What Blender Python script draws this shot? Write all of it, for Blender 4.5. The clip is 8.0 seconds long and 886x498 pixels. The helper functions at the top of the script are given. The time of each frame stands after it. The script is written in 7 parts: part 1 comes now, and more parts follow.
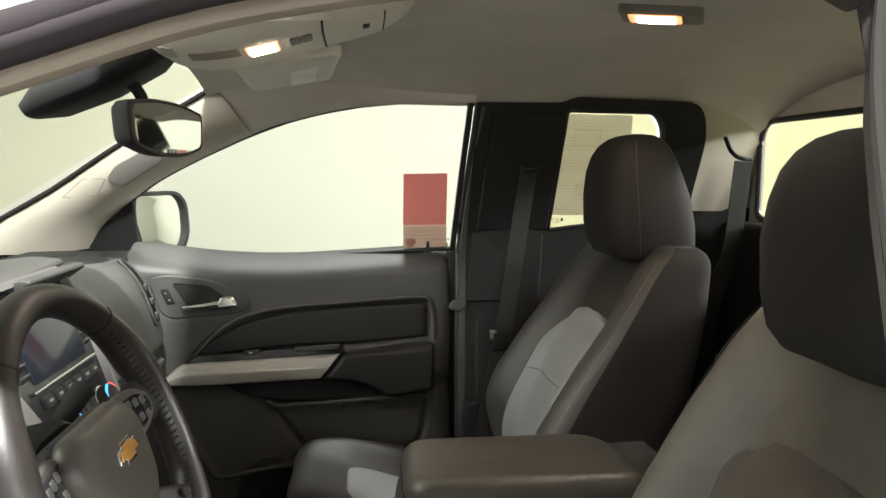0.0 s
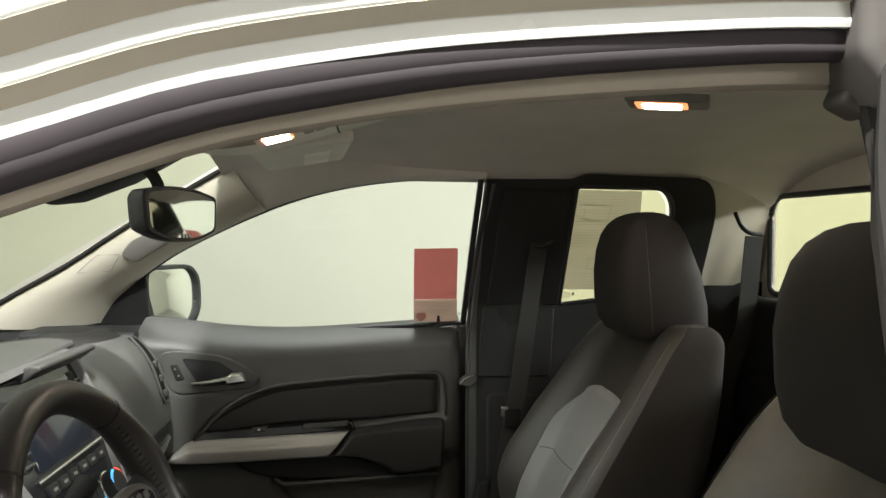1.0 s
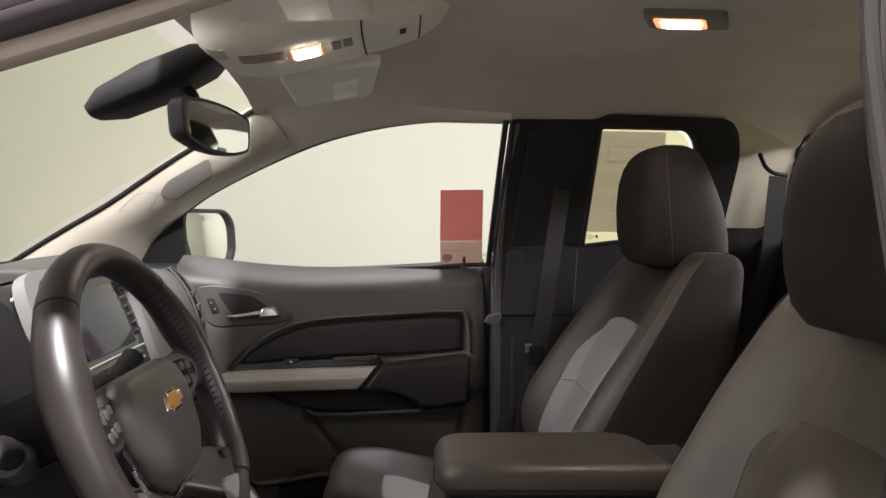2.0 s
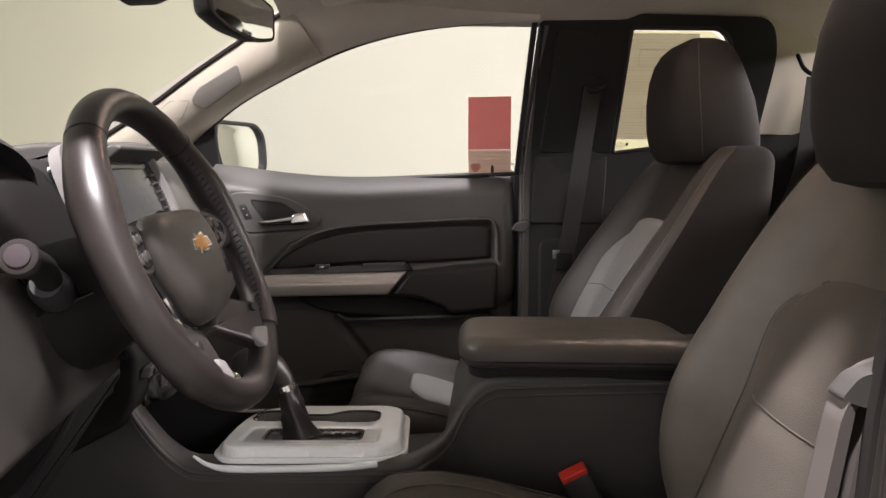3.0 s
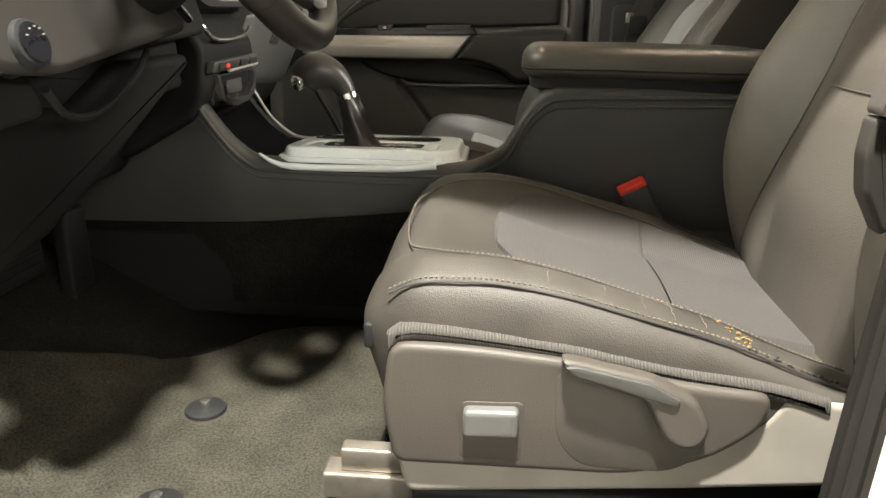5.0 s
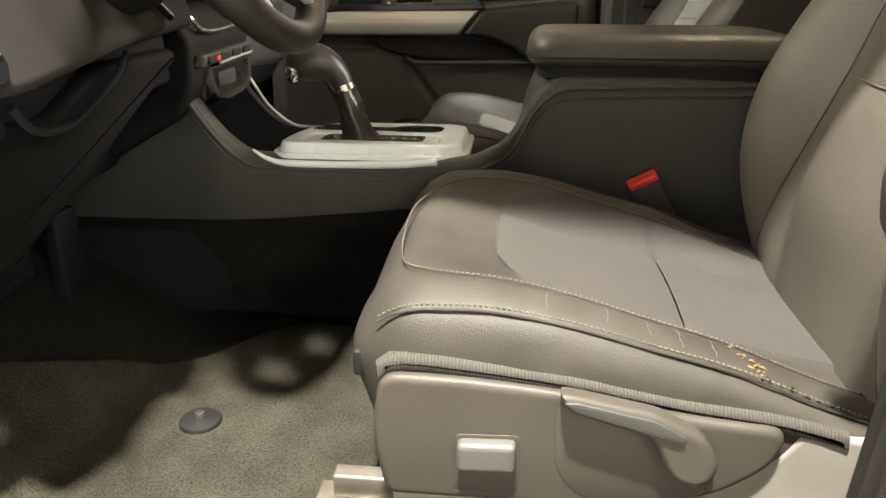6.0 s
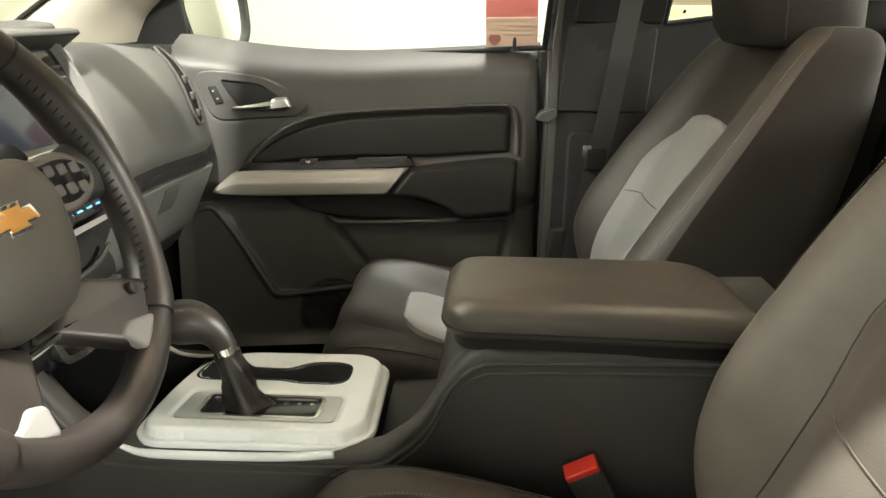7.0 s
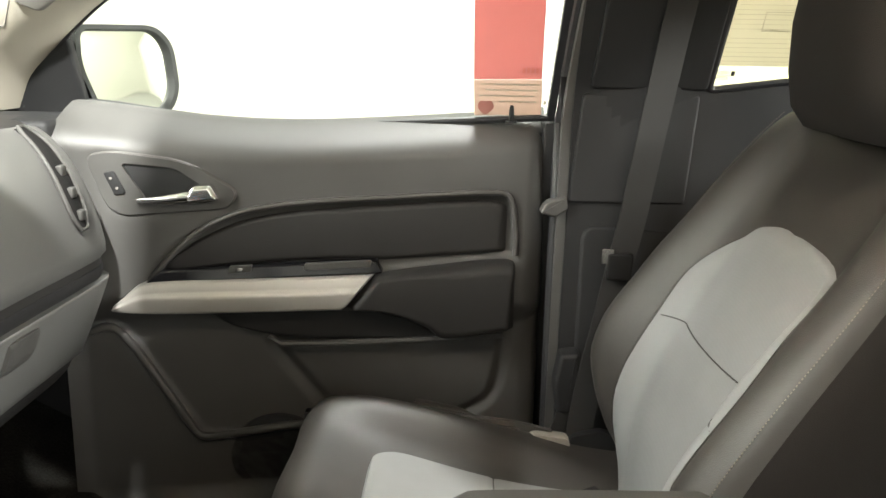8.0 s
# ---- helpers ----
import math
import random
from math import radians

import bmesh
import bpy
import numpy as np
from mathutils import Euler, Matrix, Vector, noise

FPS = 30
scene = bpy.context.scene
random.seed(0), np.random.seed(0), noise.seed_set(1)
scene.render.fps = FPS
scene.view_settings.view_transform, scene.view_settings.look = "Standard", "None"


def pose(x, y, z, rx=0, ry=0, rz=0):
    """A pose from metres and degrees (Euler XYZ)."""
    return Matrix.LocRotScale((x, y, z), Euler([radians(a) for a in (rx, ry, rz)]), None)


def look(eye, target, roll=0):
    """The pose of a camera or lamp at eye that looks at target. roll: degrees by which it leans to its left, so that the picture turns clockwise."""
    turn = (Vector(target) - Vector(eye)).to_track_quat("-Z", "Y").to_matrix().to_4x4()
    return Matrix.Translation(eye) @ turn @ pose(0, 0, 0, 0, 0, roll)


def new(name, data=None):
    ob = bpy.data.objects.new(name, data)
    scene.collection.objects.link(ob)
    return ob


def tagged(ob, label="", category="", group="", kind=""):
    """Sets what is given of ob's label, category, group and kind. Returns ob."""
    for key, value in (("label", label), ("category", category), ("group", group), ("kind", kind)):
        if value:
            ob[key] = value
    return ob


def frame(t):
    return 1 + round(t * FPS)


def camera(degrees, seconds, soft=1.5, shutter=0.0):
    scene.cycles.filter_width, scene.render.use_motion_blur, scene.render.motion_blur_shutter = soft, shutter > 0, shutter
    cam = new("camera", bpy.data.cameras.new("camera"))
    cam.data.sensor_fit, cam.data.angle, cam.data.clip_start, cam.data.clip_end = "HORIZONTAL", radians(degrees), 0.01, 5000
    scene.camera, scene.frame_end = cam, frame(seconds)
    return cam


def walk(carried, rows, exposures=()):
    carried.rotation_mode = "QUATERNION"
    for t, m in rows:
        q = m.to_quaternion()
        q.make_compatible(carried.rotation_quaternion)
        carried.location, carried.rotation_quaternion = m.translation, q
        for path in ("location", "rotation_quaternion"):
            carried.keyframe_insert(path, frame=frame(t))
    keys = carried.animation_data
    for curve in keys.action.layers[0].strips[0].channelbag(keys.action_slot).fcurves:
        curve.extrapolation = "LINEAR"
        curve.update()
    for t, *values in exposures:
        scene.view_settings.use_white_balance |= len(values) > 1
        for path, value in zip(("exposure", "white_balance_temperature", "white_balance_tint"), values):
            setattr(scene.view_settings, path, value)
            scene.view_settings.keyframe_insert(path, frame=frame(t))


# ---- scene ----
from mathutils.bvhtree import BVHTree

cam = camera(63.5, 8.0)
PATH = [
    (0, (0.027, 0.161, 1.458), (0.256, 2.137, 1.243), 0.8),
    (0.5, (0.028, 0.188, 1.498), (0.282, 2.167, 1.361), 2.2),
    (1, (0.029, 0.162, 1.494), (0.225, 2.152, 1.448), 0.8),
    (1.2, (0.039, 0.156, 1.475), (0.191, 2.15, 1.436), 0.2),
    (2.3, (0.039, 0.099, 1.341), (0.129, 2.093, 1.217), 0.9),
    (2.5, (0.042, 0.097, 1.319), (0.107, 2.09, 1.165), 0.8),
    (3, (0.057, 0.092, 1.265), (0.073, 2.08, 1.039), 0.4),
    (3.5, (0.054, 0.086, 1.198), (0.019, 2.059, 0.876), 1.0),
    (4, (0.059, 0.073, 1.139), (-0.018, 2.028, 0.723), 1.0),
    (4.5, (0.068, 0.063, 1.081), (-0.04, 1.99, 0.555), 1.2),
    (4.7, (0.066, 0.054, 1.063), (-0.058, 1.968, 0.496), 1.3),
    (5.8, (0.081, 0.082, 1.043), (-0.122, 1.928, 0.301), -0.1),
    (6, (0.085, 0.114, 1.089), (-0.111, 1.964, 0.356), 0.1),
    (6.5, (0.12, 0.243, 1.236), (-0.042, 2.118, 0.559), 0.2),
    (7, (0.13, 0.392, 1.329), (0.042, 2.286, 0.695), 0.8),
    (7.5, (0.088, 0.581, 1.38), (0.088, 2.494, 0.797), 0.7),
    (8, (0.129, 0.814, 1.392), (0.073, 2.726, 0.81), 1.0),
]
EXPOSURES = [(0.0, 0.93, 6100, 6), (1.0, 0.58, 6080, 4), (2.4, 0.65, 6100, 21), (3.3, 0.82, 6350, 22), (4.0, 1.43, 6500, 6), (4.4, 1.33, 6550, 6), (5.8, 1.30, 6700, 7), (6.4, 1.62, 6900, 4), (7.0, 1.56, 6600, 4), (8.0, 2.01, 6150, 6)]
walk(cam, [(t, look(eye, target, roll)) for t, eye, target, roll in PATH], EXPOSURES)

# ---------------------------------------------------------------- light
C = 1.305          # the truck's centre line, y
world = bpy.data.worlds.new("studio_world")
world.use_nodes = True
scene.world = world
world.node_tree.nodes["Background"].inputs[0].default_value = (1.0, 0.95, 0.85, 1)
world.node_tree.nodes["Background"].inputs[1].default_value = 0.015


def area_lamp(name, at, target, sx, sy, watts, colour):
    lamp = bpy.data.lights.new(name, "AREA")
    lamp.shape, lamp.size, lamp.size_y, lamp.energy, lamp.color = "RECTANGLE", sx, sy, watts, colour
    ob = new(name, lamp)
    ob.matrix_world = look(at, target)
    return ob


WARM = (1.0, 0.95, 0.87)
area_lamp("booth_light_front", (-2.7, 0.2, 3.6), (1.6, 1.3, 1.3), 0.8, 3.0, 150, WARM)
area_lamp("booth_light_driver_side", (-0.03, -0.22, 3.7), (0.03, 0.1, 0.0), 0.22, 0.12, 250, WARM)
area_lamp("booth_light_passenger_side", (0.155, 2.86, 3.7), (0.155, 2.6, 0.0), 0.4, 0.15, 44, WARM)
area_lamp("booth_light_driver_wall", (2.2, -2.9, 2.6), (0.0, 1.6, 1.0), 2.0, 0.6, 75, WARM)
# unseen fill lamp, added to wash the passenger-side wall evenly
area_lamp("fill_light_passenger_wall", (1.2, 4.2, 3.7), (1.2, 4.9, 0.6), 9.0, 0.7, 25, (1.0, 0.97, 0.90))
# unseen fill lamp, added to brighten the dash through the rear window
area_lamp("fill_light_rear", (5.8, 1.3, 3.1), (0.0, 1.5, 1.2), 4.0, 0.6, 430, WARM)

# ---------------------------------------------------------------- materials


def mat(name, colour, rough=0.6, metal=0.0, grain=0.0, grain_size=0.0008, vary=0.12, vary_size=0.12, spec=0.5, coat=0.0):
    """A surface with slow colour variation, patches of wear in the gloss and a fine grain."""
    m = bpy.data.materials.new(name)
    m.use_nodes = True
    nt = m.node_tree
    bsdf = nt.nodes["Principled BSDF"]
    link, node = nt.links.new, nt.nodes.new
    tc = node("ShaderNodeTexCoord")
    slow = node("ShaderNodeTexNoise")
    slow.inputs["Scale"].default_value, slow.inputs["Detail"].default_value = 1 / vary_size, 5
    link(tc.outputs["Object"], slow.inputs["Vector"])
    ramp = node("ShaderNodeMapRange")
    ramp.inputs["From Min"].default_value, ramp.inputs["From Max"].default_value = 0.3, 0.7
    ramp.inputs["To Min"].default_value, ramp.inputs["To Max"].default_value = 1 - vary, 1 + vary
    link(slow.outputs["Fac"], ramp.inputs["Value"])
    mix = node("ShaderNodeVectorMath")
    mix.operation = "SCALE"
    mix.inputs[0].default_value = colour
    link(ramp.outputs["Result"], mix.inputs["Scale"])
    link(mix.outputs["Vector"], bsdf.inputs["Base Color"])
    rr = node("ShaderNodeMapRange")
    rr.inputs["To Min"].default_value, rr.inputs["To Max"].default_value = max(0.03, rough - 0.08), min(1, rough + 0.08)
    link(slow.outputs["Fac"], rr.inputs["Value"])
    link(rr.outputs["Result"], bsdf.inputs["Roughness"])
    bsdf.inputs["Metallic"].default_value = metal
    bsdf.inputs["Specular IOR Level"].default_value = spec
    bsdf.inputs["Coat Weight"].default_value = coat
    if grain:
        fine = node("ShaderNodeTexVoronoi")
        fine.inputs["Scale"].default_value = 1 / grain_size
        link(tc.outputs["Object"], fine.inputs["Vector"])
        bump = node("ShaderNodeBump")
        bump.inputs["Strength"].default_value, bump.inputs["Distance"].default_value = grain, grain_size * 0.5
        link(fine.outputs["Distance"], bump.inputs["Height"])
        link(bump.outputs["Normal"], bsdf.inputs["Normal"])
    return m


def woven(name, colour, pitch=0.004, axis="X", depth=0.35, rough=0.9, dark=0.75):
    """Ribbed cloth: rows of thread with darker gaps."""
    m = mat(name, colour, rough, vary=0.08)
    nt = m.node_tree
    bsdf = nt.nodes["Principled BSDF"]
    link, node = nt.links.new, nt.nodes.new
    tc = node("ShaderNodeTexCoord")
    wave = node("ShaderNodeTexWave")
    wave.bands_direction = axis
    wave.inputs["Scale"].default_value = 1 / pitch / 3.1416
    wave.inputs["Distortion"].default_value = 0.6
    wave.inputs["Detail"].default_value = 1
    wave.inputs["Detail Scale"].default_value = 3
    link(tc.outputs["Object"], wave.inputs["Vector"])
    old = bsdf.inputs["Base Color"].links[0].from_socket
    r = node("ShaderNodeMapRange")
    r.inputs["To Min"].default_value = dark
    link(wave.outputs["Fac"], r.inputs["Value"])
    mix = node("ShaderNodeVectorMath")
    mix.operation = "SCALE"
    link(old, mix.inputs[0])
    link(r.outputs["Result"], mix.inputs["Scale"])
    link(mix.outputs["Vector"], bsdf.inputs["Base Color"])
    bump = node("ShaderNodeBump")
    bump.inputs["Strength"].default_value, bump.inputs["Distance"].default_value = depth, 0.001
    link(wave.outputs["Fac"], bump.inputs["Height"])
    link(bump.outputs["Normal"], bsdf.inputs["Normal"])
    bsdf.inputs["Sheen Weight"].default_value = 0.05
    return m


def carpeted(name, colour, size=0.004):
    m = mat(name, colour, 0.97, vary=0.3, vary_size=0.06, spec=0.1)
    nt = m.node_tree
    bsdf = nt.nodes["Principled BSDF"]
    link, node = nt.links.new, nt.nodes.new
    tc = node("ShaderNodeTexCoord")
    fuzz = node("ShaderNodeTexNoise")
    fuzz.inputs["Scale"].default_value, fuzz.inputs["Detail"].default_value = 1 / size, 6
    link(tc.outputs["Object"], fuzz.inputs["Vector"])
    old = bsdf.inputs["Base Color"].links[0].from_socket
    r = node("ShaderNodeMapRange")
    r.inputs["From Min"].default_value, r.inputs["From Max"].default_value = 0.3, 0.7
    r.inputs["To Min"].default_value, r.inputs["To Max"].default_value = 0.5, 1.5
    link(fuzz.outputs["Fac"], r.inputs["Value"])
    mix = node("ShaderNodeVectorMath")
    mix.operation = "SCALE"
    link(old, mix.inputs[0])
    link(r.outputs["Result"], mix.inputs["Scale"])
    link(mix.outputs["Vector"], bsdf.inputs["Base Color"])
    bump = node("ShaderNodeBump")
    bump.inputs["Strength"].default_value, bump.inputs["Distance"].default_value = 0.9, 0.003
    link(fuzz.outputs["Fac"], bump.inputs["Height"])
    link(bump.outputs["Normal"], bsdf.inputs["Normal"])
    return m


def glowing(name, colour, strength):
    m = bpy.data.materials.new(name)
    m.use_nodes = True
    bsdf = m.node_tree.nodes["Principled BSDF"]
    bsdf.inputs["Base Color"].default_value = (*colour, 1)
    bsdf.inputs["Emission Color"].default_value = (*colour, 1)
    bsdf.inputs["Emission Strength"].default_value = strength
    return m


def paper(name, colour, through_light=0.5):
    """Printed paper on a pane: part of the daylight behind shines through it."""
    m = mat(name, colour, 0.8, vary=0.02, vary_size=0.05)
    nt = m.node_tree
    bsdf, out = nt.nodes["Principled BSDF"], nt.nodes["Material Output"]
    tl = nt.nodes.new("ShaderNodeBsdfTranslucent")
    nt.links.new(bsdf.inputs["Base Color"].links[0].from_socket, tl.inputs["Color"])
    mx = nt.nodes.new("ShaderNodeMixShader")
    mx.inputs["Fac"].default_value = through_light
    nt.links.new(bsdf.outputs["BSDF"], mx.inputs[1])
    nt.links.new(tl.outputs["BSDF"], mx.inputs[2])
    nt.links.new(mx.outputs["Shader"], out.inputs["Surface"])
    return m


def clear_glass(name, tint=(0.96, 0.98, 0.95)):
    """A thin pane: mostly clear, with a faint mirror."""
    m = bpy.data.materials.new(name)
    m.use_nodes = True
    nt = m.node_tree
    nt.nodes.remove(nt.nodes["Principled BSDF"])
    tr, gl = nt.nodes.new("ShaderNodeBsdfTransparent"), nt.nodes.new("ShaderNodeBsdfGlossy")
    tr.inputs["Color"].default_value = (*tint, 1)
    gl.inputs["Roughness"].default_value = 0.02
    mx = nt.nodes.new("ShaderNodeMixShader")
    mx.inputs["Fac"].default_value = 0.025
    nt.links.new(tr.outputs["BSDF"], mx.inputs[1])
    nt.links.new(gl.outputs["BSDF"], mx.inputs[2])
    nt.links.new(mx.outputs["Shader"], nt.nodes["Material Output"].inputs["Surface"])
    return m


M_WALL = mat("cream_booth_paint", (0.45, 0.44, 0.388), 0.8, vary=0.03, vary_size=1.5)
# for the unseen driver-side wall and ceiling; grey holds bounced light down
M_DULL = mat("grey_low_bounce_paint", (0.26, 0.255, 0.24), 0.85, vary=0.05, vary_size=1.2)
M_FLOOR = mat("pale_booth_floor", (0.17, 0.165, 0.15), 0.6, vary=0.15, vary_size=0.6, grain=0.2, grain_size=0.004)
M_LINER = mat("headliner_cloth", (0.60, 0.555, 0.52), 0.95, vary=0.05, grain=0.25, grain_size=0.0012, spec=0.2)
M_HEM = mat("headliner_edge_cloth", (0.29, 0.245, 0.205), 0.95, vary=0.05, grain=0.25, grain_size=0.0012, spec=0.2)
# tan for the shaded facets of the white roof rail, put in as colour
M_GUTTER_SHADE = mat("tan_gutter_shade", (0.34, 0.295, 0.24), 0.7, vary=0.05, vary_size=0.08, grain=0.05, grain_size=0.003, spec=0.3)
M_PILLAR = mat("pillar_plastic", (0.42, 0.39, 0.325), 0.65, vary=0.05, grain=0.2, grain_size=0.0009)
M_OVERHEAD = mat("cream_overhead_plastic", (0.66, 0.63, 0.56), 0.6, vary=0.05, grain=0.15, grain_size=0.0009)
M_BLACK = mat("black_plastic", (0.0125, 0.0125, 0.013), 0.62, vary=0.12, grain=0.3, grain_size=0.0009, spec=0.28)
M_TRIM = mat("charcoal_plastic", (0.0475, 0.0462, 0.0435), 0.48, vary=0.10, grain=0.35, grain_size=0.0010, spec=0.42)
M_SOFT = mat("charcoal_vinyl", (0.049, 0.046, 0.043), 0.44, vary=0.10, grain=0.30, grain_size=0.0012)
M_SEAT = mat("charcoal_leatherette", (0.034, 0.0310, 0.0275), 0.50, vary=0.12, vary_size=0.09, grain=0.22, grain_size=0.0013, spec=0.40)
# copy of M_SEAT with the driver's backrest's extra brightness put into the colour
M_SEAT_D = mat("brightened_leatherette", (0.080, 0.071, 0.059), 0.50, vary=0.16, vary_size=0.07, grain=0.32, grain_size=0.0013, spec=0.42)
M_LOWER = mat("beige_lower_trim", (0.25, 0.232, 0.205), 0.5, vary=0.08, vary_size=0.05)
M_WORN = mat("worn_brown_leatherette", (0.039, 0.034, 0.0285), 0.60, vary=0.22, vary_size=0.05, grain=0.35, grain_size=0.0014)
M_SIDE = mat("black_seat_side_cloth", (0.019, 0.0165, 0.0150), 0.85, vary=0.12, grain=0.3, grain_size=0.0012, spec=0.15)
M_SUEDE = mat("black_seat_cloth", (0.024, 0.0215, 0.0205), 0.85, vary=0.12, grain=0.30, grain_size=0.0012, spec=0.25)
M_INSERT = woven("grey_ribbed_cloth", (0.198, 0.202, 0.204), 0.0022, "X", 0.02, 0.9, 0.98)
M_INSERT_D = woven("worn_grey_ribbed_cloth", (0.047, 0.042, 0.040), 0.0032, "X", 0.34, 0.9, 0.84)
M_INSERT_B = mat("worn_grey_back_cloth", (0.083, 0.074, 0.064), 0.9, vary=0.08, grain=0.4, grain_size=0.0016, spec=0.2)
M_SKIRT = woven("grey_woven_skirt", (0.060, 0.054, 0.048), 0.0030, "X", 0.5, 0.8, 0.6)
M_THREAD = mat("beige_thread", (0.26, 0.220, 0.175), 0.85)
M_STITCH = mat("pale_thread", (0.15, 0.13, 0.10), 0.85)
M_ARM = mat("armrest_vinyl", (0.050, 0.044, 0.037), 0.36, vary=0.10, grain=0.28, grain_size=0.0013)
M_SILVER = mat("satin_silver_plastic", (0.40, 0.385, 0.355), 0.36, metal=0.35, vary=0.015, vary_size=0.5)
M_GATE = mat("silver_gate_plastic", (0.52, 0.54, 0.55), 0.32, metal=0.3, vary=0.02)
M_TRAY = mat("pale_silver_plastic", (0.78, 0.83, 0.85), 0.26, metal=0.05, vary=0.01, vary_size=1.0)
M_CHROME = mat("chrome", (0.80, 0.79, 0.77), 0.14, metal=1.0, vary=0.03)
M_DCHROME = mat("smoked_chrome", (0.30, 0.29, 0.28), 0.22, metal=0.9, vary=0.05)
M_GLOSS = mat("gloss_black", (0.010, 0.010, 0.012), 0.12, vary=0.05)
M_LEATHER = mat("wheel_leather", (0.0165, 0.0135, 0.0125), 0.41, vary=0.18, vary_size=0.05, grain=0.16, grain_size=0.0012)
M_HUB = mat("hub_vinyl", (0.046, 0.0415, 0.036), 0.46, vary=0.10, grain=0.3, grain_size=0.0012)
M_RUBBER = mat("black_rubber", (0.018, 0.018, 0.020), 0.45, vary=0.15)
M_SEAL = mat("purple_black_door_rubber", (0.034, 0.028, 0.031), 0.75, vary=0.10, spec=0.14)
M_PAINT = mat("white_truck_paint", (0.67, 0.655, 0.625), 0.25, vary=0.03, coat=0.6)
M_JAMB = mat("grey_jamb_plastic", (0.20, 0.19, 0.175), 0.55, vary=0.08, grain=0.2, grain_size=0.001)
M_CARPET = carpeted("charcoal_carpet", (0.0095, 0.0092, 0.008))
M_MAT = carpeted("brown_grey_mat_carpet", (0.038, 0.0355, 0.028), 0.003)
M_WEB = woven("belt_webbing", (0.013, 0.0125, 0.012), 0.0016, "Z", 0.04, 0.75, 0.97)
M_RED = mat("red_buckle_button", (0.75, 0.045, 0.025), 0.40, vary=0.05)
M_GOLD = mat("gold_badge", (0.58, 0.30, 0.08), 0.30, metal=0.5, vary=0.05)
M_SHIELD = mat("brown_grey_shield_plastic", (0.054, 0.047, 0.040), 0.48, vary=0.10, grain=0.35, grain_size=0.0010, spec=0.4)
M_FOAM = mat("yellow_foam", (0.26, 0.17, 0.06), 0.95, vary=0.25, vary_size=0.006)
M_STEEL = mat("seat_rail_steel", (0.42, 0.38, 0.33), 0.35, metal=0.85, vary=0.15, vary_size=0.02)
M_REDPAPER = paper("red_printed_paper", (0.66, 0.335, 0.315), 0.6)
M_TANPAPER = paper("tan_printed_paper", (0.66, 0.54, 0.47), 0.6)
M_SHEET = paper("price_sheet_paper", (0.72, 0.69, 0.58), 0.6)
M_INK = paper("grey_ink", (0.58, 0.54, 0.46), 0.55)
M_REDINK = paper("red_ink", (0.58, 0.30, 0.26), 0.5)
M_PINK = paper("pale_red_ink", (0.66, 0.30, 0.26), 0.5)
M_WHITE = mat("white_print", (0.75, 0.75, 0.72), 0.6)
M_LABEL = mat("pale_label", (0.86, 0.84, 0.76), 0.7)
M_GLASS = clear_glass("window_glass")
M_TINT = clear_glass("tinted_window_glass", (0.88, 0.88, 0.73))
M_SCREENGLASS = clear_glass("windscreen_glass", (0.96, 0.98, 0.905))
M_POST = mat("grey_post_plastic", (0.040, 0.036, 0.033), 0.8, vary=0.08, spec=0.12)
M_CAP = mat("grey_brown_corner_plastic", (0.080, 0.072, 0.067), 0.8, vary=0.08, spec=0.12)
M_POSTSEAL = mat("matt_post_rubber", (0.022, 0.020, 0.019), 0.9, vary=0.1, spec=0.08)
M_SCREEN = mat("dark_screen", (0.012, 0.014, 0.020), 0.08)
M_MIRROR = mat("mirror_silver", (0.86, 0.88, 0.84), 0.02, metal=1.0, vary=0.0)
M_LAMP = glowing("lit_lamp_lens", (1.0, 0.80, 0.60), 110.0)
M_LAMP_EDGE = glowing("lit_lamp_edge", (1.0, 0.28, 0.10), 1.2)
M_BLUE = glowing("blue_backlight", (0.10, 0.45, 0.95), 0.7)
M_HOT = glowing("red_backlight", (0.95, 0.10, 0.06), 0.5)
M_DASH = mat("grey_dash_vinyl", (0.084, 0.083, 0.080), 0.46, vary=0.08, grain=0.30, grain_size=0.0012)
M_PAD = mat("padded_black_vinyl", (0.018, 0.017, 0.0165), 0.56, vary=0.10, grain=0.30, grain_size=0.0012, spec=0.28)
M_SHROUD = mat("black_column_plastic", (0.0085, 0.0080, 0.0080), 0.68, vary=0.12, grain=0.3, grain_size=0.0009, spec=0.14)
M_KNEE = mat("brown_black_dash_plastic", (0.026, 0.0235, 0.0215), 0.62, vary=0.10, grain=0.3, grain_size=0.0010, spec=0.24)
M_BEZEL = mat("grey_satin_bezel", (0.150, 0.146, 0.142), 0.6, metal=0.0, vary=0.03, spec=0.25)

# ---------------------------------------------------------------- building helpers
ORIGIN = {}


def thing(name, at, label, category, group="", kind=""):
    ob = new(name)
    ob.empty_display_size = 0.05
    ob.location = at
    ORIGIN[ob] = Vector(at)
    return tagged(ob, label, category, group, kind)


def finish(me, material, angle=38):
    me.materials.append(material)
    me.shade_smooth()
    me.set_sharp_from_angle(angle=radians(angle))


def part(name, bm, material, parent, label="", angle=38):
    """One mesh object under a thing or under a part; the mesh is given in world metres."""
    base = ORIGIN[parent]
    bmesh.ops.recalc_face_normals(bm, faces=bm.faces)
    bmesh.ops.translate(bm, vec=-base, verts=bm.verts)
    me = bpy.data.meshes.new(name)
    bm.to_mesh(me)
    bm.free()
    finish(me, material, angle)
    ob = new(name, me)
    ob.parent = parent
    ORIGIN[ob] = base
    if label:
        tagged(ob, label)
    return ob


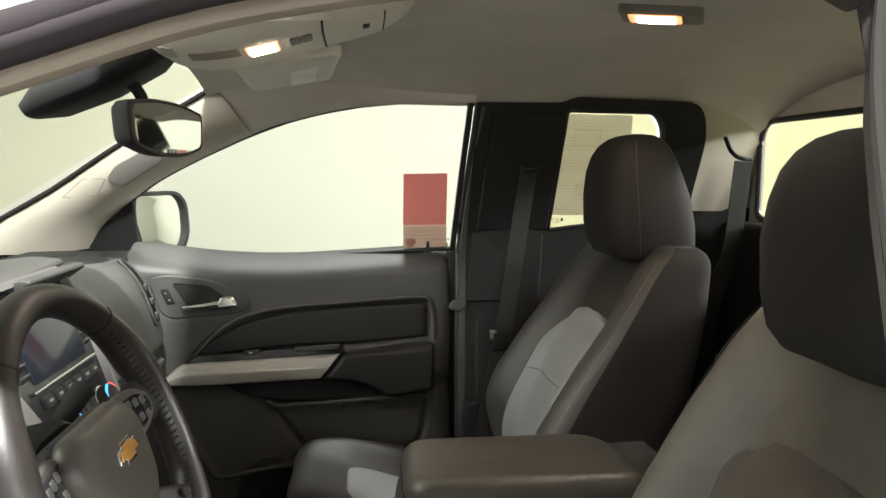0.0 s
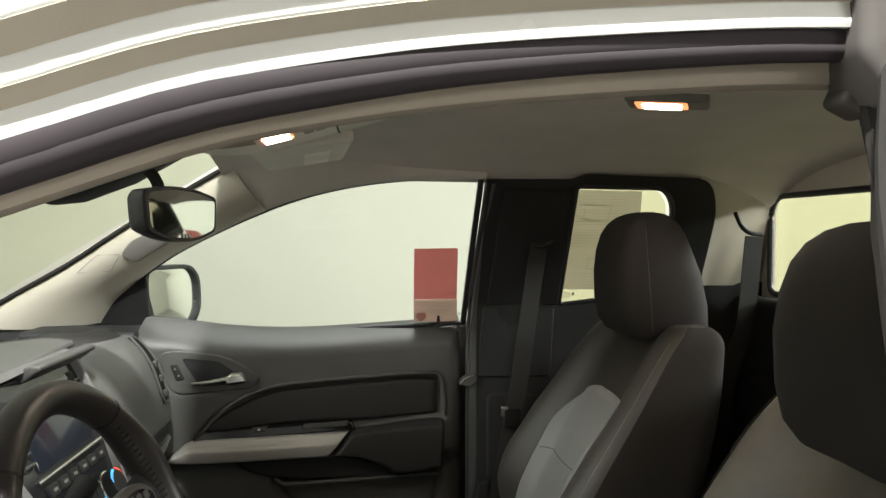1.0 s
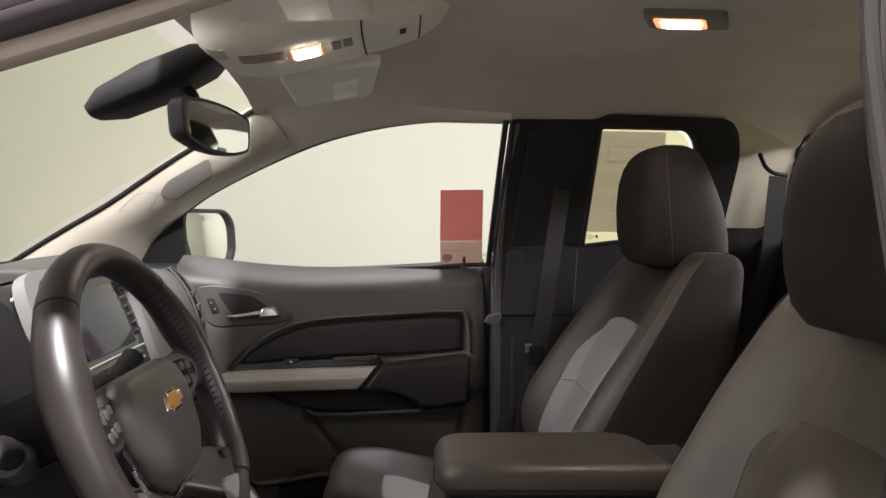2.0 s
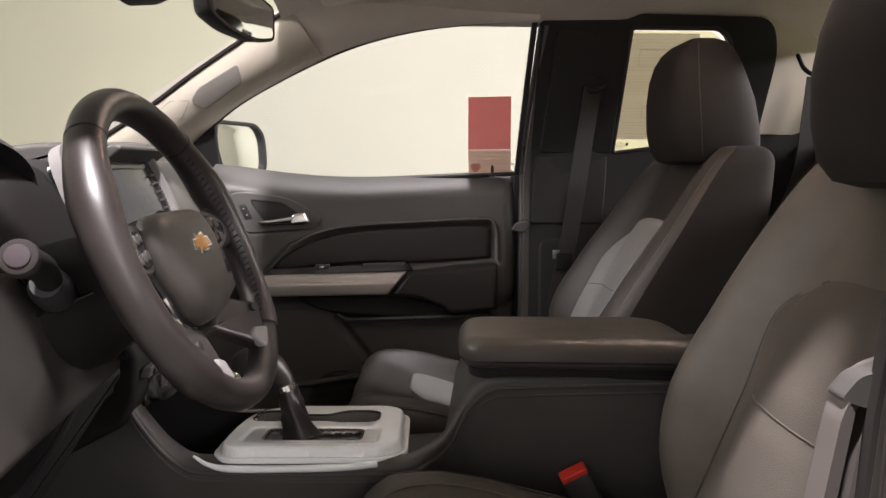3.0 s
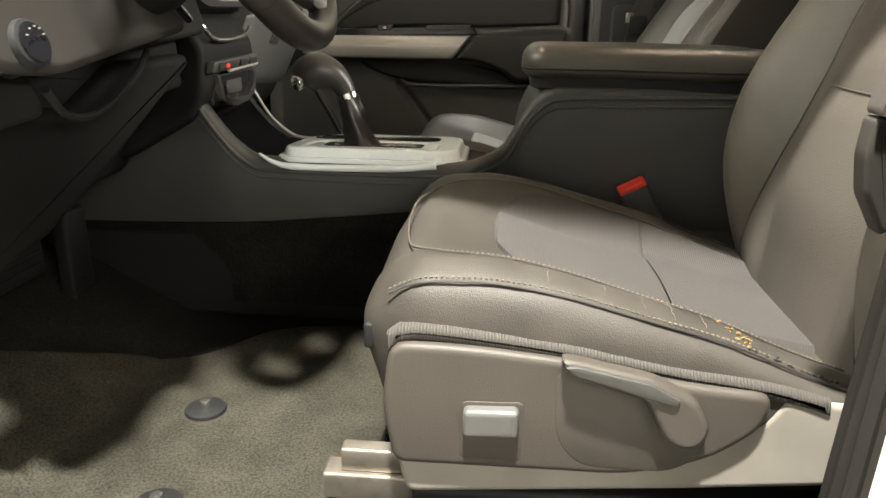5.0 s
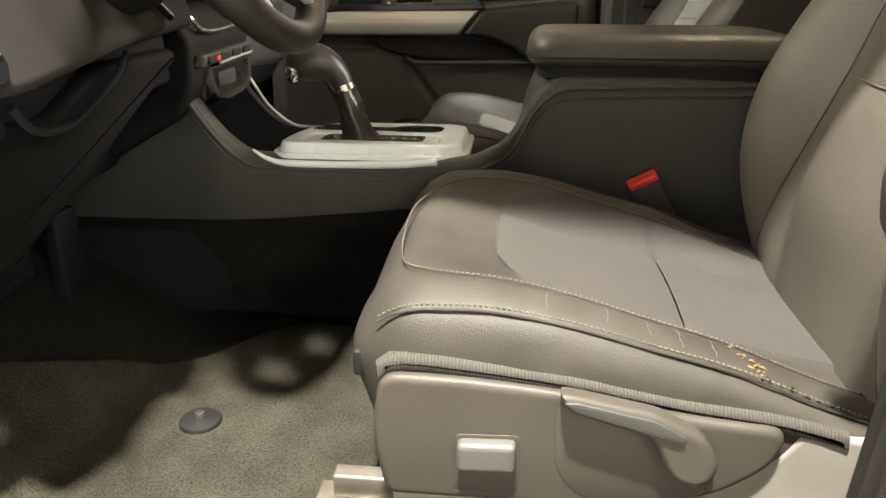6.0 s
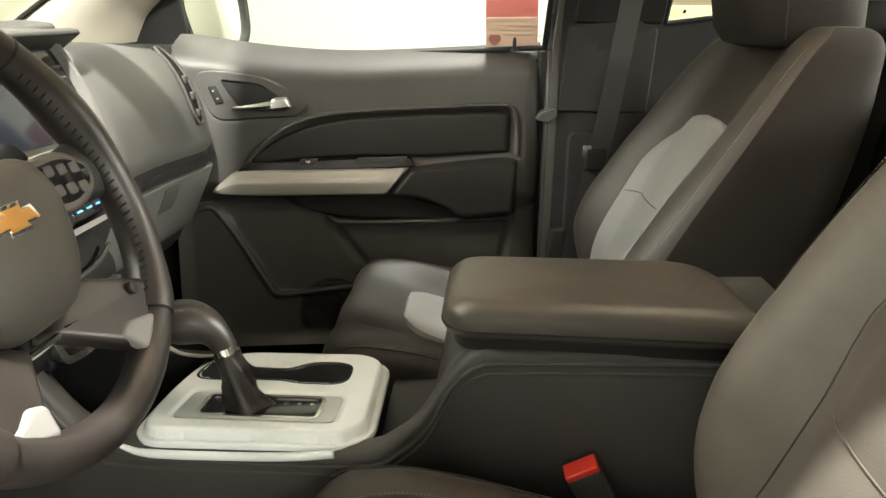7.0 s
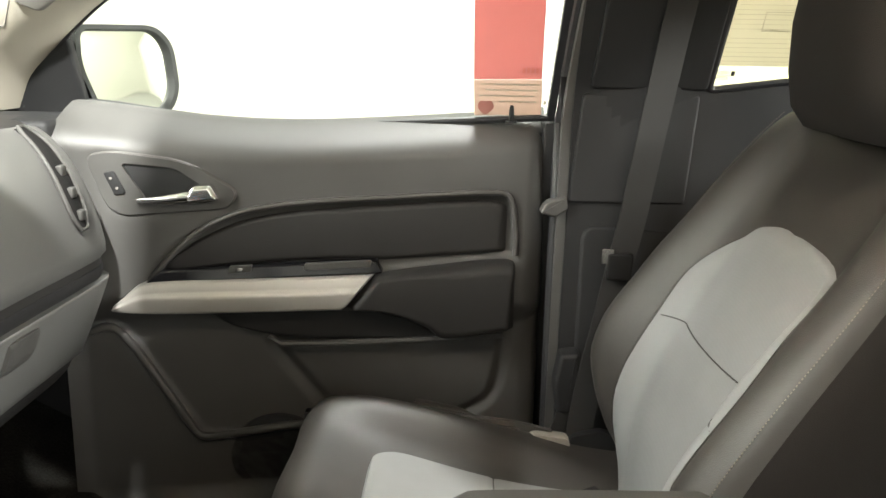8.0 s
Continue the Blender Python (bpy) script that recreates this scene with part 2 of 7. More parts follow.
def single(name, bm, material, label, category, group="", kind="", angle=38):
    """A thing of one mesh, its origin at its base."""
    bmesh.ops.recalc_face_normals(bm, faces=bm.faces)
    co = np.array([v.co[:] for v in bm.verts])
    base = Vector(((co[:, 0].min() + co[:, 0].max()) / 2, (co[:, 1].min() + co[:, 1].max()) / 2, co[:, 2].min()))
    bmesh.ops.translate(bm, vec=-base, verts=bm.verts)
    me = bpy.data.meshes.new(name)
    bm.to_mesh(me)
    bm.free()
    finish(me, material, angle)
    ob = new(name, me)
    ob.location = base
    ORIGIN[ob] = base
    return tagged(ob, label, category, group, kind)


def lerp_table(table, v):
    """Smooth value of a table of (key, value) pairs."""
    ks = [k for k, _ in table]
    vs = [w for _, w in table]
    if ks[0] > ks[-1]:
        ks, vs = ks[::-1], vs[::-1]
    if v <= ks[0]:
        return vs[0]
    if v >= ks[-1]:
        return vs[-1]
    i = max(j for j in range(len(ks)) if ks[j] <= v)
    i = min(i, len(ks) - 2)
    h = ks[i + 1] - ks[i]

    def slope(j):
        if j == 0:
            return (vs[1] - vs[0]) / (ks[1] - ks[0])
        if j == len(ks) - 1:
            return (vs[-1] - vs[-2]) / (ks[-1] - ks[-2])
        return (vs[j + 1] - vs[j - 1]) / (ks[j + 1] - ks[j - 1])

    t = (v - ks[i]) / h
    a, b, ma, mb = vs[i], vs[i + 1], slope(i) * h, slope(i + 1) * h
    return (2 * t**3 - 3 * t**2 + 1) * a + (t**3 - 2 * t**2 + t) * ma + (-2 * t**3 + 3 * t**2) * b + (t**3 - t**2) * mb


def step01(a, b, v):
    t = min(1.0, max(0.0, (v - a) / (b - a)))
    return t * t * (3 - 2 * t)


def curve(points, n):
    """n points along a smooth line through the given ones (Catmull-Rom, even in length)."""
    p = [Vector(q) for q in points]
    ext = [p[0] * 2 - p[1]] + p + [p[-1] * 2 - p[-2]]
    fine = []
    for i in range(1, len(ext) - 2):
        a, b, c, d = ext[i - 1 : i + 3]
        for k in range(16):
            t = k / 16
            fine.append(0.5 * ((2 * b) + (c - a) * t + (2 * a - 5 * b + 4 * c - d) * t * t + (3 * b - a - 3 * c + d) * t**3))
    fine.append(p[-1])
    run = [0.0]
    for a, b in zip(fine, fine[1:]):
        run.append(run[-1] + (b - a).length)
    out, j = [], 0
    for k in range(n):
        want = run[-1] * k / (n - 1)
        while j < len(run) - 2 and run[j + 1] < want:
            j += 1
        f = (want - run[j]) / max(1e-9, run[j + 1] - run[j])
        out.append(fine[j].lerp(fine[j + 1], min(1, f)))
    return out


def loft(rings, closed=True, caps=True, bm=None):
    """Quads between rings of equally many points."""
    bm = bm or bmesh.new()
    vs = [[bm.verts.new(p) for p in ring] for ring in rings]
    n = len(vs[0])
    for a, b in zip(vs, vs[1:]):
        for i in range(n if closed else n - 1):
            j = (i + 1) % n
            bm.faces.new((a[i], a[j], b[j], b[i]))
    if caps and closed:
        bm.faces.new(vs[0][::-1])
        bm.faces.new(vs[-1])
    return bm


def tube(points, radius, sides=10, bm=None, flat=1.0, up=(0, 0, 1)):
    """A round or flattened rod along a line of points; radius may be a list."""
    pts = [Vector(p) for p in points]
    rings = []
    for i, p in enumerate(pts):
        d = (pts[min(i + 1, len(pts) - 1)] - pts[max(i - 1, 0)]).normalized()
        side = d.cross(Vector(up))
        if side.length < 1e-4:
            side = d.cross(Vector((1, 0, 0)))
        side.normalize()
        top = side.cross(d)
        r = radius[i] if isinstance(radius, (list, tuple)) else radius
        rings.append([p + side * r * math.cos(a) + top * r * flat * math.sin(a) for a in (2 * math.pi * k / sides for k in range(sides))])
    return loft(rings, bm=bm)


def strap(points, normal, width, thick, bm=None):
    """A flat band along a line, its broad face turned to normal."""
    pts = [Vector(p) for p in points]
    rings = []
    for i, p in enumerate(pts):
        d = (pts[min(i + 1, len(pts) - 1)] - pts[max(i - 1, 0)]).normalized()
        nrm = Vector(normal)
        side = d.cross(nrm).normalized()
        nn = side.cross(d).normalized()
        rings.append([p + side * width / 2 * a + nn * thick / 2 * b for a, b in ((-1, -1), (1, -1), (1, 1), (-1, 1))])
    return loft(rings, bm=bm)


def rbox(x0, x1, y0, y1, z0, z1, r=0.005, seg=3, m=None):
    """A box with rounded edges."""
    bm = bmesh.new()
    bmesh.ops.create_cube(bm, size=1)
    for v in bm.verts:
        v.co = ((x0 + x1) / 2 + v.co.x * (x1 - x0), (y0 + y1) / 2 + v.co.y * (y1 - y0), (z0 + z1) / 2 + v.co.z * (z1 - z0))
    r = min(r, 0.49 * min(x1 - x0, y1 - y0, z1 - z0))
    if r > 0:
        bmesh.ops.bevel(bm, geom=list(bm.edges), offset=r, segments=seg, profile=0.5, affect="EDGES")
    if m is not None:
        bmesh.ops.transform(bm, matrix=m, verts=bm.verts)
    return bm


def round_corners(outline, r, seg=5):
    """A polygon (2D) with its corners rounded off; r may be a list."""
    out, n = [], len(outline)
    for i in range(n):
        a, b, c = (Vector(outline[(i + k) % n]).to_2d() for k in (-1, 0, 1))
        rr = r[i] if isinstance(r, (list, tuple)) else r
        da, dc = (a - b), (c - b)
        cut = min(rr, da.length * 0.49, dc.length * 0.49)
        if cut < 1e-5:
            out.append((b.x, b.y))
            continue
        p, q = b + da.normalized() * cut, b + dc.normalized() * cut
        for k in range(seg + 1):
            t = k / seg
            v = (1 - t) ** 2 * p + 2 * t * (1 - t) * b + t * t * q
            out.append((v.x, v.y))
    return out


def inset2d(outline, d):
    """Moves a polygon's outline inwards by d."""
    n = len(outline)
    area = sum(outline[i][0] * outline[(i + 1) % n][1] - outline[(i + 1) % n][0] * outline[i][1] for i in range(n))
    s = 1 if area > 0 else -1
    out = []
    for i in range(n):
        a, b, c = (Vector(outline[(i + k) % n]).to_2d() for k in (-1, 0, 1))
        t = (c - a)
        if t.length < 1e-9:
            out.append((b.x, b.y))
            continue
        t.normalize()
        out.append((b.x - s * t.y * d, b.y + s * t.x * d))
    # where a corner is tighter than the move, its points meet in one
    for _ in range(3):
        bad = [(out[(i + 1) % n][0] - out[i][0]) * (outline[(i + 1) % n][0] - outline[i][0]) + (out[(i + 1) % n][1] - out[i][1]) * (outline[(i + 1) % n][1] - outline[i][1]) < 0 for i in range(n)]
        if d < 0 or not any(bad) or all(bad):
            break
        first = next(i for i in range(n) if not bad[i])
        i = 0
        while i < n:
            k = (first + 1 + i) % n
            run = 0
            while run < n and bad[(k + run) % n]:
                run += 1
            if run:
                ids = [(k + q) % n for q in range(run + 1)]
                mid = (sum(out[q][0] for q in ids) / len(ids), sum(out[q][1] for q in ids) / len(ids))
                for q, w in enumerate(ids):
                    out[w] = (mid[0] + 1e-6 * q, mid[1])
            i += run + 1
    return out


def slab(outline, place, thick, edge=0.003, seg=3):
    """A plate with rounded edges from a 2D outline; place(u, v, w) gives the world point, w growing towards its face."""
    rings = [[place(u, v, 0.0) for u, v in outline]]
    for k in range(seg + 1):
        a = math.pi / 2 * k / seg
        ins = inset2d(outline, edge * (1 - math.cos(a))) if k else outline
        rings.append([place(u, v, thick - edge + edge * math.sin(a)) for u, v in ins])
    if edge > 0.0015:
        rings.append([place(u, v, thick) for u, v in inset2d(outline, edge * 1.25)])
    return loft(rings)


def ring_slab(outer, inner, place, thick, n=96):
    """A plate with a hole: outlines are resampled by angle round the hole's middle."""
    cx = sum(p[0] for p in inner) / len(inner)
    cy = sum(p[1] for p in inner) / len(inner)

    def cast(poly, a):
        d = Vector((math.cos(a), math.sin(a)))
        best = None
        for i in range(len(poly)):
            p, q = Vector(poly[i]).to_2d() - Vector((cx, cy)), Vector(poly[(i + 1) % len(poly)]).to_2d() - Vector((cx, cy))
            e = q - p
            den = d.x * e.y - d.y * e.x
            if abs(den) < 1e-12:
                continue
            t = (p.x * e.y - p.y * e.x) / den
            s = (p.x * d.y - p.y * d.x) / den
            if t > 0 and -1e-9 <= s <= 1 + 1e-9:
                best = t if best is None else max(best, t)
        return (cx + d.x * best, cy + d.y * best)

    angles = sorted({round(math.atan2(p[1] - cy, p[0] - cx), 5) for p in list(outer) + list(inner)} | {round(-math.pi + 2 * math.pi * k / n, 5) for k in range(n)})
    o = [cast(outer, a) for a in angles]
    i = [cast(inner, a) for a in angles]
    rings = [[place(u, v, 0) for u, v in o], [place(u, v, thick) for u, v in o], [place(u, v, thick) for u, v in i], [place(u, v, 0) for u, v in i]]
    bm = bmesh.new()
    vs = [[bm.verts.new(p) for p in ring] for ring in rings]
    m = len(angles)
    for a, b in ((0, 1), (1, 2), (2, 3), (3, 0)):
        for k in range(m):
            j = (k + 1) % m
            bm.faces.new((vs[a][k], vs[a][j], vs[b][j], vs[b][k]))
    return bm


def band(top, bottom, profile, place, n=60, ends=0.02):
    """A moulded strip between two lines; profile: (share of the way up, height) pairs; its ends sink over a share of the length."""
    a, b = curve([(u, v, 0) for u, v in top], n), curve([(u, v, 0) for u, v in bottom], n)
    rows = []
    for k in range(n):
        t = k / (n - 1)
        e = math.sin(math.pi / 2 * min(1.0, t / ends, (1 - t) / ends)) if ends else 1.0
        rows.append([place(*(b[k].lerp(a[k], s).to_2d()), w * e) for s, w in profile])
    return loft(rows, closed=False)


def puffy(height, edge=0.22, n=9, under=0.0):
    """A padded profile for band()."""
    left = [(edge * (1 - math.cos(math.pi / 2 * k / n)), under + (height - under) * math.sin(math.pi / 2 * k / n)) for k in range(n + 1)]
    return left + [(0.5, height * 1.03)] + [(1 - s, w) for s, w in left[::-1]]


def pillow(outline, z0, z1, edge, crown=0.004, place=None):
    """A padded block, rounded above and below."""
    place = place or (lambda u, v, w: (u, v, w))
    rings = []
    for k in range(7):
        a = math.pi / 2 * k / 6
        rings.append([place(u, v, z0 + edge * 0.5 * (1 - math.cos(a))) for u, v in inset2d(outline, edge * 0.6 * (1 - math.sin(a)))])
    for k in range(9):
        a = math.pi / 2 * k / 8
        rings.append([place(u, v, z1 - edge + edge * math.sin(a)) for u, v in inset2d(outline, edge * (1 - math.cos(a)))])
    cx = sum(p[0] for p in outline) / len(outline)
    cy = sum(p[1] for p in outline) / len(outline)
    last = inset2d(outline, edge)
    for f in (0.85, 0.6, 0.3, 0.06):
        rings.append([place(cx + (u - cx) * f, cy + (v - cy) * f, z1 + crown * (1 - f)) for u, v in last])
    return loft(rings)


def sheet(fn, us, vs, thick=None, bm=None):
    """A surface fn(u, v) over two lists; thick: a vector by which its back lies behind."""
    bm = bm or bmesh.new()
    g = [[bm.verts.new(fn(u, v)) for v in vs] for u in us]
    for i in range(len(us) - 1):
        for j in range(len(vs) - 1):
            bm.faces.new((g[i][j], g[i + 1][j], g[i + 1][j + 1], g[i][j + 1]))
    if thick is not None:
        t = Vector(thick)
        b = [[bm.verts.new(w.co + t) for w in row] for row in g]
        for i in range(len(us) - 1):
            for j in range(len(vs) - 1):
                bm.faces.new((b[i][j + 1], b[i + 1][j + 1], b[i + 1][j], b[i][j]))
        rim = [(i, 0) for i in range(len(us))] + [(len(us) - 1, j) for j in range(1, len(vs))]
        rim += [(i, len(vs) - 1) for i in range(len(us) - 2, -1, -1)] + [(0, j) for j in range(len(vs) - 2, 0, -1)]
        for k in range(len(rim)):
            (a, c), (d, e) = rim[k], rim[(k + 1) % len(rim)]
            bm.faces.new((g[a][c], b[a][c], b[d][e], g[d][e]))
    return bm


def rumple(bm, amount, size, seed=0.0):
    """Presses soft dents and folds into a padded skin."""
    bm.normal_update()
    for v in bm.verts:
        p = v.co / size + Vector((seed, 0.3 * seed, 0))
        v.co += v.normal * amount * (noise.noise(p) + 0.5 * noise.noise(p * 2.3))
    return bm


def span(a, b, n):
    return [a + (b - a) * k / (n - 1) for k in range(n)]


def disc(at, axis, r, depth, sides=24, bm=None, bevel=0.0):
    """A round button or knob along an axis."""
    at, ax = Vector(at), Vector(axis).normalized()
    side = ax.orthogonal().normalized()
    up = ax.cross(side)
    levels = [(0, r), (depth - bevel, r)] + ([(depth - bevel * 0.3, r - bevel * 0.3), (depth, r - bevel)] if bevel else [(depth, r)])
    rings = [[at + ax * h + (side * math.cos(a) + up * math.sin(a)) * q for a in (2 * math.pi * k / sides for k in range(sides))] for h, q in levels]
    return loft(rings, bm=bm)


def inside(poly, x, y):
    hit, n = False, len(poly)
    for i in range(n):
        (x1, y1), (x2, y2) = poly[i], poly[(i + 1) % n]
        if (y1 > y) != (y2 > y) and x < (x2 - x1) * (y - y1) / (y2 - y1) + x1:
            hit = not hit
    return hit


def distances(poly, xs, ys):
    """Signed distance (inside positive) of a grid of points to a polygon."""
    X, Y = np.meshgrid(np.array(xs), np.array(ys), indexing="ij")
    best, odd = np.full(X.shape, 1e9), np.zeros(X.shape, bool)
    n = len(poly)
    for i in range(n):
        (x1, y1), (x2, y2) = poly[i], poly[(i + 1) % n]
        ex, ey = x2 - x1, y2 - y1
        t = np.clip(((X - x1) * ex + (Y - y1) * ey) / max(1e-12, ex * ex + ey * ey), 0, 1)
        best = np.minimum(best, np.hypot(X - x1 - t * ex, Y - y1 - t * ey))
        if y1 != y2:
            cross = ((y1 > Y) != (y2 > Y)) & (X < (x2 - x1) * (Y - y1) / (y2 - y1) + x1)
            odd ^= cross
    return np.where(odd, best, -best)


def soft(d, w):
    t = np.clip(d / w * 0.5 + 0.5, 0, 1)
    return t * t * (3 - 2 * t)

# ---------------------------------------------------------------- the photo booth round the truck


def booth():
    tagged(single("ground", sheet(lambda u, v: (u, v, 0), span(-7, 8, 4), span(-5, 8, 4), (0, 0, -0.1)), M_FLOOR, "smooth grey painted floor of a photo booth", "floor"), kind="structure")
    for name, (x0, x1, y0, y1) in dict(wall_passenger_side=(-7, 8, 5.6, 5.8), wall_driver_side=(-7, 8, -3.2, -3.0), wall_front=(-4.6, -4.4, -3, 5.6), wall_rear=(6.0, 6.2, -3, 5.6)).items():
        tagged(single(name, rbox(x0, x1, y0, y1, 0.0, 3.8, 0), M_DULL if name == "wall_driver_side" else M_WALL, "plain grey unseen wall, darkened to cut bounced light" if name == "wall_driver_side" else "plain cream painted booth wall", "wall"), kind="structure")
    tagged(single("ceiling", rbox(-7, 8, -3.2, 5.8, 3.8, 3.9, 0), M_DULL, "plain grey unseen ceiling, darkened to cut bounced light", "ceiling"), kind="structure")


booth()

# ---------------------------------------------------------------- the cab's shell


def mirror_y(p):
    return (p[0], 2 * C - p[1], p[2])


def glass_y(z):
    """The passenger windows lean inwards towards the roof."""
    return 2.096 - 0.375 * (z - 1.252)


def liner_z(x, y):
    u = abs((y - C) / 0.66)
    z = 1.722 - 0.055 * u**2.2 - 0.045 * u**7
    if x < 0.05:
        z -= 0.25 * (0.05 - x) ** 2
    if x > 0.85:
        z -= 0.5 * (x - 0.85) ** 2
    return z


# edge of the side opening, passenger side, from the belt at the mirror over the A-pillar to the rear post
OPENING = [(-0.66, 2.085, 1.250), (-0.590, 2.062, 1.335), (-0.522, 2.045, 1.391), (-0.447, 2.026, 1.440), (-0.304, 1.999, 1.511), (-0.164, 1.978, 1.568), (-0.026, 1.965, 1.604), (0.112, 1.957, 1.623), (0.296, 1.953, 1.635)]
# edge of the windscreen along the A-pillar
SCREEN_EDGE = [(-0.97, 2.030, 1.245), (-0.840, 2.004, 1.322), (-0.695, 1.973, 1.403), (-0.53, 1.934, 1.508), (-0.299, 1.883, 1.642), (-0.23, 1.868, 1.668)]


def headliner():
    us, vs = span(-0.30, 1.10, 44), span(0.705, 1.965, 52)
    def fn(x, y):
        y = C + (y - C) * (1 + 0.055 * step01(0.84, 0.92, x))
        return (x, y, liner_z(x, y))
    bm = sheet(fn, us, vs, (0, 0, 0.02))
    return tagged(single("ceiling_headliner", bm, M_LINER, "grey woven cloth headliner under the truck roof", "headliner"), kind="structure")


headliner()


def a_pillar(side):
    flip = (lambda p: p) if side > 0 else (lambda p: (p[0], 2 * C - p[1] + 0.022, p[2]))
    a = curve(SCREEN_EDGE[:-2] + [(-0.302, 1.884, 1.645)] if side > 0 else SCREEN_EDGE, 26)
    b = curve(OPENING[:4] + [(-0.304, 1.999, 1.511), (-0.235, 1.988, 1.541)] if side > 0 else OPENING[:5], 26)
    rings = []
    for p, q in zip(a, b):
        p, q = Vector(p), Vector(q)
        inner = (p - q).cross(Vector((0.85, 0, 0.5))).normalized()
        if inner.y > 0:
            inner = -inner
        row = []
        for k in range(9):
            t = k / 8
            row.append(p.lerp(q, t) + inner * (0.030 * math.sin(math.pi * t) ** 0.7) + Vector((0, 0.0, 0)))
        back = [p.lerp(q, t) - inner * 0.03 for t in (1.0, 0.5, 0.0)]
        rings.append([flip(v) for v in row + back])
    ob = single("trim_a_pillar", loft(rings), M_PILLAR, "light grey plastic trim on the windscreen pillar", "pillar trim", "pillar trims", "structure")
    return ob


PILLAR = a_pillar(1)
a_pillar(-1)


def headliner_side():
    """The headliner's edge that comes down to the passenger door opening behind the windscreen pillar."""
    a = curve([(-0.302, 1.875, 1.647), (-0.22, 1.868, liner_z(-0.22, 1.868)), (-0.05, 1.885, liner_z(-0.05, 1.885)), (0.12, 1.91, liner_z(0.12, 1.91)), (0.31, 1.925, liner_z(0.31, 1.925))], 32)
    b = curve([(-0.237, 1.989, 1.540)] + OPENING[5:] + [(0.31, 1.953, 1.636)], 32)
    rings = []
    for p, q in zip(a, b):
        out = Vector((0, -0.5, -0.87))
        row = [p.lerp(q, t) + out * (0.014 * math.sin(math.pi * t) ** 0.8) for t in span(0, 1, 9)]
        rings.append(row + [q + Vector((0, 0.03, 0.03)), p + Vector((0, 0.03, 0.03))])
    tagged(single("trim_headliner_side", loft(rings), M_LINER, "grey cloth edge of the headliner over the passenger window", "headliner edge"), kind="structure")


headliner_side()


def pillar_details():
    """The grab-handle blank and the airbag mark on the passenger side's pillar."""
    tree = BVHTree.FromObject(PILLAR, bpy.context.evaluated_depsgraph_get())

    def place(u, v, w):
        hit = tree.ray_cast(Vector((u, 1.5, v)) - PILLAR.location, Vector((0, 1, 0)))[0]
        y = hit.y + PILLAR.location.y if hit else 1.96
        return (u, y - w, v)
    grab = thing("handle_blank", (-0.5, 1.96, 1.44), "grey plastic cover of the grab handle on the pillar", "pillar cover")
    part("cover", slab(round_corners([(-0.576, 1.428), (-0.551, 1.461), (-0.444, 1.519), (-0.440, 1.475), (-0.546, 1.409)], 0.012), place, 0.004, 0.002), M_JAMB, grab)
    mark = thing("airbag_mark", (-0.64, 1.97, 1.40), "moulded airbag cover outline on the pillar", "airbag cover")
    pts = [place(u, v, 0.0005) for u, v in round_corners([(-0.684, 1.383), (-0.632, 1.428), (-0.578, 1.430), (-0.606, 1.388)], 0.006)]
    part("outline", tube(pts + pts[:1], 0.0007, 6), M_JAMB, mark)


def roof_header():
    bm = sheet(lambda x, y: (x, y, liner_z(-0.30, y) + (x + 0.30) * 0.35), span(-0.325, -0.298, 3), span(0.72, 1.89, 24), (0, 0, 0.03))
    tagged(single("trim_windscreen_header", bm, M_LINER, "grey cloth edge of the headliner over the windscreen", "headliner edge"), kind="structure")


roof_header()


def windscreen():
    def fn(u, v):
        half = 0.725 - 0.145 * u
        y = C + v * half
        return (-1.02 + u * 0.70 - 0.06 * (1 - v * v) * (1 - u * 0.5), y, 1.245 + u * 0.415)
    bm = sheet(fn, span(0, 1, 8), span(-1, 1, 17), (0.003, 0, -0.004))
    ob = single("window_windscreen", bm, M_SCREENGLASS, "clear sloping windscreen glass", "windscreen", "", "structure")
    ob.visible_shadow = False
    band = tube(curve([(x - 0.008, y, z + 0.002) for x, y, z in SCREEN_EDGE], 30), 0.006, 8)
    tagged(single("trim_windscreen_seal", band, M_POSTSEAL, "black rubber edge of the windscreen", "window seal"), kind="structure")


windscreen()


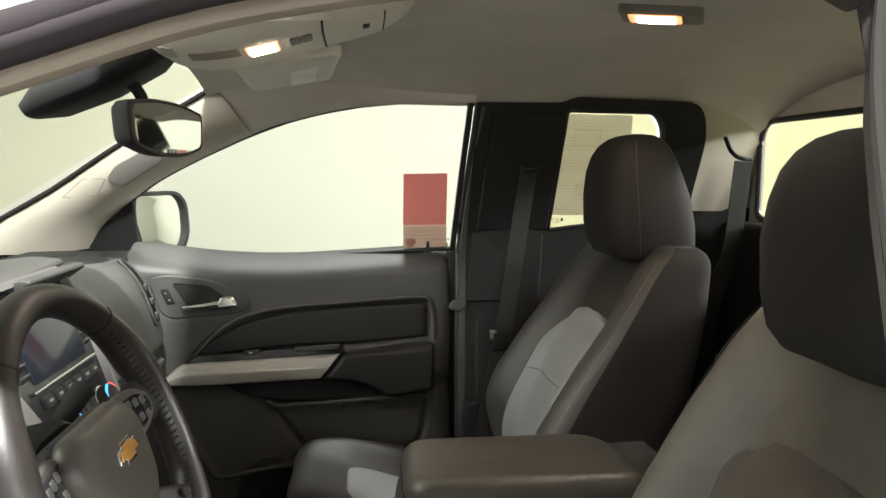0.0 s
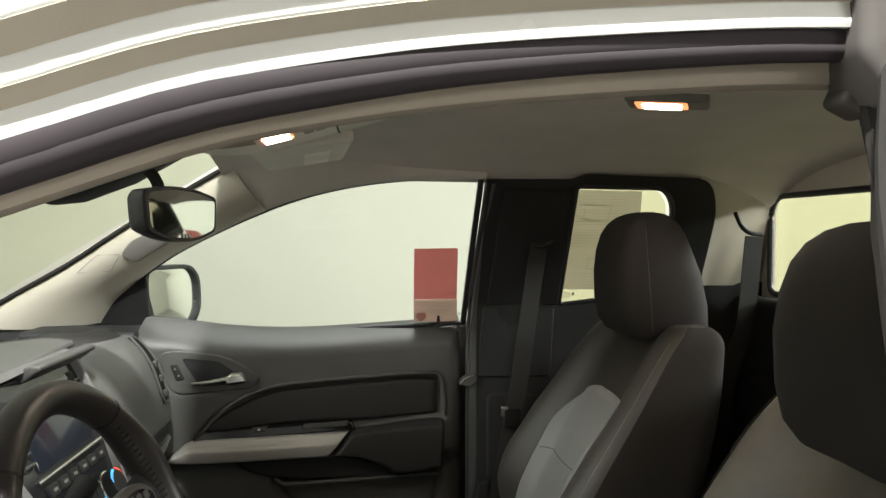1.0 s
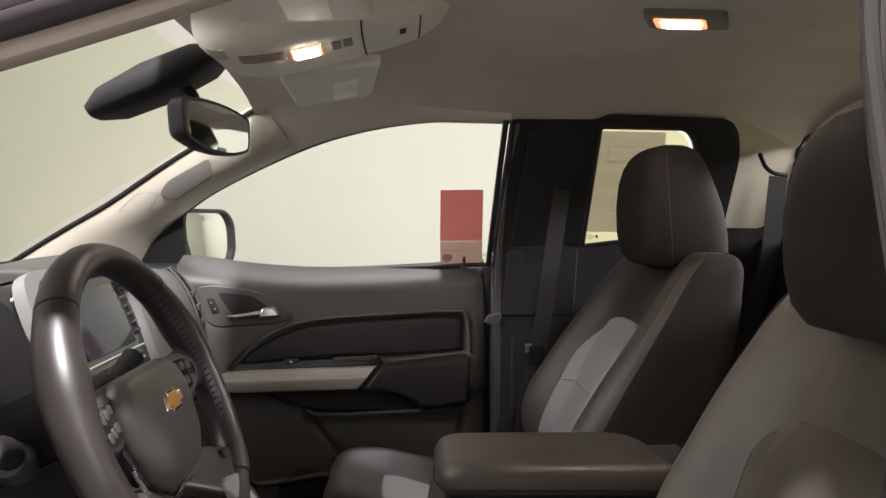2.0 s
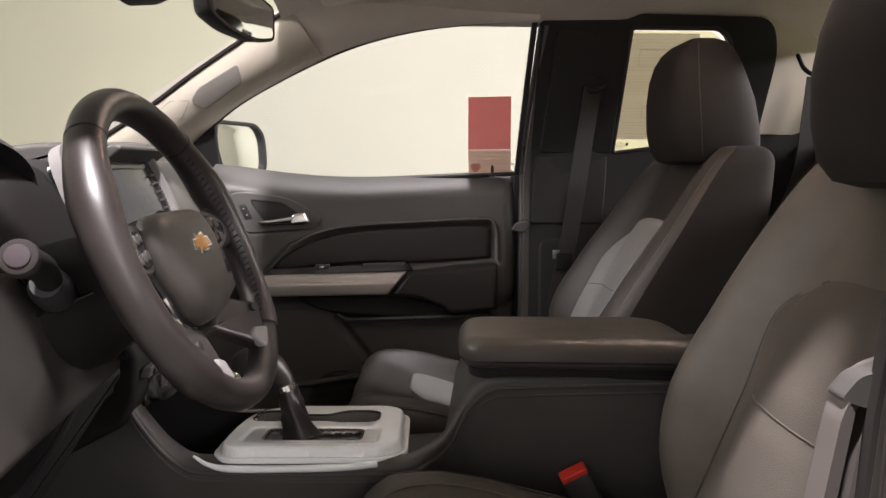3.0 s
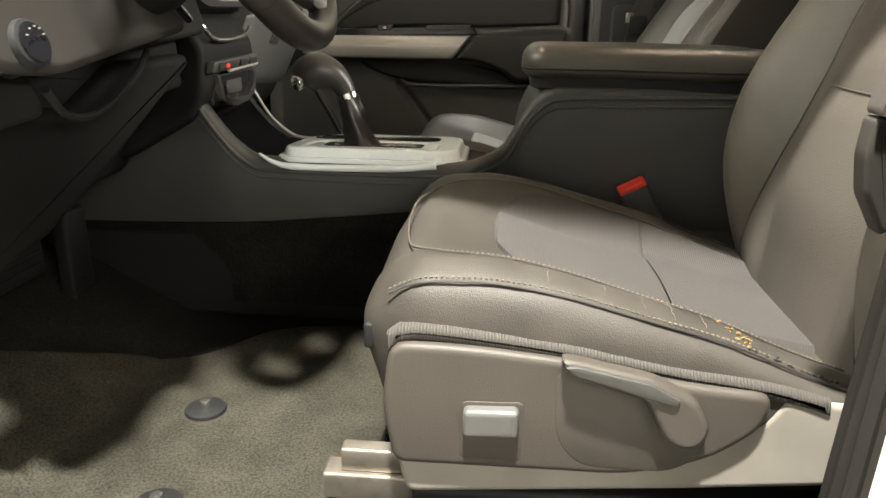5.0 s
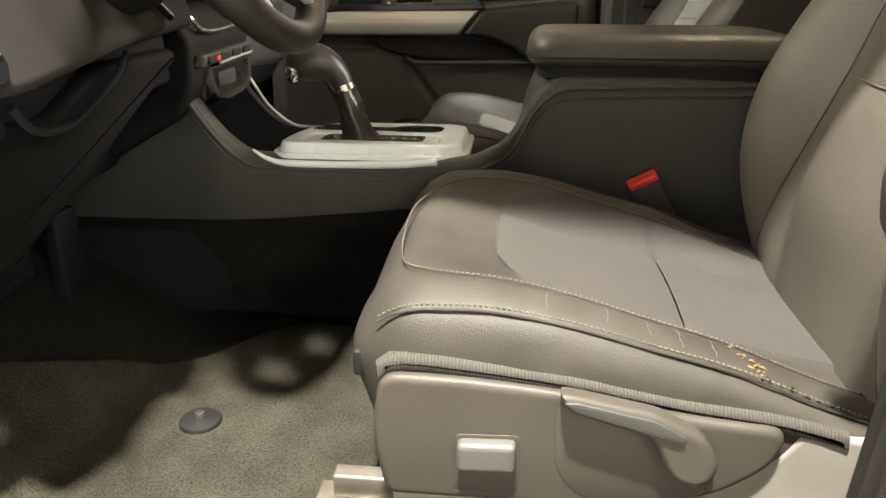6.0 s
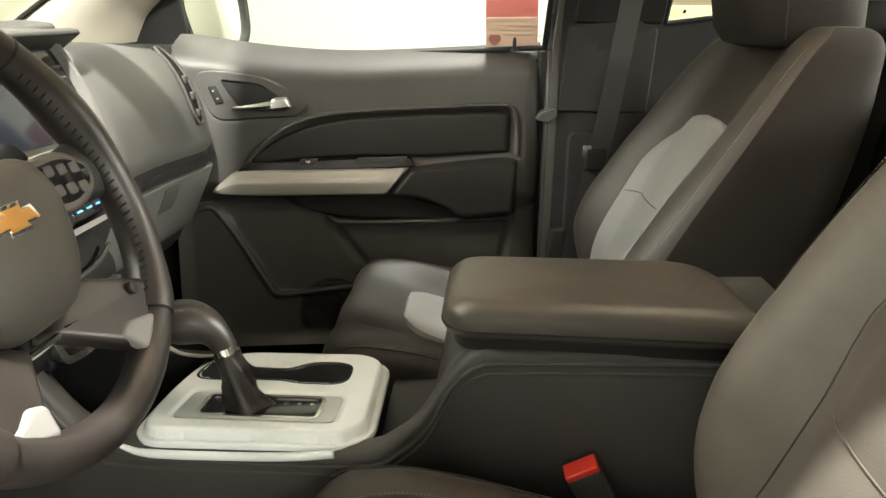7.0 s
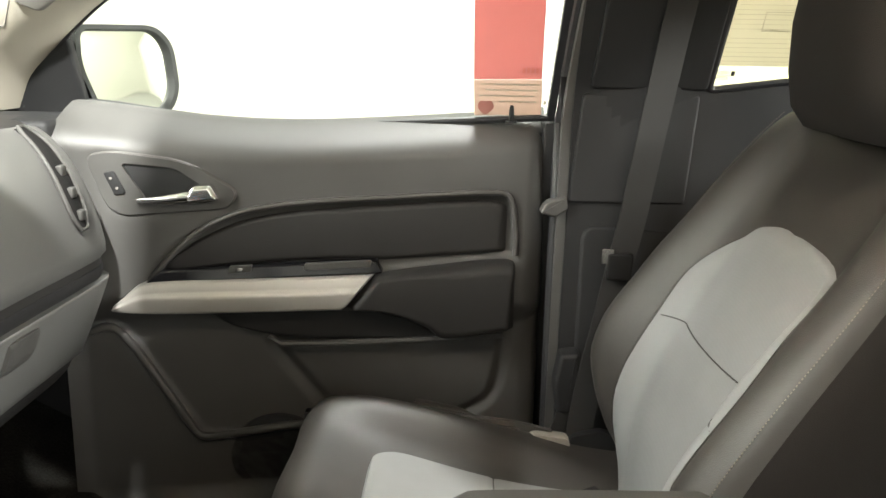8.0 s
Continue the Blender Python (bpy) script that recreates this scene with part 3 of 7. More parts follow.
def roof_skin():
    """White roof and the painted rail over the driver's door, with its two gutters."""
    def z_out(y):
        u = abs((y - C) / 0.72)
        return 1.80 - 0.06 * u**2.5
    bm = sheet(lambda x, y: (x, y, z_out(y) - (1.05 * (0.0 - x) ** 2 if x < 0 else 0)), span(-0.25, 1.18, 16), span(0.72, 1.89, 24), (0, 0, -0.01))
    tagged(single("roof_panel", bm, M_PAINT, "white painted steel roof of the truck", "truck roof"), kind="structure")
    path = curve([mirror_y(p) for p in [(-0.80, 2.07, 1.215), (-0.66, 2.045, 1.312), (-0.522, 2.015, 1.404), (-0.40, 1.985, 1.465), (-0.30, 1.965, 1.504), (-0.19, 1.945, 1.548), (-0.09, 1.940, 1.5835), (0.02, 1.937, 1.607), (0.112, 1.935, 1.621), (0.25, 1.933, 1.635), (0.376, 1.932, 1.643), (0.60, 1.935, 1.643), (1.12, 1.95, 1.612)]], 60)
    ends_at = [p for p in path if p.x < 0.412]
    girth = [lerp_table([(-0.25, 0.0200), (-0.05, 0.0190), (0.17, 0.0155), (0.40, 0.0135)], p.x) for p in ends_at]
    seal = tube(ends_at, girth, 18)
    door_seal = thing("trim_door_seal", (0, 0.67, 1.2), "thick black rubber seal round the open driver's doorway", "door seal", "", "structure")
    part("seal_bulb", seal, M_SEAL, door_seal)
    part("seal_lobe", tube([p + Vector((0, -0.32 * g, -0.55 * g)) for p, g in zip(ends_at, girth)], [0.66 * g for g in girth], 14), M_SEAL, door_seal)
    lip = tube([p + Vector((0, 0.022, -0.010)) for p in path], 0.006, 8)
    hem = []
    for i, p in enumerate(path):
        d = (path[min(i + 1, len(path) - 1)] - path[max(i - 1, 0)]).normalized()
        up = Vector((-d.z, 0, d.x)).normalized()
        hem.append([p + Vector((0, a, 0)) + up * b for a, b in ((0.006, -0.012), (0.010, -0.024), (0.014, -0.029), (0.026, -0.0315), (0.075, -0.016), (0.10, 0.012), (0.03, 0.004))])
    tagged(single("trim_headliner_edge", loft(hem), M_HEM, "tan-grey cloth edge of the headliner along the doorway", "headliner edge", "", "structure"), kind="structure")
    part("seal_lip", lip, M_SEAL, door_seal)
    prof = [(-0.018, 0.006), (-0.0190, 0.010), (-0.0155, 0.0245), (-0.0160, 0.0255), (-0.028, 0.0365), (-0.0285, 0.0378), (-0.0258, 0.0530), (-0.0262, 0.0540), (-0.041, 0.0715), (-0.0415, 0.0728), (-0.038, 0.088), (-0.030, 0.094), (0.02, 0.120), (0.10, 0.120), (0.10, 0.05), (0.02, 0.008)]
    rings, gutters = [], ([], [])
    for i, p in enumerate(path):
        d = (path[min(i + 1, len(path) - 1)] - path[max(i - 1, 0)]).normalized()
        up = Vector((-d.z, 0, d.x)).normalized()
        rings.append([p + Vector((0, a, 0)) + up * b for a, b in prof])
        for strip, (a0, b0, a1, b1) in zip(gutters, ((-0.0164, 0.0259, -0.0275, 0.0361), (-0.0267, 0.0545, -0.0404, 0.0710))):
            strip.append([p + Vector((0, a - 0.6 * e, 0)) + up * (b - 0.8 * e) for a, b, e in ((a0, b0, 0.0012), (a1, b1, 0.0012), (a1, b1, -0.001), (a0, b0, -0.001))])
    # the tan strips paint the shade under each step of the rail
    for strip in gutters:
        tagged(single("trim_gutter_shade", loft(strip), M_GUTTER_SHADE, "tan strip of painted shade along a gutter of the white roof rail", "gutter seal", "gutter seals", "structure"), kind="structure")
    tagged(single("trim_roof_rail", loft(rings), M_PAINT, "white painted roof rail with stepped gutters over the doorway", "roof rail", "", "structure", 17), kind="structure")


roof_skin()


def floor_pan():
    def fz(x, y):
        z = 0.545
        if x < -0.42:
            z += 0.55 * (-0.42 - x)
        if x > 0.40:
            z += 0.03
        return z
    bm = sheet(lambda x, y: (x, y, fz(x, y)), span(-0.95, 1.10, 42), span(0.53, 2.08, 20), (0, 0, -0.04))
    tagged(single("floor_carpet", bm, M_CARPET, "dark charcoal carpet on the cab floor", "carpet", "", "structure"), kind="structure")
    fire = sheet(lambda y, z: (-0.93 - 0.05 * (z - 0.8), y, z), span(0.45, 2.16, 8), span(0.5, 1.25, 8), (-0.03, 0, 0))
    tagged(single("wall_bulkhead", fire, M_CARPET, "dark padded bulkhead behind the pedals", "bulkhead", "", "structure"), kind="structure")
    # painted sill and its scuff plate under the driver's doorway, and the closed far side
    tagged(single("trim_sill_driver_side", slab(round_corners([(0.42, 0.34), (0.42, 0.53), (0.47, 0.565), (0.53, 0.575), (0.56, 0.52), (0.56, 0.34)], 0.02), lambda u, v, w: (-0.9 + w, u, v), 2.0, 0.002), M_PAINT, "white painted door sill", "door sill", "", "structure"), kind="structure")
    tagged(single("trim_scuff_plate", rbox(-0.60, 0.32, 0.50, 0.585, 0.560, 0.582, 0.006), M_BLACK, "black plastic scuff plate along the sill", "scuff plate", "", "structure"), kind="structure")
    tagged(single("trim_sill_passenger_side", rbox(-0.9, 1.1, 2.02, 2.16, 0.34, 0.575, 0.01), M_BLACK, "dark sill under the passenger door", "door sill", "", "structure"), kind="structure")


floor_pan()


def rear_wall():
    outer = [(0.45, 0.50), (2.16, 0.50), (2.16, 1.25), (2.05, 1.64), (1.92, 1.73), (0.69, 1.73), (0.56, 1.64), (0.45, 1.25)]
    hole = round_corners([(0.605, 1.340), (2.000, 1.340), (2.004, 1.605), (0.600, 1.605)], [0.03, 0.03, 0.065, 0.065], 7)
    bm = ring_slab(outer, hole, lambda u, v, w: (1.10 + w, u, v), 0.014)
    tagged(single("wall_cab_rear", bm, M_LINER, "grey trimmed rear wall of the cab", "cab wall", "", "structure"), kind="structure")
    lower = rbox(1.02, 1.098, 0.60, 2.05, 0.55, 1.335, 0.02)
    tagged(single("trim_rear_panel", lower, M_BLACK, "black plastic and cloth panel below the rear window", "rear panel", "", "structure"), kind="structure")
    pane = sheet(lambda y, z: (1.125, y, z), span(0.58, 2.03, 3), span(1.33, 1.62, 3), (0.004, 0, 0))
    ob = single("window_rear", pane, M_TINT, "clear sliding rear window", "window", "", "structure")
    ob.visible_shadow = False
    seal = thing("trim_rear_window_seal", (1.1, C, 1.34), "black rubber round the rear window", "window seal", "", "structure")
    ring = [(1.098, u, v) for u, v in round_corners([(0.608, 1.343), (1.997, 1.343), (2.001, 1.602), (0.603, 1.602)], [0.03, 0.03, 0.065, 0.065], 7)]
    part("rubber", tube(ring + ring[:2], 0.008, 8), M_RUBBER, seal)


rear_wall()


def side_roof_trim():
    """Cloth-covered side between headliner, rear post and rear wall, passenger side, with the coat hook."""
    def fn(u, v):
        x = 0.86 + u * 0.25
        z = 1.36 + v * 0.32
        y = 2.045 + 0.020 * u - (0.36 - 0.11 * u) * (z - 1.30)
        return (x, y, z)
    bm = sheet(fn, span(0, 1, 10), span(0, 1, 12), (0, 0.03, 0))
    tagged(single("trim_c_pillar", bm, M_PILLAR, "light grey trim on the rear corner post", "pillar trim", "pillar trims", "structure"), kind="structure")
    low = sheet(lambda u, v: (0.86 + u * 0.25, 2.04 + 0.0 * u, 0.55 + v * 0.82), span(0, 1, 3), span(0, 1, 6), (0, 0.03, 0))
    tagged(single("trim_rear_quarter", low, M_BLACK, "black plastic panel in the rear corner", "quarter panel", "", "structure"), kind="structure")


side_roof_trim()

# ---------------------------------------------------------------- passenger door


def door_y(x, z):
    return 1.987 + 0.15 * x + 0.1045 * (z - 1.0)


def door_place(off=0.0):
    return lambda u, v, w: (u, door_y(u, v) - off - w, v)


ARCH = [(-0.392, 0.985), (-0.359, 1.024), (-0.312, 1.066), (-0.248, 1.096), (-0.156, 1.112), (0.012, 1.121), (0.170, 1.127), (0.208, 1.118), (0.219, 1.095), (0.221, 1.012), (0.000, 0.992)]
BEZEL = round_corners([(-0.480, 1.192), (-0.440, 1.198), (-0.325, 1.182), (-0.246, 1.132), (-0.262, 1.106), (-0.428, 1.096), (-0.450, 1.110)], [0.02, 0.02, 0.04, 0.022, 0.022, 0.02, 0.02], 6)


def passenger_door():
    door = thing("door_passenger", (-0.12, 2.03, 0.56), "closed passenger door with charcoal plastic trim panel", "truck door", "", "structure")
    xs, zs = span(-0.535, 0.272, 180), span(0.575, 1.262, 150)
    arch, bez = distances(ARCH, xs, zs), distances(BEZEL, xs, zs)
    lower = distances([(-0.535, 0.575), (0.272, 0.575), (0.272, 0.905), (-0.10, 0.915), (-0.30, 0.93), (-0.45, 0.935), (-0.535, 0.90)], xs, zs)
    line = distances([(-0.55, 0.56), (-0.56, 0.897), (-0.470, 0.905), (-0.445, 0.885), (-0.328, 0.696), (-0.25, 0.690), (-0.164, 0.707), (-0.10, 0.700), (0.03, 0.66), (0.03, 0.56)], xs, zs)
    pocket = distances(round_corners([(-0.215, 0.872), (0.215, 0.872), (0.190, 0.735), (0.02, 0.66), (-0.10, 0.72)], 0.03), xs, zs)
    X, Z = np.meshgrid(np.array(xs), np.array(zs), indexing="ij")
    base = 1.987 + 0.15 * X + 0.1045 * (Z - 1.0)
    y = base + 0.014 * soft(arch, 0.014)
    y += 0.003 * soft(bez, 0.010)
    y += 0.030 * soft(lower, 0.030)
    y -= 0.012 * soft(line, 0.008)
    y += 0.010 * soft(-np.abs(pocket) + 0.008, 0.010)
    y += 0.085 * np.clip((Z - 1.195) / 0.067, 0, 1) ** 2.2
    y += 0.030 * np.clip((X - 0.235) / 0.037, 0, 1) ** 2
    idx = {(a, b): y[i, j] for i, a in enumerate(xs) for j, b in enumerate(zs)}
    top = [(-0.535, 0.008), (-0.504, 0.006), (-0.348, -0.014), (-0.22, -0.023), (-0.081, -0.022), (0.272, -0.003)]

    def fn(a, b):
        lift = lerp_table(top, a) * step01(0.95, 1.262, b)
        return (a, idx[(a, b)], b + lift)
    part("trim_panel", sheet(fn, xs, zs, (0, 0.02, 0)), M_TRIM, door, "charcoal moulded plastic door trim", 60)
    # padded arch in the upper half
    part("padded_insert", band([(-0.376, 1.002), (-0.345, 1.030), (-0.305, 1.056), (-0.24, 1.083), (-0.15, 1.098), (0.012, 1.107), (0.150, 1.112), (0.195, 1.108), (0.206, 1.095)], [(-0.372, 1.000), (-0.30, 1.004), (-0.22, 1.008), (-0.12, 1.012), (0.0, 1.010), (0.10, 1.014), (0.206, 1.020)], puffy(0.012, 0.12), door_place(-0.016), 60, 0.03), M_PAD, door, "dark padded vinyl insert")
    arch_line = curve([(a, door_y(a, b) - 0.001, b) for a, b in ARCH[:8] + [(0.2205, 1.06), (0.2205, 1.016)]], 70)
    part("arch_piping", tube(arch_line, 0.0050, 10), M_SOFT, door, "raised piping over the padded insert")
    rim = [(a, door_y(a, b) + 0.0005, b) for a, b in BEZEL]
    part("bezel_rim", tube(rim + rim[:2], 0.0026, 8), M_SOFT, door, "raised rim round the handle bowl")
    # gloss strip with window switch
    part("switch_strip", slab(round_corners([(-0.396, 0.984), (-0.372, 1.004), (-0.020, 1.014), (-0.008, 0.992)], 0.004), door_place(-0.008), 0.020, 0.003), M_GLOSS, door, "black strip above the silver trim")
    sw = part("window_switch", slab(round_corners([(-0.262, 1.000), (-0.258, 1.013), (-0.222, 1.014), (-0.224, 1.002)], 0.003), door_place(0.014), 0.006, 0.002), M_TRIM, door, "window switch")
    part("switch_mark", slab([(-0.248, 1.004), (-0.247, 1.010), (-0.236, 1.010), (-0.237, 1.004)], door_place(0.021), 0.0008, 0.0002), M_DCHROME, sw)
    part("grab_slot", slab(round_corners([(-0.139, 1.002), (-0.137, 1.014), (-0.026, 1.017), (-0.028, 1.005)], 0.004), door_place(0.012), 0.006, 0.002), M_TRIM, door)
    # silver trim
    fold = [(0.0, 0.0), (0.02, 0.018), (0.06, 0.023), (0.12, 0.025), (0.48, 0.028), (0.54, 0.0285), (0.60, 0.027), (0.66, 0.0225), (0.72, 0.0215), (0.92, 0.0215), (0.97, 0.019), (1.0, 0.0)]
    part("silver_trim", band([(-0.450, 0.944), (-0.430, 0.962), (-0.404, 0.982), (-0.36, 0.988), (-0.20, 0.989), (-0.021, 0.990)], [(-0.450, 0.943), (-0.42, 0.936), (-0.36, 0.932), (-0.25, 0.931), (-0.16, 0.931), (-0.072, 0.931)], fold, door_place(0.0), 60, 0.012), M_SILVER, door, "satin silver trim strip", 60)
    # armrest pad and its underside
    part("armrest_pad", band([(-0.019, 0.990), (0.06, 1.000), (0.17, 1.010), (0.214, 1.008), (0.222, 0.995)], [(-0.070, 0.931), (0.00, 0.922), (0.065, 0.895), (0.105, 0.872), (0.222, 0.884)], puffy(0.034, 0.16), door_place(0.0), 60, 0.05), M_PAD, door, "padded charcoal armrest", 60)
    part("armrest_shelf", band([(-0.33, 0.930), (-0.19, 0.931), (-0.05, 0.930), (0.04, 0.905), (0.20, 0.880)], [(-0.29, 0.905), (-0.215, 0.880), (-0.12, 0.866), (0.05, 0.862), (0.20, 0.862)], puffy(0.016, 0.2), door_place(-0.026), 50, 0.08), M_BLACK, door, "", 60)
    part("pocket_lip", tube([(a, door_y(a, b) + 0.010, b) for a, b in ((-0.205, 0.878), (-0.185, 0.864), (-0.10, 0.862), (0.10, 0.864), (0.205, 0.866))], 0.006, 8), M_TRIM, door, "rolled edge of the map pocket")
    ridge = curve([(a, door_y(a, b) + 0.014, b) for a, b in ((-0.50, 0.893), (-0.470, 0.902), (-0.445, 0.884), (-0.40, 0.815), (-0.345, 0.722), (-0.320, 0.696), (-0.24, 0.702), (-0.164, 0.710), (-0.11, 0.700))], 40)
    part("lower_ridge", tube(ridge, 0.0075, 10), M_TRIM, door, "raised ridge round the speaker")
    part("speaker_grille", slab([(-0.20 + 0.085 * math.cos(a), 0.650 + 0.075 * math.sin(a)) for a in (2 * math.pi * k / 40 for k in range(40))], door_place(-0.030), 0.012, 0.006), M_BLACK, door, "round black speaker grille")
    # release handle in its bowl, lock switch
    bezel = part("handle_bezel", ring_slab(BEZEL, round_corners([(-0.428, 1.181), (-0.343, 1.172), (-0.278, 1.126), (-0.292, 1.113), (-0.385, 1.113)], 0.012), door_place(-0.004), 0.008), M_TRIM, door, "charcoal bezel round the door handle")
    part("handle_bowl", slab(round_corners([(-0.428, 1.181), (-0.343, 1.172), (-0.278, 1.126), (-0.292, 1.113), (-0.385, 1.113)], 0.012), door_place(-0.030), 0.030, 0.001), M_BLACK, bezel, "dark bowl behind the handle")
    arm = [Vector((a, door_y(a, b) - 0.012 - c, b)) for a, b, c in ((-0.400, 1.121, 0.0), (-0.36, 1.124, 0.006), (-0.318, 1.129, 0.010))]
    part("door_handle", tube(curve(arm, 12), [0.0034 + 0.0042 * k / 11 for k in range(12)], 12, flat=1.2), M_CHROME, door, "bright chrome release handle")
    part("handle_head", slab(round_corners([(-0.326, 1.128), (-0.312, 1.145), (-0.284, 1.147), (-0.271, 1.122), (-0.322, 1.116)], 0.005), door_place(0.004), 0.018, 0.006), M_CHROME, door, "chrome handle head")
    lock = part("lock_switch", slab(round_corners([(-0.452, 1.166), (-0.436, 1.168), (-0.419, 1.132), (-0.436, 1.129)], 0.004), door_place(0.003), 0.005, 0.0015), M_BLACK, door, "door lock rocker switch")
    for a, b in ((-0.440, 1.157), (-0.431, 1.141)):
        part("lock_mark", disc((a, door_y(a, b) - 0.009, b), (0, -1, 0), 0.0022, 0.0012, 12), M_JAMB, lock)
    # ledge under the glass, lock pin, felt
    part("belt_felt", tube([(a, glass_y(1.25) - 0.010, 1.243 + lerp_table(top, a) * 1.0 + 0.010) for a in span(-0.56, 0.272, 24)], 0.006, 8), M_RUBBER, door, "black felt strip along the glass")
    pin = part("lock_pin", tube([(0.206, 2.062, 1.245), (0.206, 2.060, 1.262), (0.206, 2.058, 1.272)], [0.004, 0.0045, 0.003], 10), M_BLACK, door, "door lock pin")
    part("pin_grommet", disc((0.206, 2.064, 1.242), (0, 0, 1), 0.011, 0.004, 18, bevel=0.002), M_BLACK, pin)
    # mirror triangle and window frame
    part("mirror_sail", slab(round_corners([(-0.74, 1.226), (-0.545, 1.236), (-0.540, 1.372), (-0.575, 1.350), (-0.62, 1.315)], 0.008), lambda u, v, w: (u, glass_y(v) + 0.0 - w * 1.0, v), 0.016, 0.006), M_BLACK, door, "black triangle at the mirror foot")
    fr = curve([(a, b - 0.002, c) for a, b, c in OPENING], 44)
    part("frame_seal", tube(fr, 0.0028, 8), M_RUBBER, door, "black rubber run for the glass")
    post = [(0.276, glass_y(1.25) - 0.004, 1.245), (0.287, glass_y(1.44) - 0.004, 1.44), (0.300, glass_y(1.635) - 0.004, 1.637)]
    part("rear_post", strap(curve(post, 10), (0, -1, -0.37), 0.014, 0.014), M_RUBBER, door)
    part("outer_skin", sheet(lambda x, z: (x, 2.150 - 0.06 * ((z - 0.95) / 0.35) ** 2, z), span(-0.62, 0.29, 6), span(0.40, 1.235, 12), (0, 0.01, 0)), M_PAINT, door, "white painted door skin")
    part("inner_shell", rbox(-0.60, 0.275, 2.075, 2.10, 0.56, 1.225, 0.004), M_BLACK, door)
    pane = [(-0.60, 1.235), (0.272, 1.235), (0.298, 1.638)] + [(p[0], p[2] + 0.004) for p in OPENING[:-1][::-1]]
    glass = tagged(single("window_passenger", slab(pane, lambda u, v, w: (u, glass_y(v) + 0.006 - w, v), 0.004, 0.0005, 1), M_GLASS, "clear closed passenger door glass", "window", "", "structure"), kind="structure")
    glass.visible_shadow = False
    return door


passenger_door()


def rear_access_door(side):
    """Black rear side door of the extended cab with its small window."""
    flip = (lambda p: p) if side > 0 else (lambda p: (p[0] + 0.092, 2 * C - p[1], p[2]))
    def lean(z):
        return 2.022 + 0.10 * (z - 1.1) if z < 1.30 else 2.042 - 0.36 * (z - 1.30)
    def place(u, v, w):
        return flip((u, lean(v) - w + 0.012, v))
    name = "door_rear_passenger" if side > 0 else "door_rear_driver"
    d = thing(name, flip((0.6, 2.05, 0.58)), "black trimmed rear access door with a small window" if side > 0 else "closed rear access door beside the driver's seat", "truck door", "", "structure")
    hole = round_corners([(0.525, 1.306), (0.700, 1.329), (0.806, 1.352), (0.796, 1.575), (0.765, 1.614), (0.538, 1.614)], [0.012, 0.02, 0.035, 0.03, 0.03, 0.012], 6)
    outer = round_corners([(0.300, 0.60), (0.90, 0.60), (0.905, 1.36), (0.915, 1.56), (0.885, 1.640), (0.555, 1.646), (0.525, 1.632), (0.310, 1.628)], [0.01, 0.01, 0.02, 0.05, 0.05, 0.03, 0.03, 0.01], 5)
    part("trim_panel", ring_slab(outer, hole, place, 0.024, 120), M_BLACK if side > 0 else M_POSTSEAL, d, "black plastic door trim")
    part("window_rim", tube([place(u, v, 0.022) for u, v in hole + hole[:2]], 0.006, 8), M_RUBBER, d, "black rubber rim of the small window")
    part("window_ledge", slab(round_corners([(0.515, 1.262), (0.70, 1.278), (0.70, 1.318), (0.520, 1.300)], 0.01), lambda u, v, w: place(u, v, w + 0.018), 0.008, 0.004), M_JAMB, d, "pale ledge below the small window")
    part("upper_cover", slab(round_corners([(0.330, 1.306), (0.428, 1.306), (0.520, 1.306), (0.528, 1.600), (0.350, 1.604)], 0.010), lambda u, v, w: place(u, v, w + 0.020), 0.016, 0.004), M_BLACK, d, "black cover over the belt post")
    part("lower_cover", slab(round_corners([(0.305, 1.118), (0.500, 1.118), (0.512, 1.298), (0.320, 1.298)], 0.008), lambda u, v, w: place(u, v, w + 0.018), 0.014, 0.004), M_BLACK, d)
    part("front_edge", strap(curve([place(0.298, 0.62, 0.0), place(0.300, 1.10, 0.01), place(0.306, 1.30, 0.012), place(0.334, 1.62, 0.012)], 14), (0.3, -side * 1, 0), 0.032, 0.02), M_DASH if side > 0 else M_POST, d, "grey rubbed front edge of the door")
    part("edge_seal", tube(curve([place(0.285, 0.62, 0.006), place(0.284, 1.10, 0.014), place(0.289, 1.30, 0.012), place(0.314, 1.62, 0.012)], 14), 0.008, 8), M_RUBBER if side > 0 else M_POSTSEAL, d, "black rubber seal")
    part("latch_knob", slab(round_corners([(0.256, 1.100), (0.268, 1.118), (0.300, 1.128), (0.306, 1.108), (0.285, 1.092)], 0.006), lambda u, v, w: place(u, v, w + 0.014), 0.024, 0.004), M_TRIM, d, "grey door release knob")
    part("pocket_panel", slab(round_corners([(0.33, 0.64), (0.88, 0.64), (0.88, 1.05), (0.33, 1.08)], 0.03), lambda u, v, w: place(u, v, w + 0.018), 0.012, 0.006), M_BLACK, d)
    part("outer_skin", sheet(lambda x, z: flip((x, 2.150 - 0.06 * ((z - 0.95) / 0.35) ** 2, z)), span(0.30, 1.12, 6), span(0.40, 1.235, 12), (0, side * 0.01, 0)), M_PAINT, d, "white painted door skin")
    pane = single("window_quarter", slab(hole, lambda u, v, w: flip((u, glass_y(v) + 0.004 - w, v)), 0.004, 0.0005, 1), M_TINT, "clear small window in the rear access door", "window", "small side windows", "structure")
    pane.visible_shadow = False
    return d


rear_access_door(1)
rear_access_door(-1)


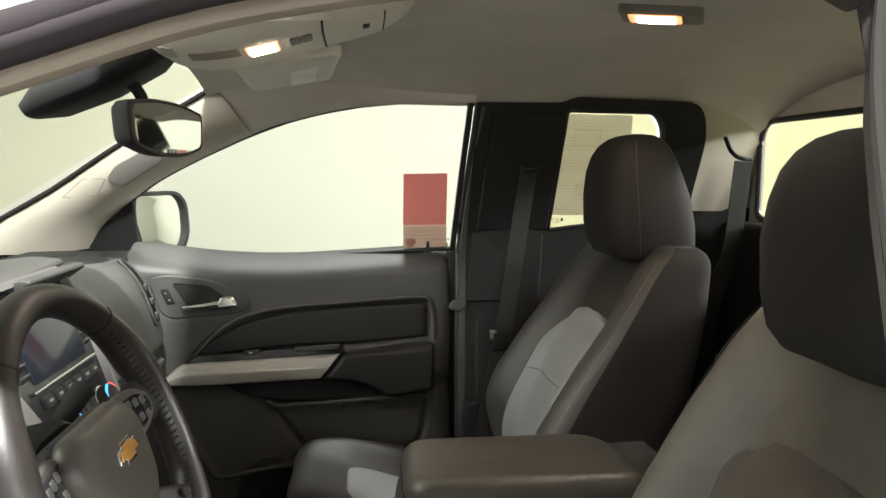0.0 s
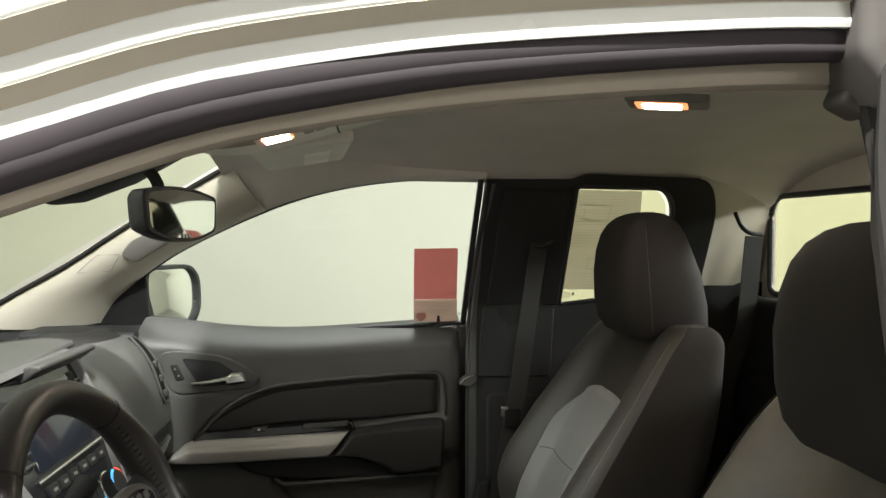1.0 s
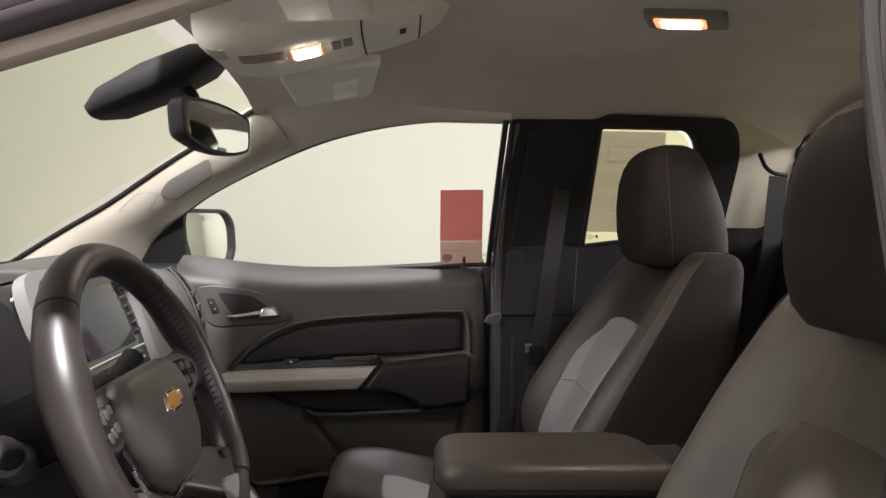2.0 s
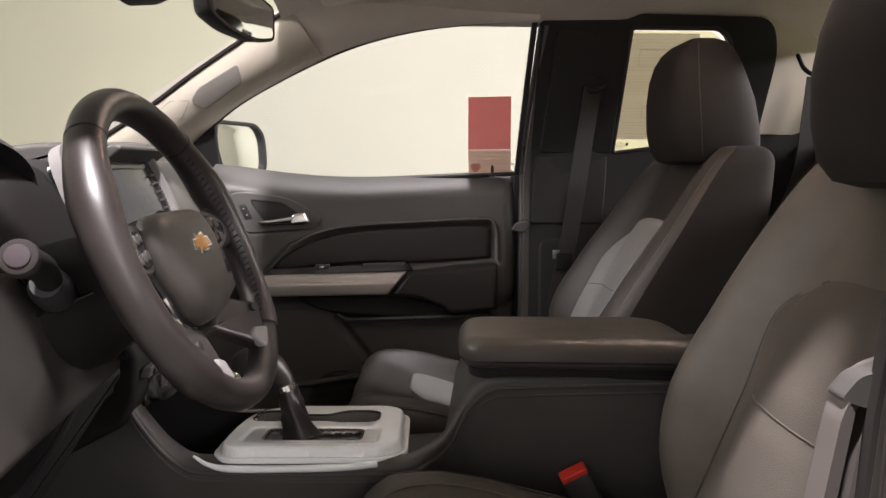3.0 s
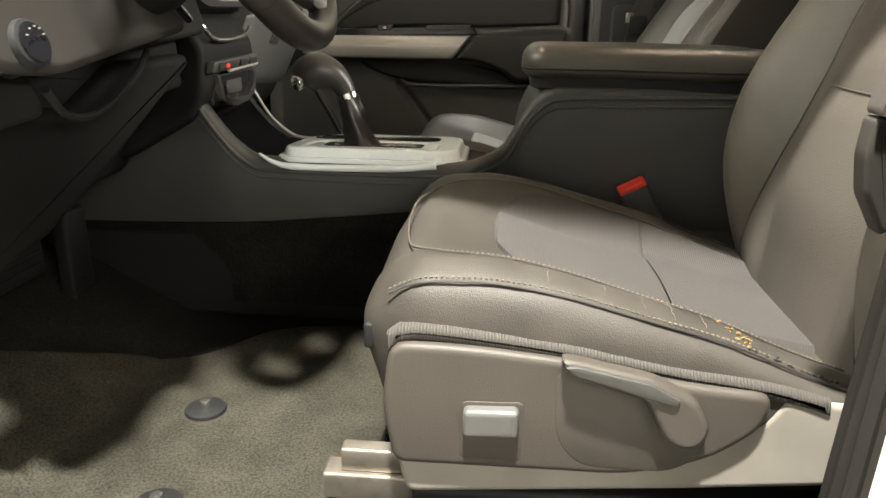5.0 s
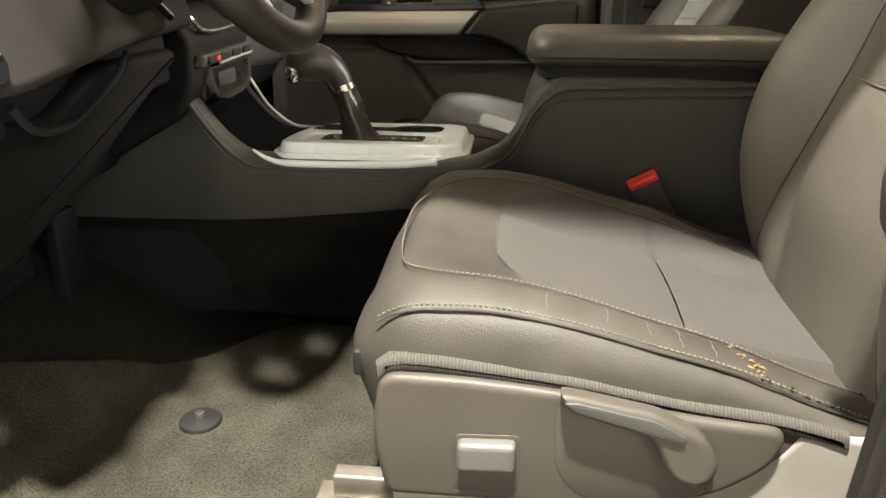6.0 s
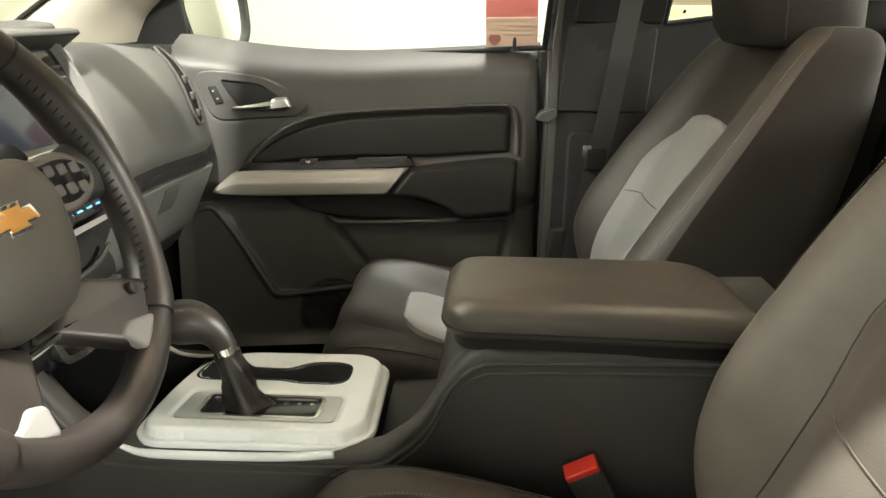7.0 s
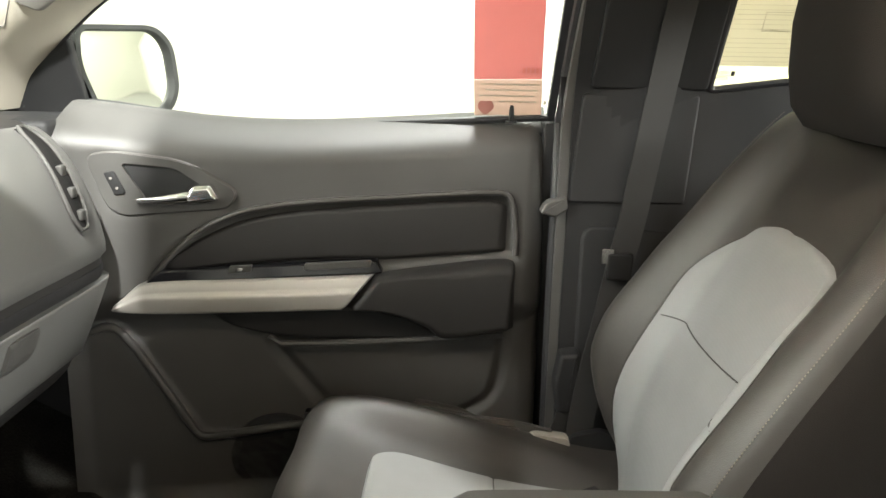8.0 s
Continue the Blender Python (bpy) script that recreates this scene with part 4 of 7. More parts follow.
def driver_jamb():
    """Grey jamb and painted edge where the driver's doorway meets the rear access door."""
    j = thing("jamb_driver_side", (0.33, 0.52, 0.56), "grey jamb of the open driver's doorway", "door jamb", "", "structure")
    def edge(t):
        return lerp_table([(0.56, 0.335), (1.03, 0.350), (1.41, 0.362), (1.53, 0.376), (1.60, 0.398), (1.64, 0.404)], t)
    def col(y0, y1, back, shift=0.0, top_z=1.64):
        rings = []
        for z in span(0.57, top_z, 16):
            lean = 0.0 if z < 1.28 else 0.36 * (z - 1.28)
            x = edge(z) + shift
            rings.append([(x + 0.012, y0 + lean, z), (x, y0 + 0.012 + lean, z), (x, y1 - 0.012 + lean, z), (x + 0.012, y1 + lean, z), (x + back, y1 + lean, z), (x + back, y0 + lean, z)])
        return loft(rings)
    part("inner_jamb", col(0.525, 0.580, 0.05, 0.016), M_POST, j, "grey plastic jamb edge")
    part("painted_jamb", col(0.452, 0.522, 0.06, 0.0, 0.92), M_PAINT, j, "white painted jamb edge")
    outer_trim = col(0.450, 0.5225, 0.06)
    bmesh.ops.delete(outer_trim, geom=[v for v in outer_trim.verts if v.co.z < 0.92], context="VERTS")
    part("outer_jamb", outer_trim, M_POST, j, "grey plastic outer jamb")
    part("jamb_seal", tube(curve([(edge(z) - 0.004, 0.524 + (0 if z < 1.28 else 0.36 * (z - 1.28)), z) for z in span(0.58, 1.62, 12)], 30), 0.006, 8), M_POSTSEAL, j)
    part("post_cap", slab(round_corners([(0.378, 1.705), (0.376, 1.626), (0.387, 1.606), (0.400, 1.590), (0.52, 1.575), (0.52, 1.705)], [0.004, 0.012, 0.01, 0.006, 0.004, 0.004]), lambda u, v, w: (u, 0.695 - w, v), 0.052, 0.010, 5), M_CAP, j, "grey-brown corner cap at the end of the seal")
    part("latch_bracket", rbox(-0.015, 0.015, -0.015, 0.015, -0.012, 0.012, 0.006, 3, pose(0.400, 0.690, 1.602, 0, 25, 0)), M_CAP, j, "grey latch cover at the top of the doorway")


driver_jamb()


def close_sides():
    """Posts and kick panels that close the cab between the doors and ahead of them."""
    for name, box, label in (("trim_b_post_passenger", (0.262, 0.345, 2.062, 2.115, 0.55, 1.245), "black steel post behind the passenger door edge"),
                             ("trim_kick_panel_passenger", (-0.98, -0.515, 2.03, 2.11, 0.50, 1.243), "black kick panel beside the passenger footwell"),
                             ("trim_kick_panel_driver", (-0.98, -0.62, 0.50, 0.575, 0.50, 1.235), "black kick panel beside the driver's footwell")):
        tagged(single(name, rbox(*box, 0.006), M_BLACK, label, "body panel", "", "structure"), kind="structure")
    post = loft([[(0.292 + (z - 1.24) * 0.055, glass_y(z) + a, z), (0.340 + (z - 1.24) * 0.05, glass_y(z) + a, z), (0.340 + (z - 1.24) * 0.05, glass_y(z) + a + 0.03, z), (0.292 + (z - 1.24) * 0.055, glass_y(z) + a + 0.03, z)] for z, a in ((1.235, -0.004), (1.44, -0.004), (1.64, -0.004))])
    tagged(single("trim_b_post_upper", post, M_RUBBER, "black upper post between the side windows", "body panel", "", "structure"), kind="structure")


close_sides()

# ---------------------------------------------------------------- front seats

# profiles of the two seats, by height: middle, bolster and rear of the backrest and its half width; by depth: middle and bolster of the cushion
PASSENGER = dict(
    back_c=[(0.62, 0.425), (0.75, 0.440), (0.85, 0.455), (0.968, 0.500), (1.137, 0.582), (1.25, 0.636), (1.32, 0.668)],
    back_b=[(0.62, 0.470), (0.688, 0.446), (0.773, 0.394), (0.874, 0.366), (0.934, 0.375), (1.026, 0.428), (1.133, 0.503), (1.236, 0.578), (1.30, 0.634), (1.32, 0.660)],
    back_r=[(0.62, 0.600), (0.80, 0.665), (1.03, 0.722), (1.17, 0.750), (1.30, 0.765), (1.32, 0.762)],
    back_w=[(0.62, 0.225), (0.75, 0.255), (0.90, 0.272), (1.05, 0.264), (1.20, 0.245), (1.29, 0.222)],
    cush_c=[(-0.10, 0.770), (-0.03, 0.786), (0.067, 0.764), (0.263, 0.706), (0.42, 0.684), (0.52, 0.680)],
    cush_b=[(-0.10, 0.775), (-0.03, 0.806), (0.08, 0.806), (0.20, 0.774), (0.30, 0.742), (0.42, 0.706), (0.52, 0.690)],
    square=0.36, nose=-0.058)
DRIVER = dict(
    back_c=[(0.62, 0.425), (0.75, 0.440), (0.85, 0.450), (0.968, 0.484), (1.137, 0.552), (1.25, 0.600), (1.32, 0.630)],
    back_b=[(0.62, 0.470), (0.70, 0.416), (0.81, 0.377), (0.87, 0.368), (0.94, 0.376), (1.01, 0.404), (1.09, 0.449), (1.17, 0.497), (1.25, 0.550), (1.30, 0.596), (1.32, 0.625)],
    back_r=[(0.62, 0.600), (0.80, 0.655), (1.03, 0.700), (1.17, 0.722), (1.30, 0.735), (1.32, 0.732)],
    back_w=[(0.62, 0.225), (0.75, 0.250), (0.90, 0.262), (1.05, 0.258), (1.20, 0.246), (1.29, 0.226)],
    cush_c=[(-0.10, 0.785), (-0.03, 0.812), (0.067, 0.784), (0.15, 0.758), (0.263, 0.730), (0.42, 0.698), (0.52, 0.690)],
    cush_b=[(-0.10, 0.790), (-0.03, 0.826), (0.04, 0.833), (0.08, 0.831), (0.14, 0.819), (0.20, 0.801), (0.28, 0.777), (0.36, 0.743), (0.42, 0.722), (0.52, 0.700)],
    square=0.28, nose=-0.064)
POW = 0.42


def back_front(sp, y, z, off=0.0):
    """The backrest's front face; off: metres out of the surface."""
    w = lerp_table(sp["back_w"], z)
    u = min(1.0, abs(y) / w)
    xc, xb, xr = lerp_table(sp["back_c"], z), lerp_table(sp["back_b"], z), lerp_table(sp["back_r"], z)
    xf = xc + (xb - xc) * step01(0.40, 0.86, u) - 0.012 * (1 - (u / 0.45) ** 2 if u < 0.45 else 0)
    xm = xf + 0.45 * (xr - xf)
    s = max(0.0, 1 - (u ** (1 / POW)) ** 2) ** (POW / 2)
    return Vector((xm + (xf - xm) * s - off, y, z + off * 0.35))


def backrest_mesh(sp, n=64):
    rings = []
    levels = [(z, 1.0, 1.0) for z in span(0.62, 1.272, 34)]
    for k in range(1, 8):
        a = math.pi / 2 * k / 7
        levels.append((1.272 + 0.040 * math.sin(a), 1 - 0.22 * (1 - math.cos(a)), 1 - 0.55 * (1 - math.cos(a))))
    for z, ws, ds in levels:
        zz = min(z, 1.30)
        w = lerp_table(sp["back_w"], zz)
        xc, xb, xr = lerp_table(sp["back_c"], zz), lerp_table(sp["back_b"], zz), lerp_table(sp["back_r"], zz)
        ring = []
        for k in range(n):
            th = 2 * math.pi * k / n
            cu, su = math.cos(th), math.sin(th)
            u = math.copysign(abs(cu) ** POW, cu)
            s = math.copysign(abs(su) ** POW, su)
            au = abs(u)
            xf = xc + (xb - xc) * step01(0.40, 0.86, au) - 0.012 * (1 - (au / 0.45) ** 2 if au < 0.45 else 0)
            xm = xf + 0.45 * (xr - xf)
            x = xm + ((xf - xm) * s if s > 0 else (xr - xm) * -s)
            mid = (xc + xr) / 2
            ring.append((mid + (x - mid) * ds, u * w * ws, z))
        rings.append(ring)
    return loft(rings)


def cush_top(sp, x, y, off=0.0):
    w = 0.238 - 0.02 * step01(0.02, -0.1, x)
    u = min(1.0, abs(y) / w)
    zc, zb = lerp_table(sp["cush_c"], x), lerp_table(sp["cush_b"], x)
    z = zc + (zb - zc) * step01(0.42, 0.80, u) + 0.010 * (1 - (u / 0.5) ** 2 if u < 0.5 else 0)
    p = sp["square"]
    s = max(0.0, 1 - (u ** (1 / p)) ** 2) ** (p / 2)
    zm = 0.70
    return Vector((x - off * 0.15, y, zm + (z - zm) * s + off))


def cushion_mesh(sp, n=56):
    rings = []
    levels = []
    for k in range(0, 9):
        a = math.pi / 2 * k / 8
        levels.append((sp["nose"] + (0.004 - sp["nose"]) * (1 - math.cos(a)), 0.42 + 0.58 * math.sin(a) ** 0.8))
    levels += [(x, 1.0) for x in span(0.012, 0.50, 28)]
    p = sp["square"]
    for x, grow in levels:
        w = (0.238 - 0.02 * step01(0.02, -0.1, x)) * (0.80 + 0.20 * grow)
        zc, zb = lerp_table(sp["cush_c"], x), lerp_table(sp["cush_b"], x)
        bot = 0.655
        ring = []
        for k in range(n):
            th = 2 * math.pi * k / n
            cu, su = math.cos(th), math.sin(th)
            u = math.copysign(abs(cu) ** p, cu)
            s = math.copysign(abs(su) ** p, su)
            au = abs(u)
            zt = zc + (zb - zc) * step01(0.42, 0.80, au) + 0.010 * (1 - (au / 0.5) ** 2 if au < 0.5 else 0)
            zm = 0.70
            top = (zt - zm) * grow
            z = zm + (top * s if s > 0 else (zm - bot) * s * (0.5 + 0.5 * grow))
            tuck = 0.026 * step01(0.775, 0.68, z) * step01(0.06, -0.02, x)
            ring.append((x + tuck, u * w, z))
        rings.append(ring)
    return loft(rings)


HEAD = [(1.245, 0.580, 0.700, 0.085), (1.252, 0.552, 0.728, 0.112), (1.275, 0.536, 0.742, 0.126), (1.32, 0.528, 0.738, 0.134), (1.38, 0.526, 0.722, 0.135), (1.43, 0.531, 0.704, 0.127), (1.465, 0.540, 0.690, 0.114), (1.488, 0.552, 0.679, 0.097), (1.503, 0.567, 0.668, 0.075), (1.511, 0.585, 0.656, 0.050), (1.515, 0.606, 0.642, 0.022)]


def headrest_mesh(n=48):
    rings = []
    for z, xf, xr, w in HEAD:
        ring = []
        for k in range(n):
            th = 2 * math.pi * k / n
            cu, su = math.cos(th), math.sin(th)
            u, s = math.copysign(abs(cu) ** 0.55, cu), math.copysign(abs(su) ** 0.62, su)
            xm = (xf + xr) / 2
            dish = 0.012 * (1 - u * u) if s > 0 else 0
            ring.append((xm - (xr - xf) / 2 * s + dish, u * w, z))
        rings.append(ring)
    return loft(rings)


def stitches(points, pitch=0.006, r=0.0009):
    """A row of separate short stitches along a line."""
    pts = [Vector(p) for p in points]
    bm = bmesh.new()
    total = sum((b - a).length for a, b in zip(pts, pts[1:]))
    n = max(2, int(total / pitch))
    even = curve(pts, n * 2)
    for i in range(0, len(even) - 1, 2):
        tube([even[i], even[i + 1]], r, 5, bm)
    return bm


def car_seat(sp, y0, dx, cdx, head_dx, head_dz, side, insert, label, worn=False, back_insert=None, narrow=1.0, ins_dy=0.0):
    """One front seat; side: +1 where its outer side lies towards +y."""
    back_insert = back_insert or insert
    st = thing("car_seat", (0.25 + dx, y0, 0.56), label, "car seat", "front seats")
    def put(bm):
        bmesh.ops.translate(bm, vec=(dx, y0, 0), verts=bm.verts)
        return bm
    def putc(bm):
        bmesh.ops.translate(bm, vec=(cdx, y0, 0), verts=bm.verts)
        return bm
    def mv(p):
        return Vector(p) + Vector((cdx, y0, 0))
    shell = rumple(backrest_mesh(sp), 0.0014, 0.07, y0)
    flank = shell.copy()
    shell.verts.index_update()
    flank.verts.index_update()

    def is_flank(f):
        # the strip of each ring of 64 points that lies on the seat's inner side
        ks = [v.index % 64 if side > 0 else (32 - v.index) % 64 for v in f.verts]
        return len(ks) == 4 and all(29 <= k <= 42 for k in ks)
    bmesh.ops.delete(shell, geom=[f for f in shell.faces if is_flank(f)], context="FACES")
    bmesh.ops.delete(flank, geom=[f for f in flank.faces if not is_flank(f)], context="FACES")
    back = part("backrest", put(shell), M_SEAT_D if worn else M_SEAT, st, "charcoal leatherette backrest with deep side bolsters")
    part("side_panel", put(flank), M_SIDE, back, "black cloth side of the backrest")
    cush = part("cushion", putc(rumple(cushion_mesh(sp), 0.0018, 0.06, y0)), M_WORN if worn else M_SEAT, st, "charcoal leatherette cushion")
    head = headrest_mesh()
    bmesh.ops.translate(head, vec=(head_dx, 0, head_dz), verts=head.verts)
    hr = part("headrest", put(rumple(head, 0.0015, 0.06, y0)), M_SUEDE, st, "black cloth headrest")
    for s in (-1, 1):
        part("headrest_post", put(tube([(0.680, 0.055 * s, 1.20), (0.650 + head_dx, 0.055 * s, 1.30 + head_dz)], 0.006, 10)), M_DCHROME, st)
    for s in (-1, 1):
        line = [(lerp_table([(z, f) for z, f, r, w in HEAD], z) * 0.70 + lerp_table([(z, r) for z, f, r, w in HEAD], z) * 0.30 + head_dx, s * (lerp_table([(z, w) for z, f, r, w in HEAD], z) * 0.985 + 0.001), z + head_dz) for z in span(1.262, 1.495, 14)]
        part("headrest_seam", put(tube(curve(line, 40), 0.0009, 6)), M_SEAT, hr)
    part("headrest_tag", put(rbox(0.640 + head_dx, 0.644 + head_dx, -side * 0.125 - 0.006, -side * 0.125 + 0.006, 1.262 + head_dz, 1.280 + head_dz, 0.001)), M_WHITE, hr, "small white tag")

    # inserts: upper and lower piece of the backrest, meeting in an oblique seam
    half, bend, top_z, round_ = ([(0.66, 0.185), (0.735, 0.180), (0.78, 0.165), (0.86, 0.146), (0.97, 0.138), (1.06, 0.142)], 1.06, 1.136, 2.6) if worn else ([(0.66, 0.160), (0.80, 0.171), (0.95, 0.164), (1.02, 0.162)], 1.02, 1.156, 2.3)
    crown, fall = (0.019, 0.34) if worn else (0.012, 0.16)
    inward = 1.32 if narrow < 1 else 1.0
    def ins_half(z):
        over = min(1.0, max(0.0, (z - bend) / (top_z - bend)))
        return lerp_table(half, z) * max(0.0, 1 - over ** round_) ** (1 / round_)
    def seam_z(u):
        return 0.968 if worn else 0.988 - 0.008 * u * side
    def insert_at(z, u, off):
        return back_front(sp, u * ins_half(z) * (inward if u * side < 0 else 1.0), z, off)
    def insert_patch(upper, nz):
        def fn(v, u):
            zs = seam_z(u)
            z = zs + (top_z - 0.0003 - zs) * math.sin(v * math.pi / 2) if upper else 0.665 + (zs - 0.665) * v
            eu = min(1.0, (1 - abs(u)) / fall)
            to_seam = v if upper else 1 - v
            if upper:
                eu *= min(1.0, (top_z - z) / (0.045 if worn else 0.018))
            return insert_at(z, u, (-0.0008 if worn else -0.0012) + crown * math.sin(eu * math.pi / 2) - 0.0030 * eu * max(0.0, 1 - to_seam * nz / 3))
        return sheet(fn, span(0, 1, nz), span(-1, 1, 41))
    part("upper_insert", put(insert_patch(True, 30)), back_insert, back, "grey ribbed cloth insert", 60)
    part("lower_insert", put(insert_patch(False, 34)), back_insert, back, "grey ribbed cloth insert", 60)
    part("insert_seam", put(tube([insert_at(seam_z(u), u, -0.0030 + crown * math.sin(min(1.0, (1 - abs(u)) / fall) * math.pi / 2)) for u in span(-0.97, 0.97, 40)], 0.0011, 6)), M_SEAT_D if worn else M_SEAT, back)
    for s in (-1, 1):
        part("bolster_stitching", put(stitches([back_front(sp, s * 0.945 * lerp_table(sp["back_w"], z), z, 0.0030) for z in span(0.70, 1.285, 44)], 0.0042, 0.0006)), M_SEAT_D if worn else M_STITCH, back, "beige bolster stitching")
        part("insert_welt", put(tube([insert_at(z, s, 0.0004) for z in [0.68 + (top_z - 0.688) * math.sin(k / 60 * math.pi / 2) for k in range(61)]], 0.0010 if worn else 0.0007, 6)), M_WORN if worn else M_SEAT, back)

    # cushion insert in two pieces with a cross seam
    def cush_half(x):
        return narrow * lerp_table([(0.062, 0.045), (0.068, 0.078), (0.078, 0.100), (0.095, 0.120), (0.125, 0.131), (0.25, 0.136), (0.45, 0.132)], x - (0.012 if narrow < 1 else 0))
    def cush_patch(x0, x1, nx, taper):
        def fn(v, u):
            x = x0 + (x1 - x0) * v
            h = cush_half(x)
            eu, ev = min(1.0, (1 - abs(u)) / 0.09), min(1.0, min(v, 1 - v) * nx / 1.5)
            sink = 0.008 if (taper and v < 0.5) or (not taper and v > 0.5) else 0.0022
            return cush_top(sp, x, u * h + ins_dy, -0.0015 + 0.0125 * math.sin(eu * math.pi / 2) - sink * (1 - math.sin(ev * math.pi / 2)))
        return sheet(fn, span(0, 1, nx), span(-1, 1, 29))
    part("front_insert", putc(cush_patch(0.064 + (0.012 if narrow < 1 else 0), 0.264, 40, True)), insert, cush, "ribbed cloth seat insert")
    part("rear_insert", putc(cush_patch(0.266, 0.455, 22, False)), insert, cush, "ribbed cloth seat insert")
    part("cross_seam", putc(tube([cush_top(sp, 0.265, y, 0.0030) for y in span(-0.13 * narrow + ins_dy, 0.13 * narrow + ins_dy, 24)], 0.0012, 6)), M_SEAT, cush)
    # top-stitched seams round the cushion
    plan = curve([(0.44, -0.162, 0), (0.20, -0.168, 0), (0.06, -0.166, 0), (0.0, -0.148, 0), (-0.026, -0.105, 0), (-0.034, 0.0, 0), (-0.026, 0.105, 0), (0.0, 0.148, 0), (0.06, 0.166, 0), (0.20, 0.168, 0), (0.44, 0.162, 0)], 90)
    loop = [cush_top(sp, p.x, p.y, 0.0022) for p in plan]
    if worn:
        part("top_seam", putc(tube(curve(loop, 110), 0.0009, 6)), M_WORN, cush)
        part("top_stitching", putc(stitches([p + Vector((0, 0, 0.0015)) for p in curve(loop, 110)], 0.005, 0.0007)), M_STITCH, cush, "pale top-stitching")
    for s in (-1, 1):
        if not worn and s == side:
            continue
        line = [cush_top(sp, x, s * 0.2235, 0.0030) for x in span(-0.03, 0.42, 34)]
        part("edge_piping", putc(tube(line, 0.0013, 6)), M_SEAT, cush)
        part("edge_stitching", putc(stitches([p + Vector((0, -s * 0.006, 0.0025)) for p in line], 0.005, 0.0007)), M_STITCH, cush)

    # plastic side shield, switch, recline lever, base
    oy = side * 0.236
    def shield(u, v, w):
        return mv((u, oy + side * (w - 0.012), v))
    outline = round_corners([(-0.034, 0.700), (-0.026, 0.766), (0.05, 0.765), (0.132, 0.758), (0.24, 0.740), (0.318, 0.734), (0.312, 0.700), (0.27, 0.664), (0.20, 0.642), (-0.022, 0.640)], [0.02, 0.02, 0.03, 0.03, 0.03, 0.02, 0.03, 0.03, 0.03, 0.012])
    sh = part("side_shield", slab(outline, shield, 0.026, 0.007, 5), M_SHIELD, st, "charcoal plastic side shield")
    brim = [(p.x, p.z) for p in curve([(-0.030, 0, 0.770), (-0.010, 0, 0.781), (0.05, 0, 0.778), (0.14, 0, 0.768), (0.23, 0, 0.752), (0.31, 0, 0.742), (0.37, 0, 0.728)], 30)]
    brim += [(u + 0.002, v - 0.016) for u, v in reversed(brim)]
    part("fabric_band", slab(brim, lambda u, v, w: shield(u, v, w + 0.006), 0.0125, 0.007, 5), M_SKIRT, cush, "grey woven band over the side shield")
    part("shield_recess", slab(round_corners([(0.124, 0.752), (0.20, 0.738), (0.262, 0.708), (0.262, 0.672), (0.235, 0.650), (0.150, 0.652), (0.128, 0.680)], 0.02), lambda u, v, w: shield(u, v, w + 0.0245), 0.002, 0.001), M_SHIELD, sh, "shallow recess behind the lever")
    part("switch_recess", slab(round_corners([(0.040, 0.652), (0.041, 0.712), (0.098, 0.714), (0.098, 0.652)], 0.006), lambda u, v, w: shield(u, v, w + 0.0245), 0.002, 0.001), M_SHIELD, sh)
    part("power_switch", slab(round_corners([(0.043, 0.679), (0.043, 0.708), (0.094, 0.710), (0.094, 0.681)], 0.006), lambda u, v, w: shield(u, v, w + 0.026), 0.012, 0.005), M_DASH, sh, "seat adjuster switch")
    lev = round_corners([(0.126, 0.766), (0.140, 0.765), (0.208, 0.752), (0.247, 0.732), (0.262, 0.706), (0.256, 0.688), (0.240, 0.682), (0.222, 0.692), (0.204, 0.730), (0.138, 0.748)], 0.009)
    part("recline_lever", slab(lev, lambda u, v, w: shield(u, v, w + 0.026), 0.016, 0.006, 4), M_SHIELD, sh, "recline lever")
    part("lever_top", slab(round_corners([(0.130, 0.761), (0.142, 0.762), (0.206, 0.749), (0.232, 0.735), (0.228, 0.728), (0.140, 0.753)], 0.004), lambda u, v, w: shield(u, v, w + 0.041), 0.004, 0.0015), M_TRIM, sh)
    part("lower_shield", slab(round_corners([(-0.012, 0.600), (-0.022, 0.648), (0.20, 0.650), (0.275, 0.672), (0.314, 0.700), (0.334, 0.730), (0.40, 0.722), (0.40, 0.640), (0.25, 0.624)], 0.012), lambda u, v, w: shield(u, v, w - 0.010), 0.026, 0.006), M_LOWER, st, "beige lower side cover")
    part("foot_shield", slab(round_corners([(-0.004, 0.556), (-0.008, 0.600), (0.45, 0.612), (0.45, 0.556)], 0.01), lambda u, v, w: shield(u, v, w - 0.018), 0.026, 0.006), M_BLACK, st, "black foot cover of the seat")
    part("seat_base", putc(rbox(-0.02, 0.46, -0.205, 0.205, 0.575, 0.690, 0.03)), M_BLACK, st)
    for s in (-1, 1):
        rail = part("seat_rail", putc(rbox(-0.100, 0.52, s * 0.205 - 0.016, s * 0.205 + 0.016, 0.572, 0.602, 0.003)), M_STEEL, st, "worn steel seat rail")
        part("rail_foot", putc(rbox(-0.085, -0.05, s * 0.205 - 0.014, s * 0.205 + 0.014, 0.545, 0.577, 0.003)), M_STEEL, rail)
        part("rail_slider", putc(rbox(-0.082, 0.0, s * 0.205 - 0.010, s * 0.205 + 0.010, 0.602, 0.628, 0.003)), M_STEEL, rail)
    part("lever_bracket", putc(rbox(-0.056, -0.045, side * 0.205 - 0.010, side * 0.205 + 0.010, 0.742, 0.768, 0.003)), M_BLACK, st)
    part("hinge_cover", slab(round_corners([(0.385, 0.655), (0.40, 0.720), (0.46, 0.735), (0.50, 0.70), (0.48, 0.64)], 0.015), shield, 0.018, 0.006), M_BLACK, st)
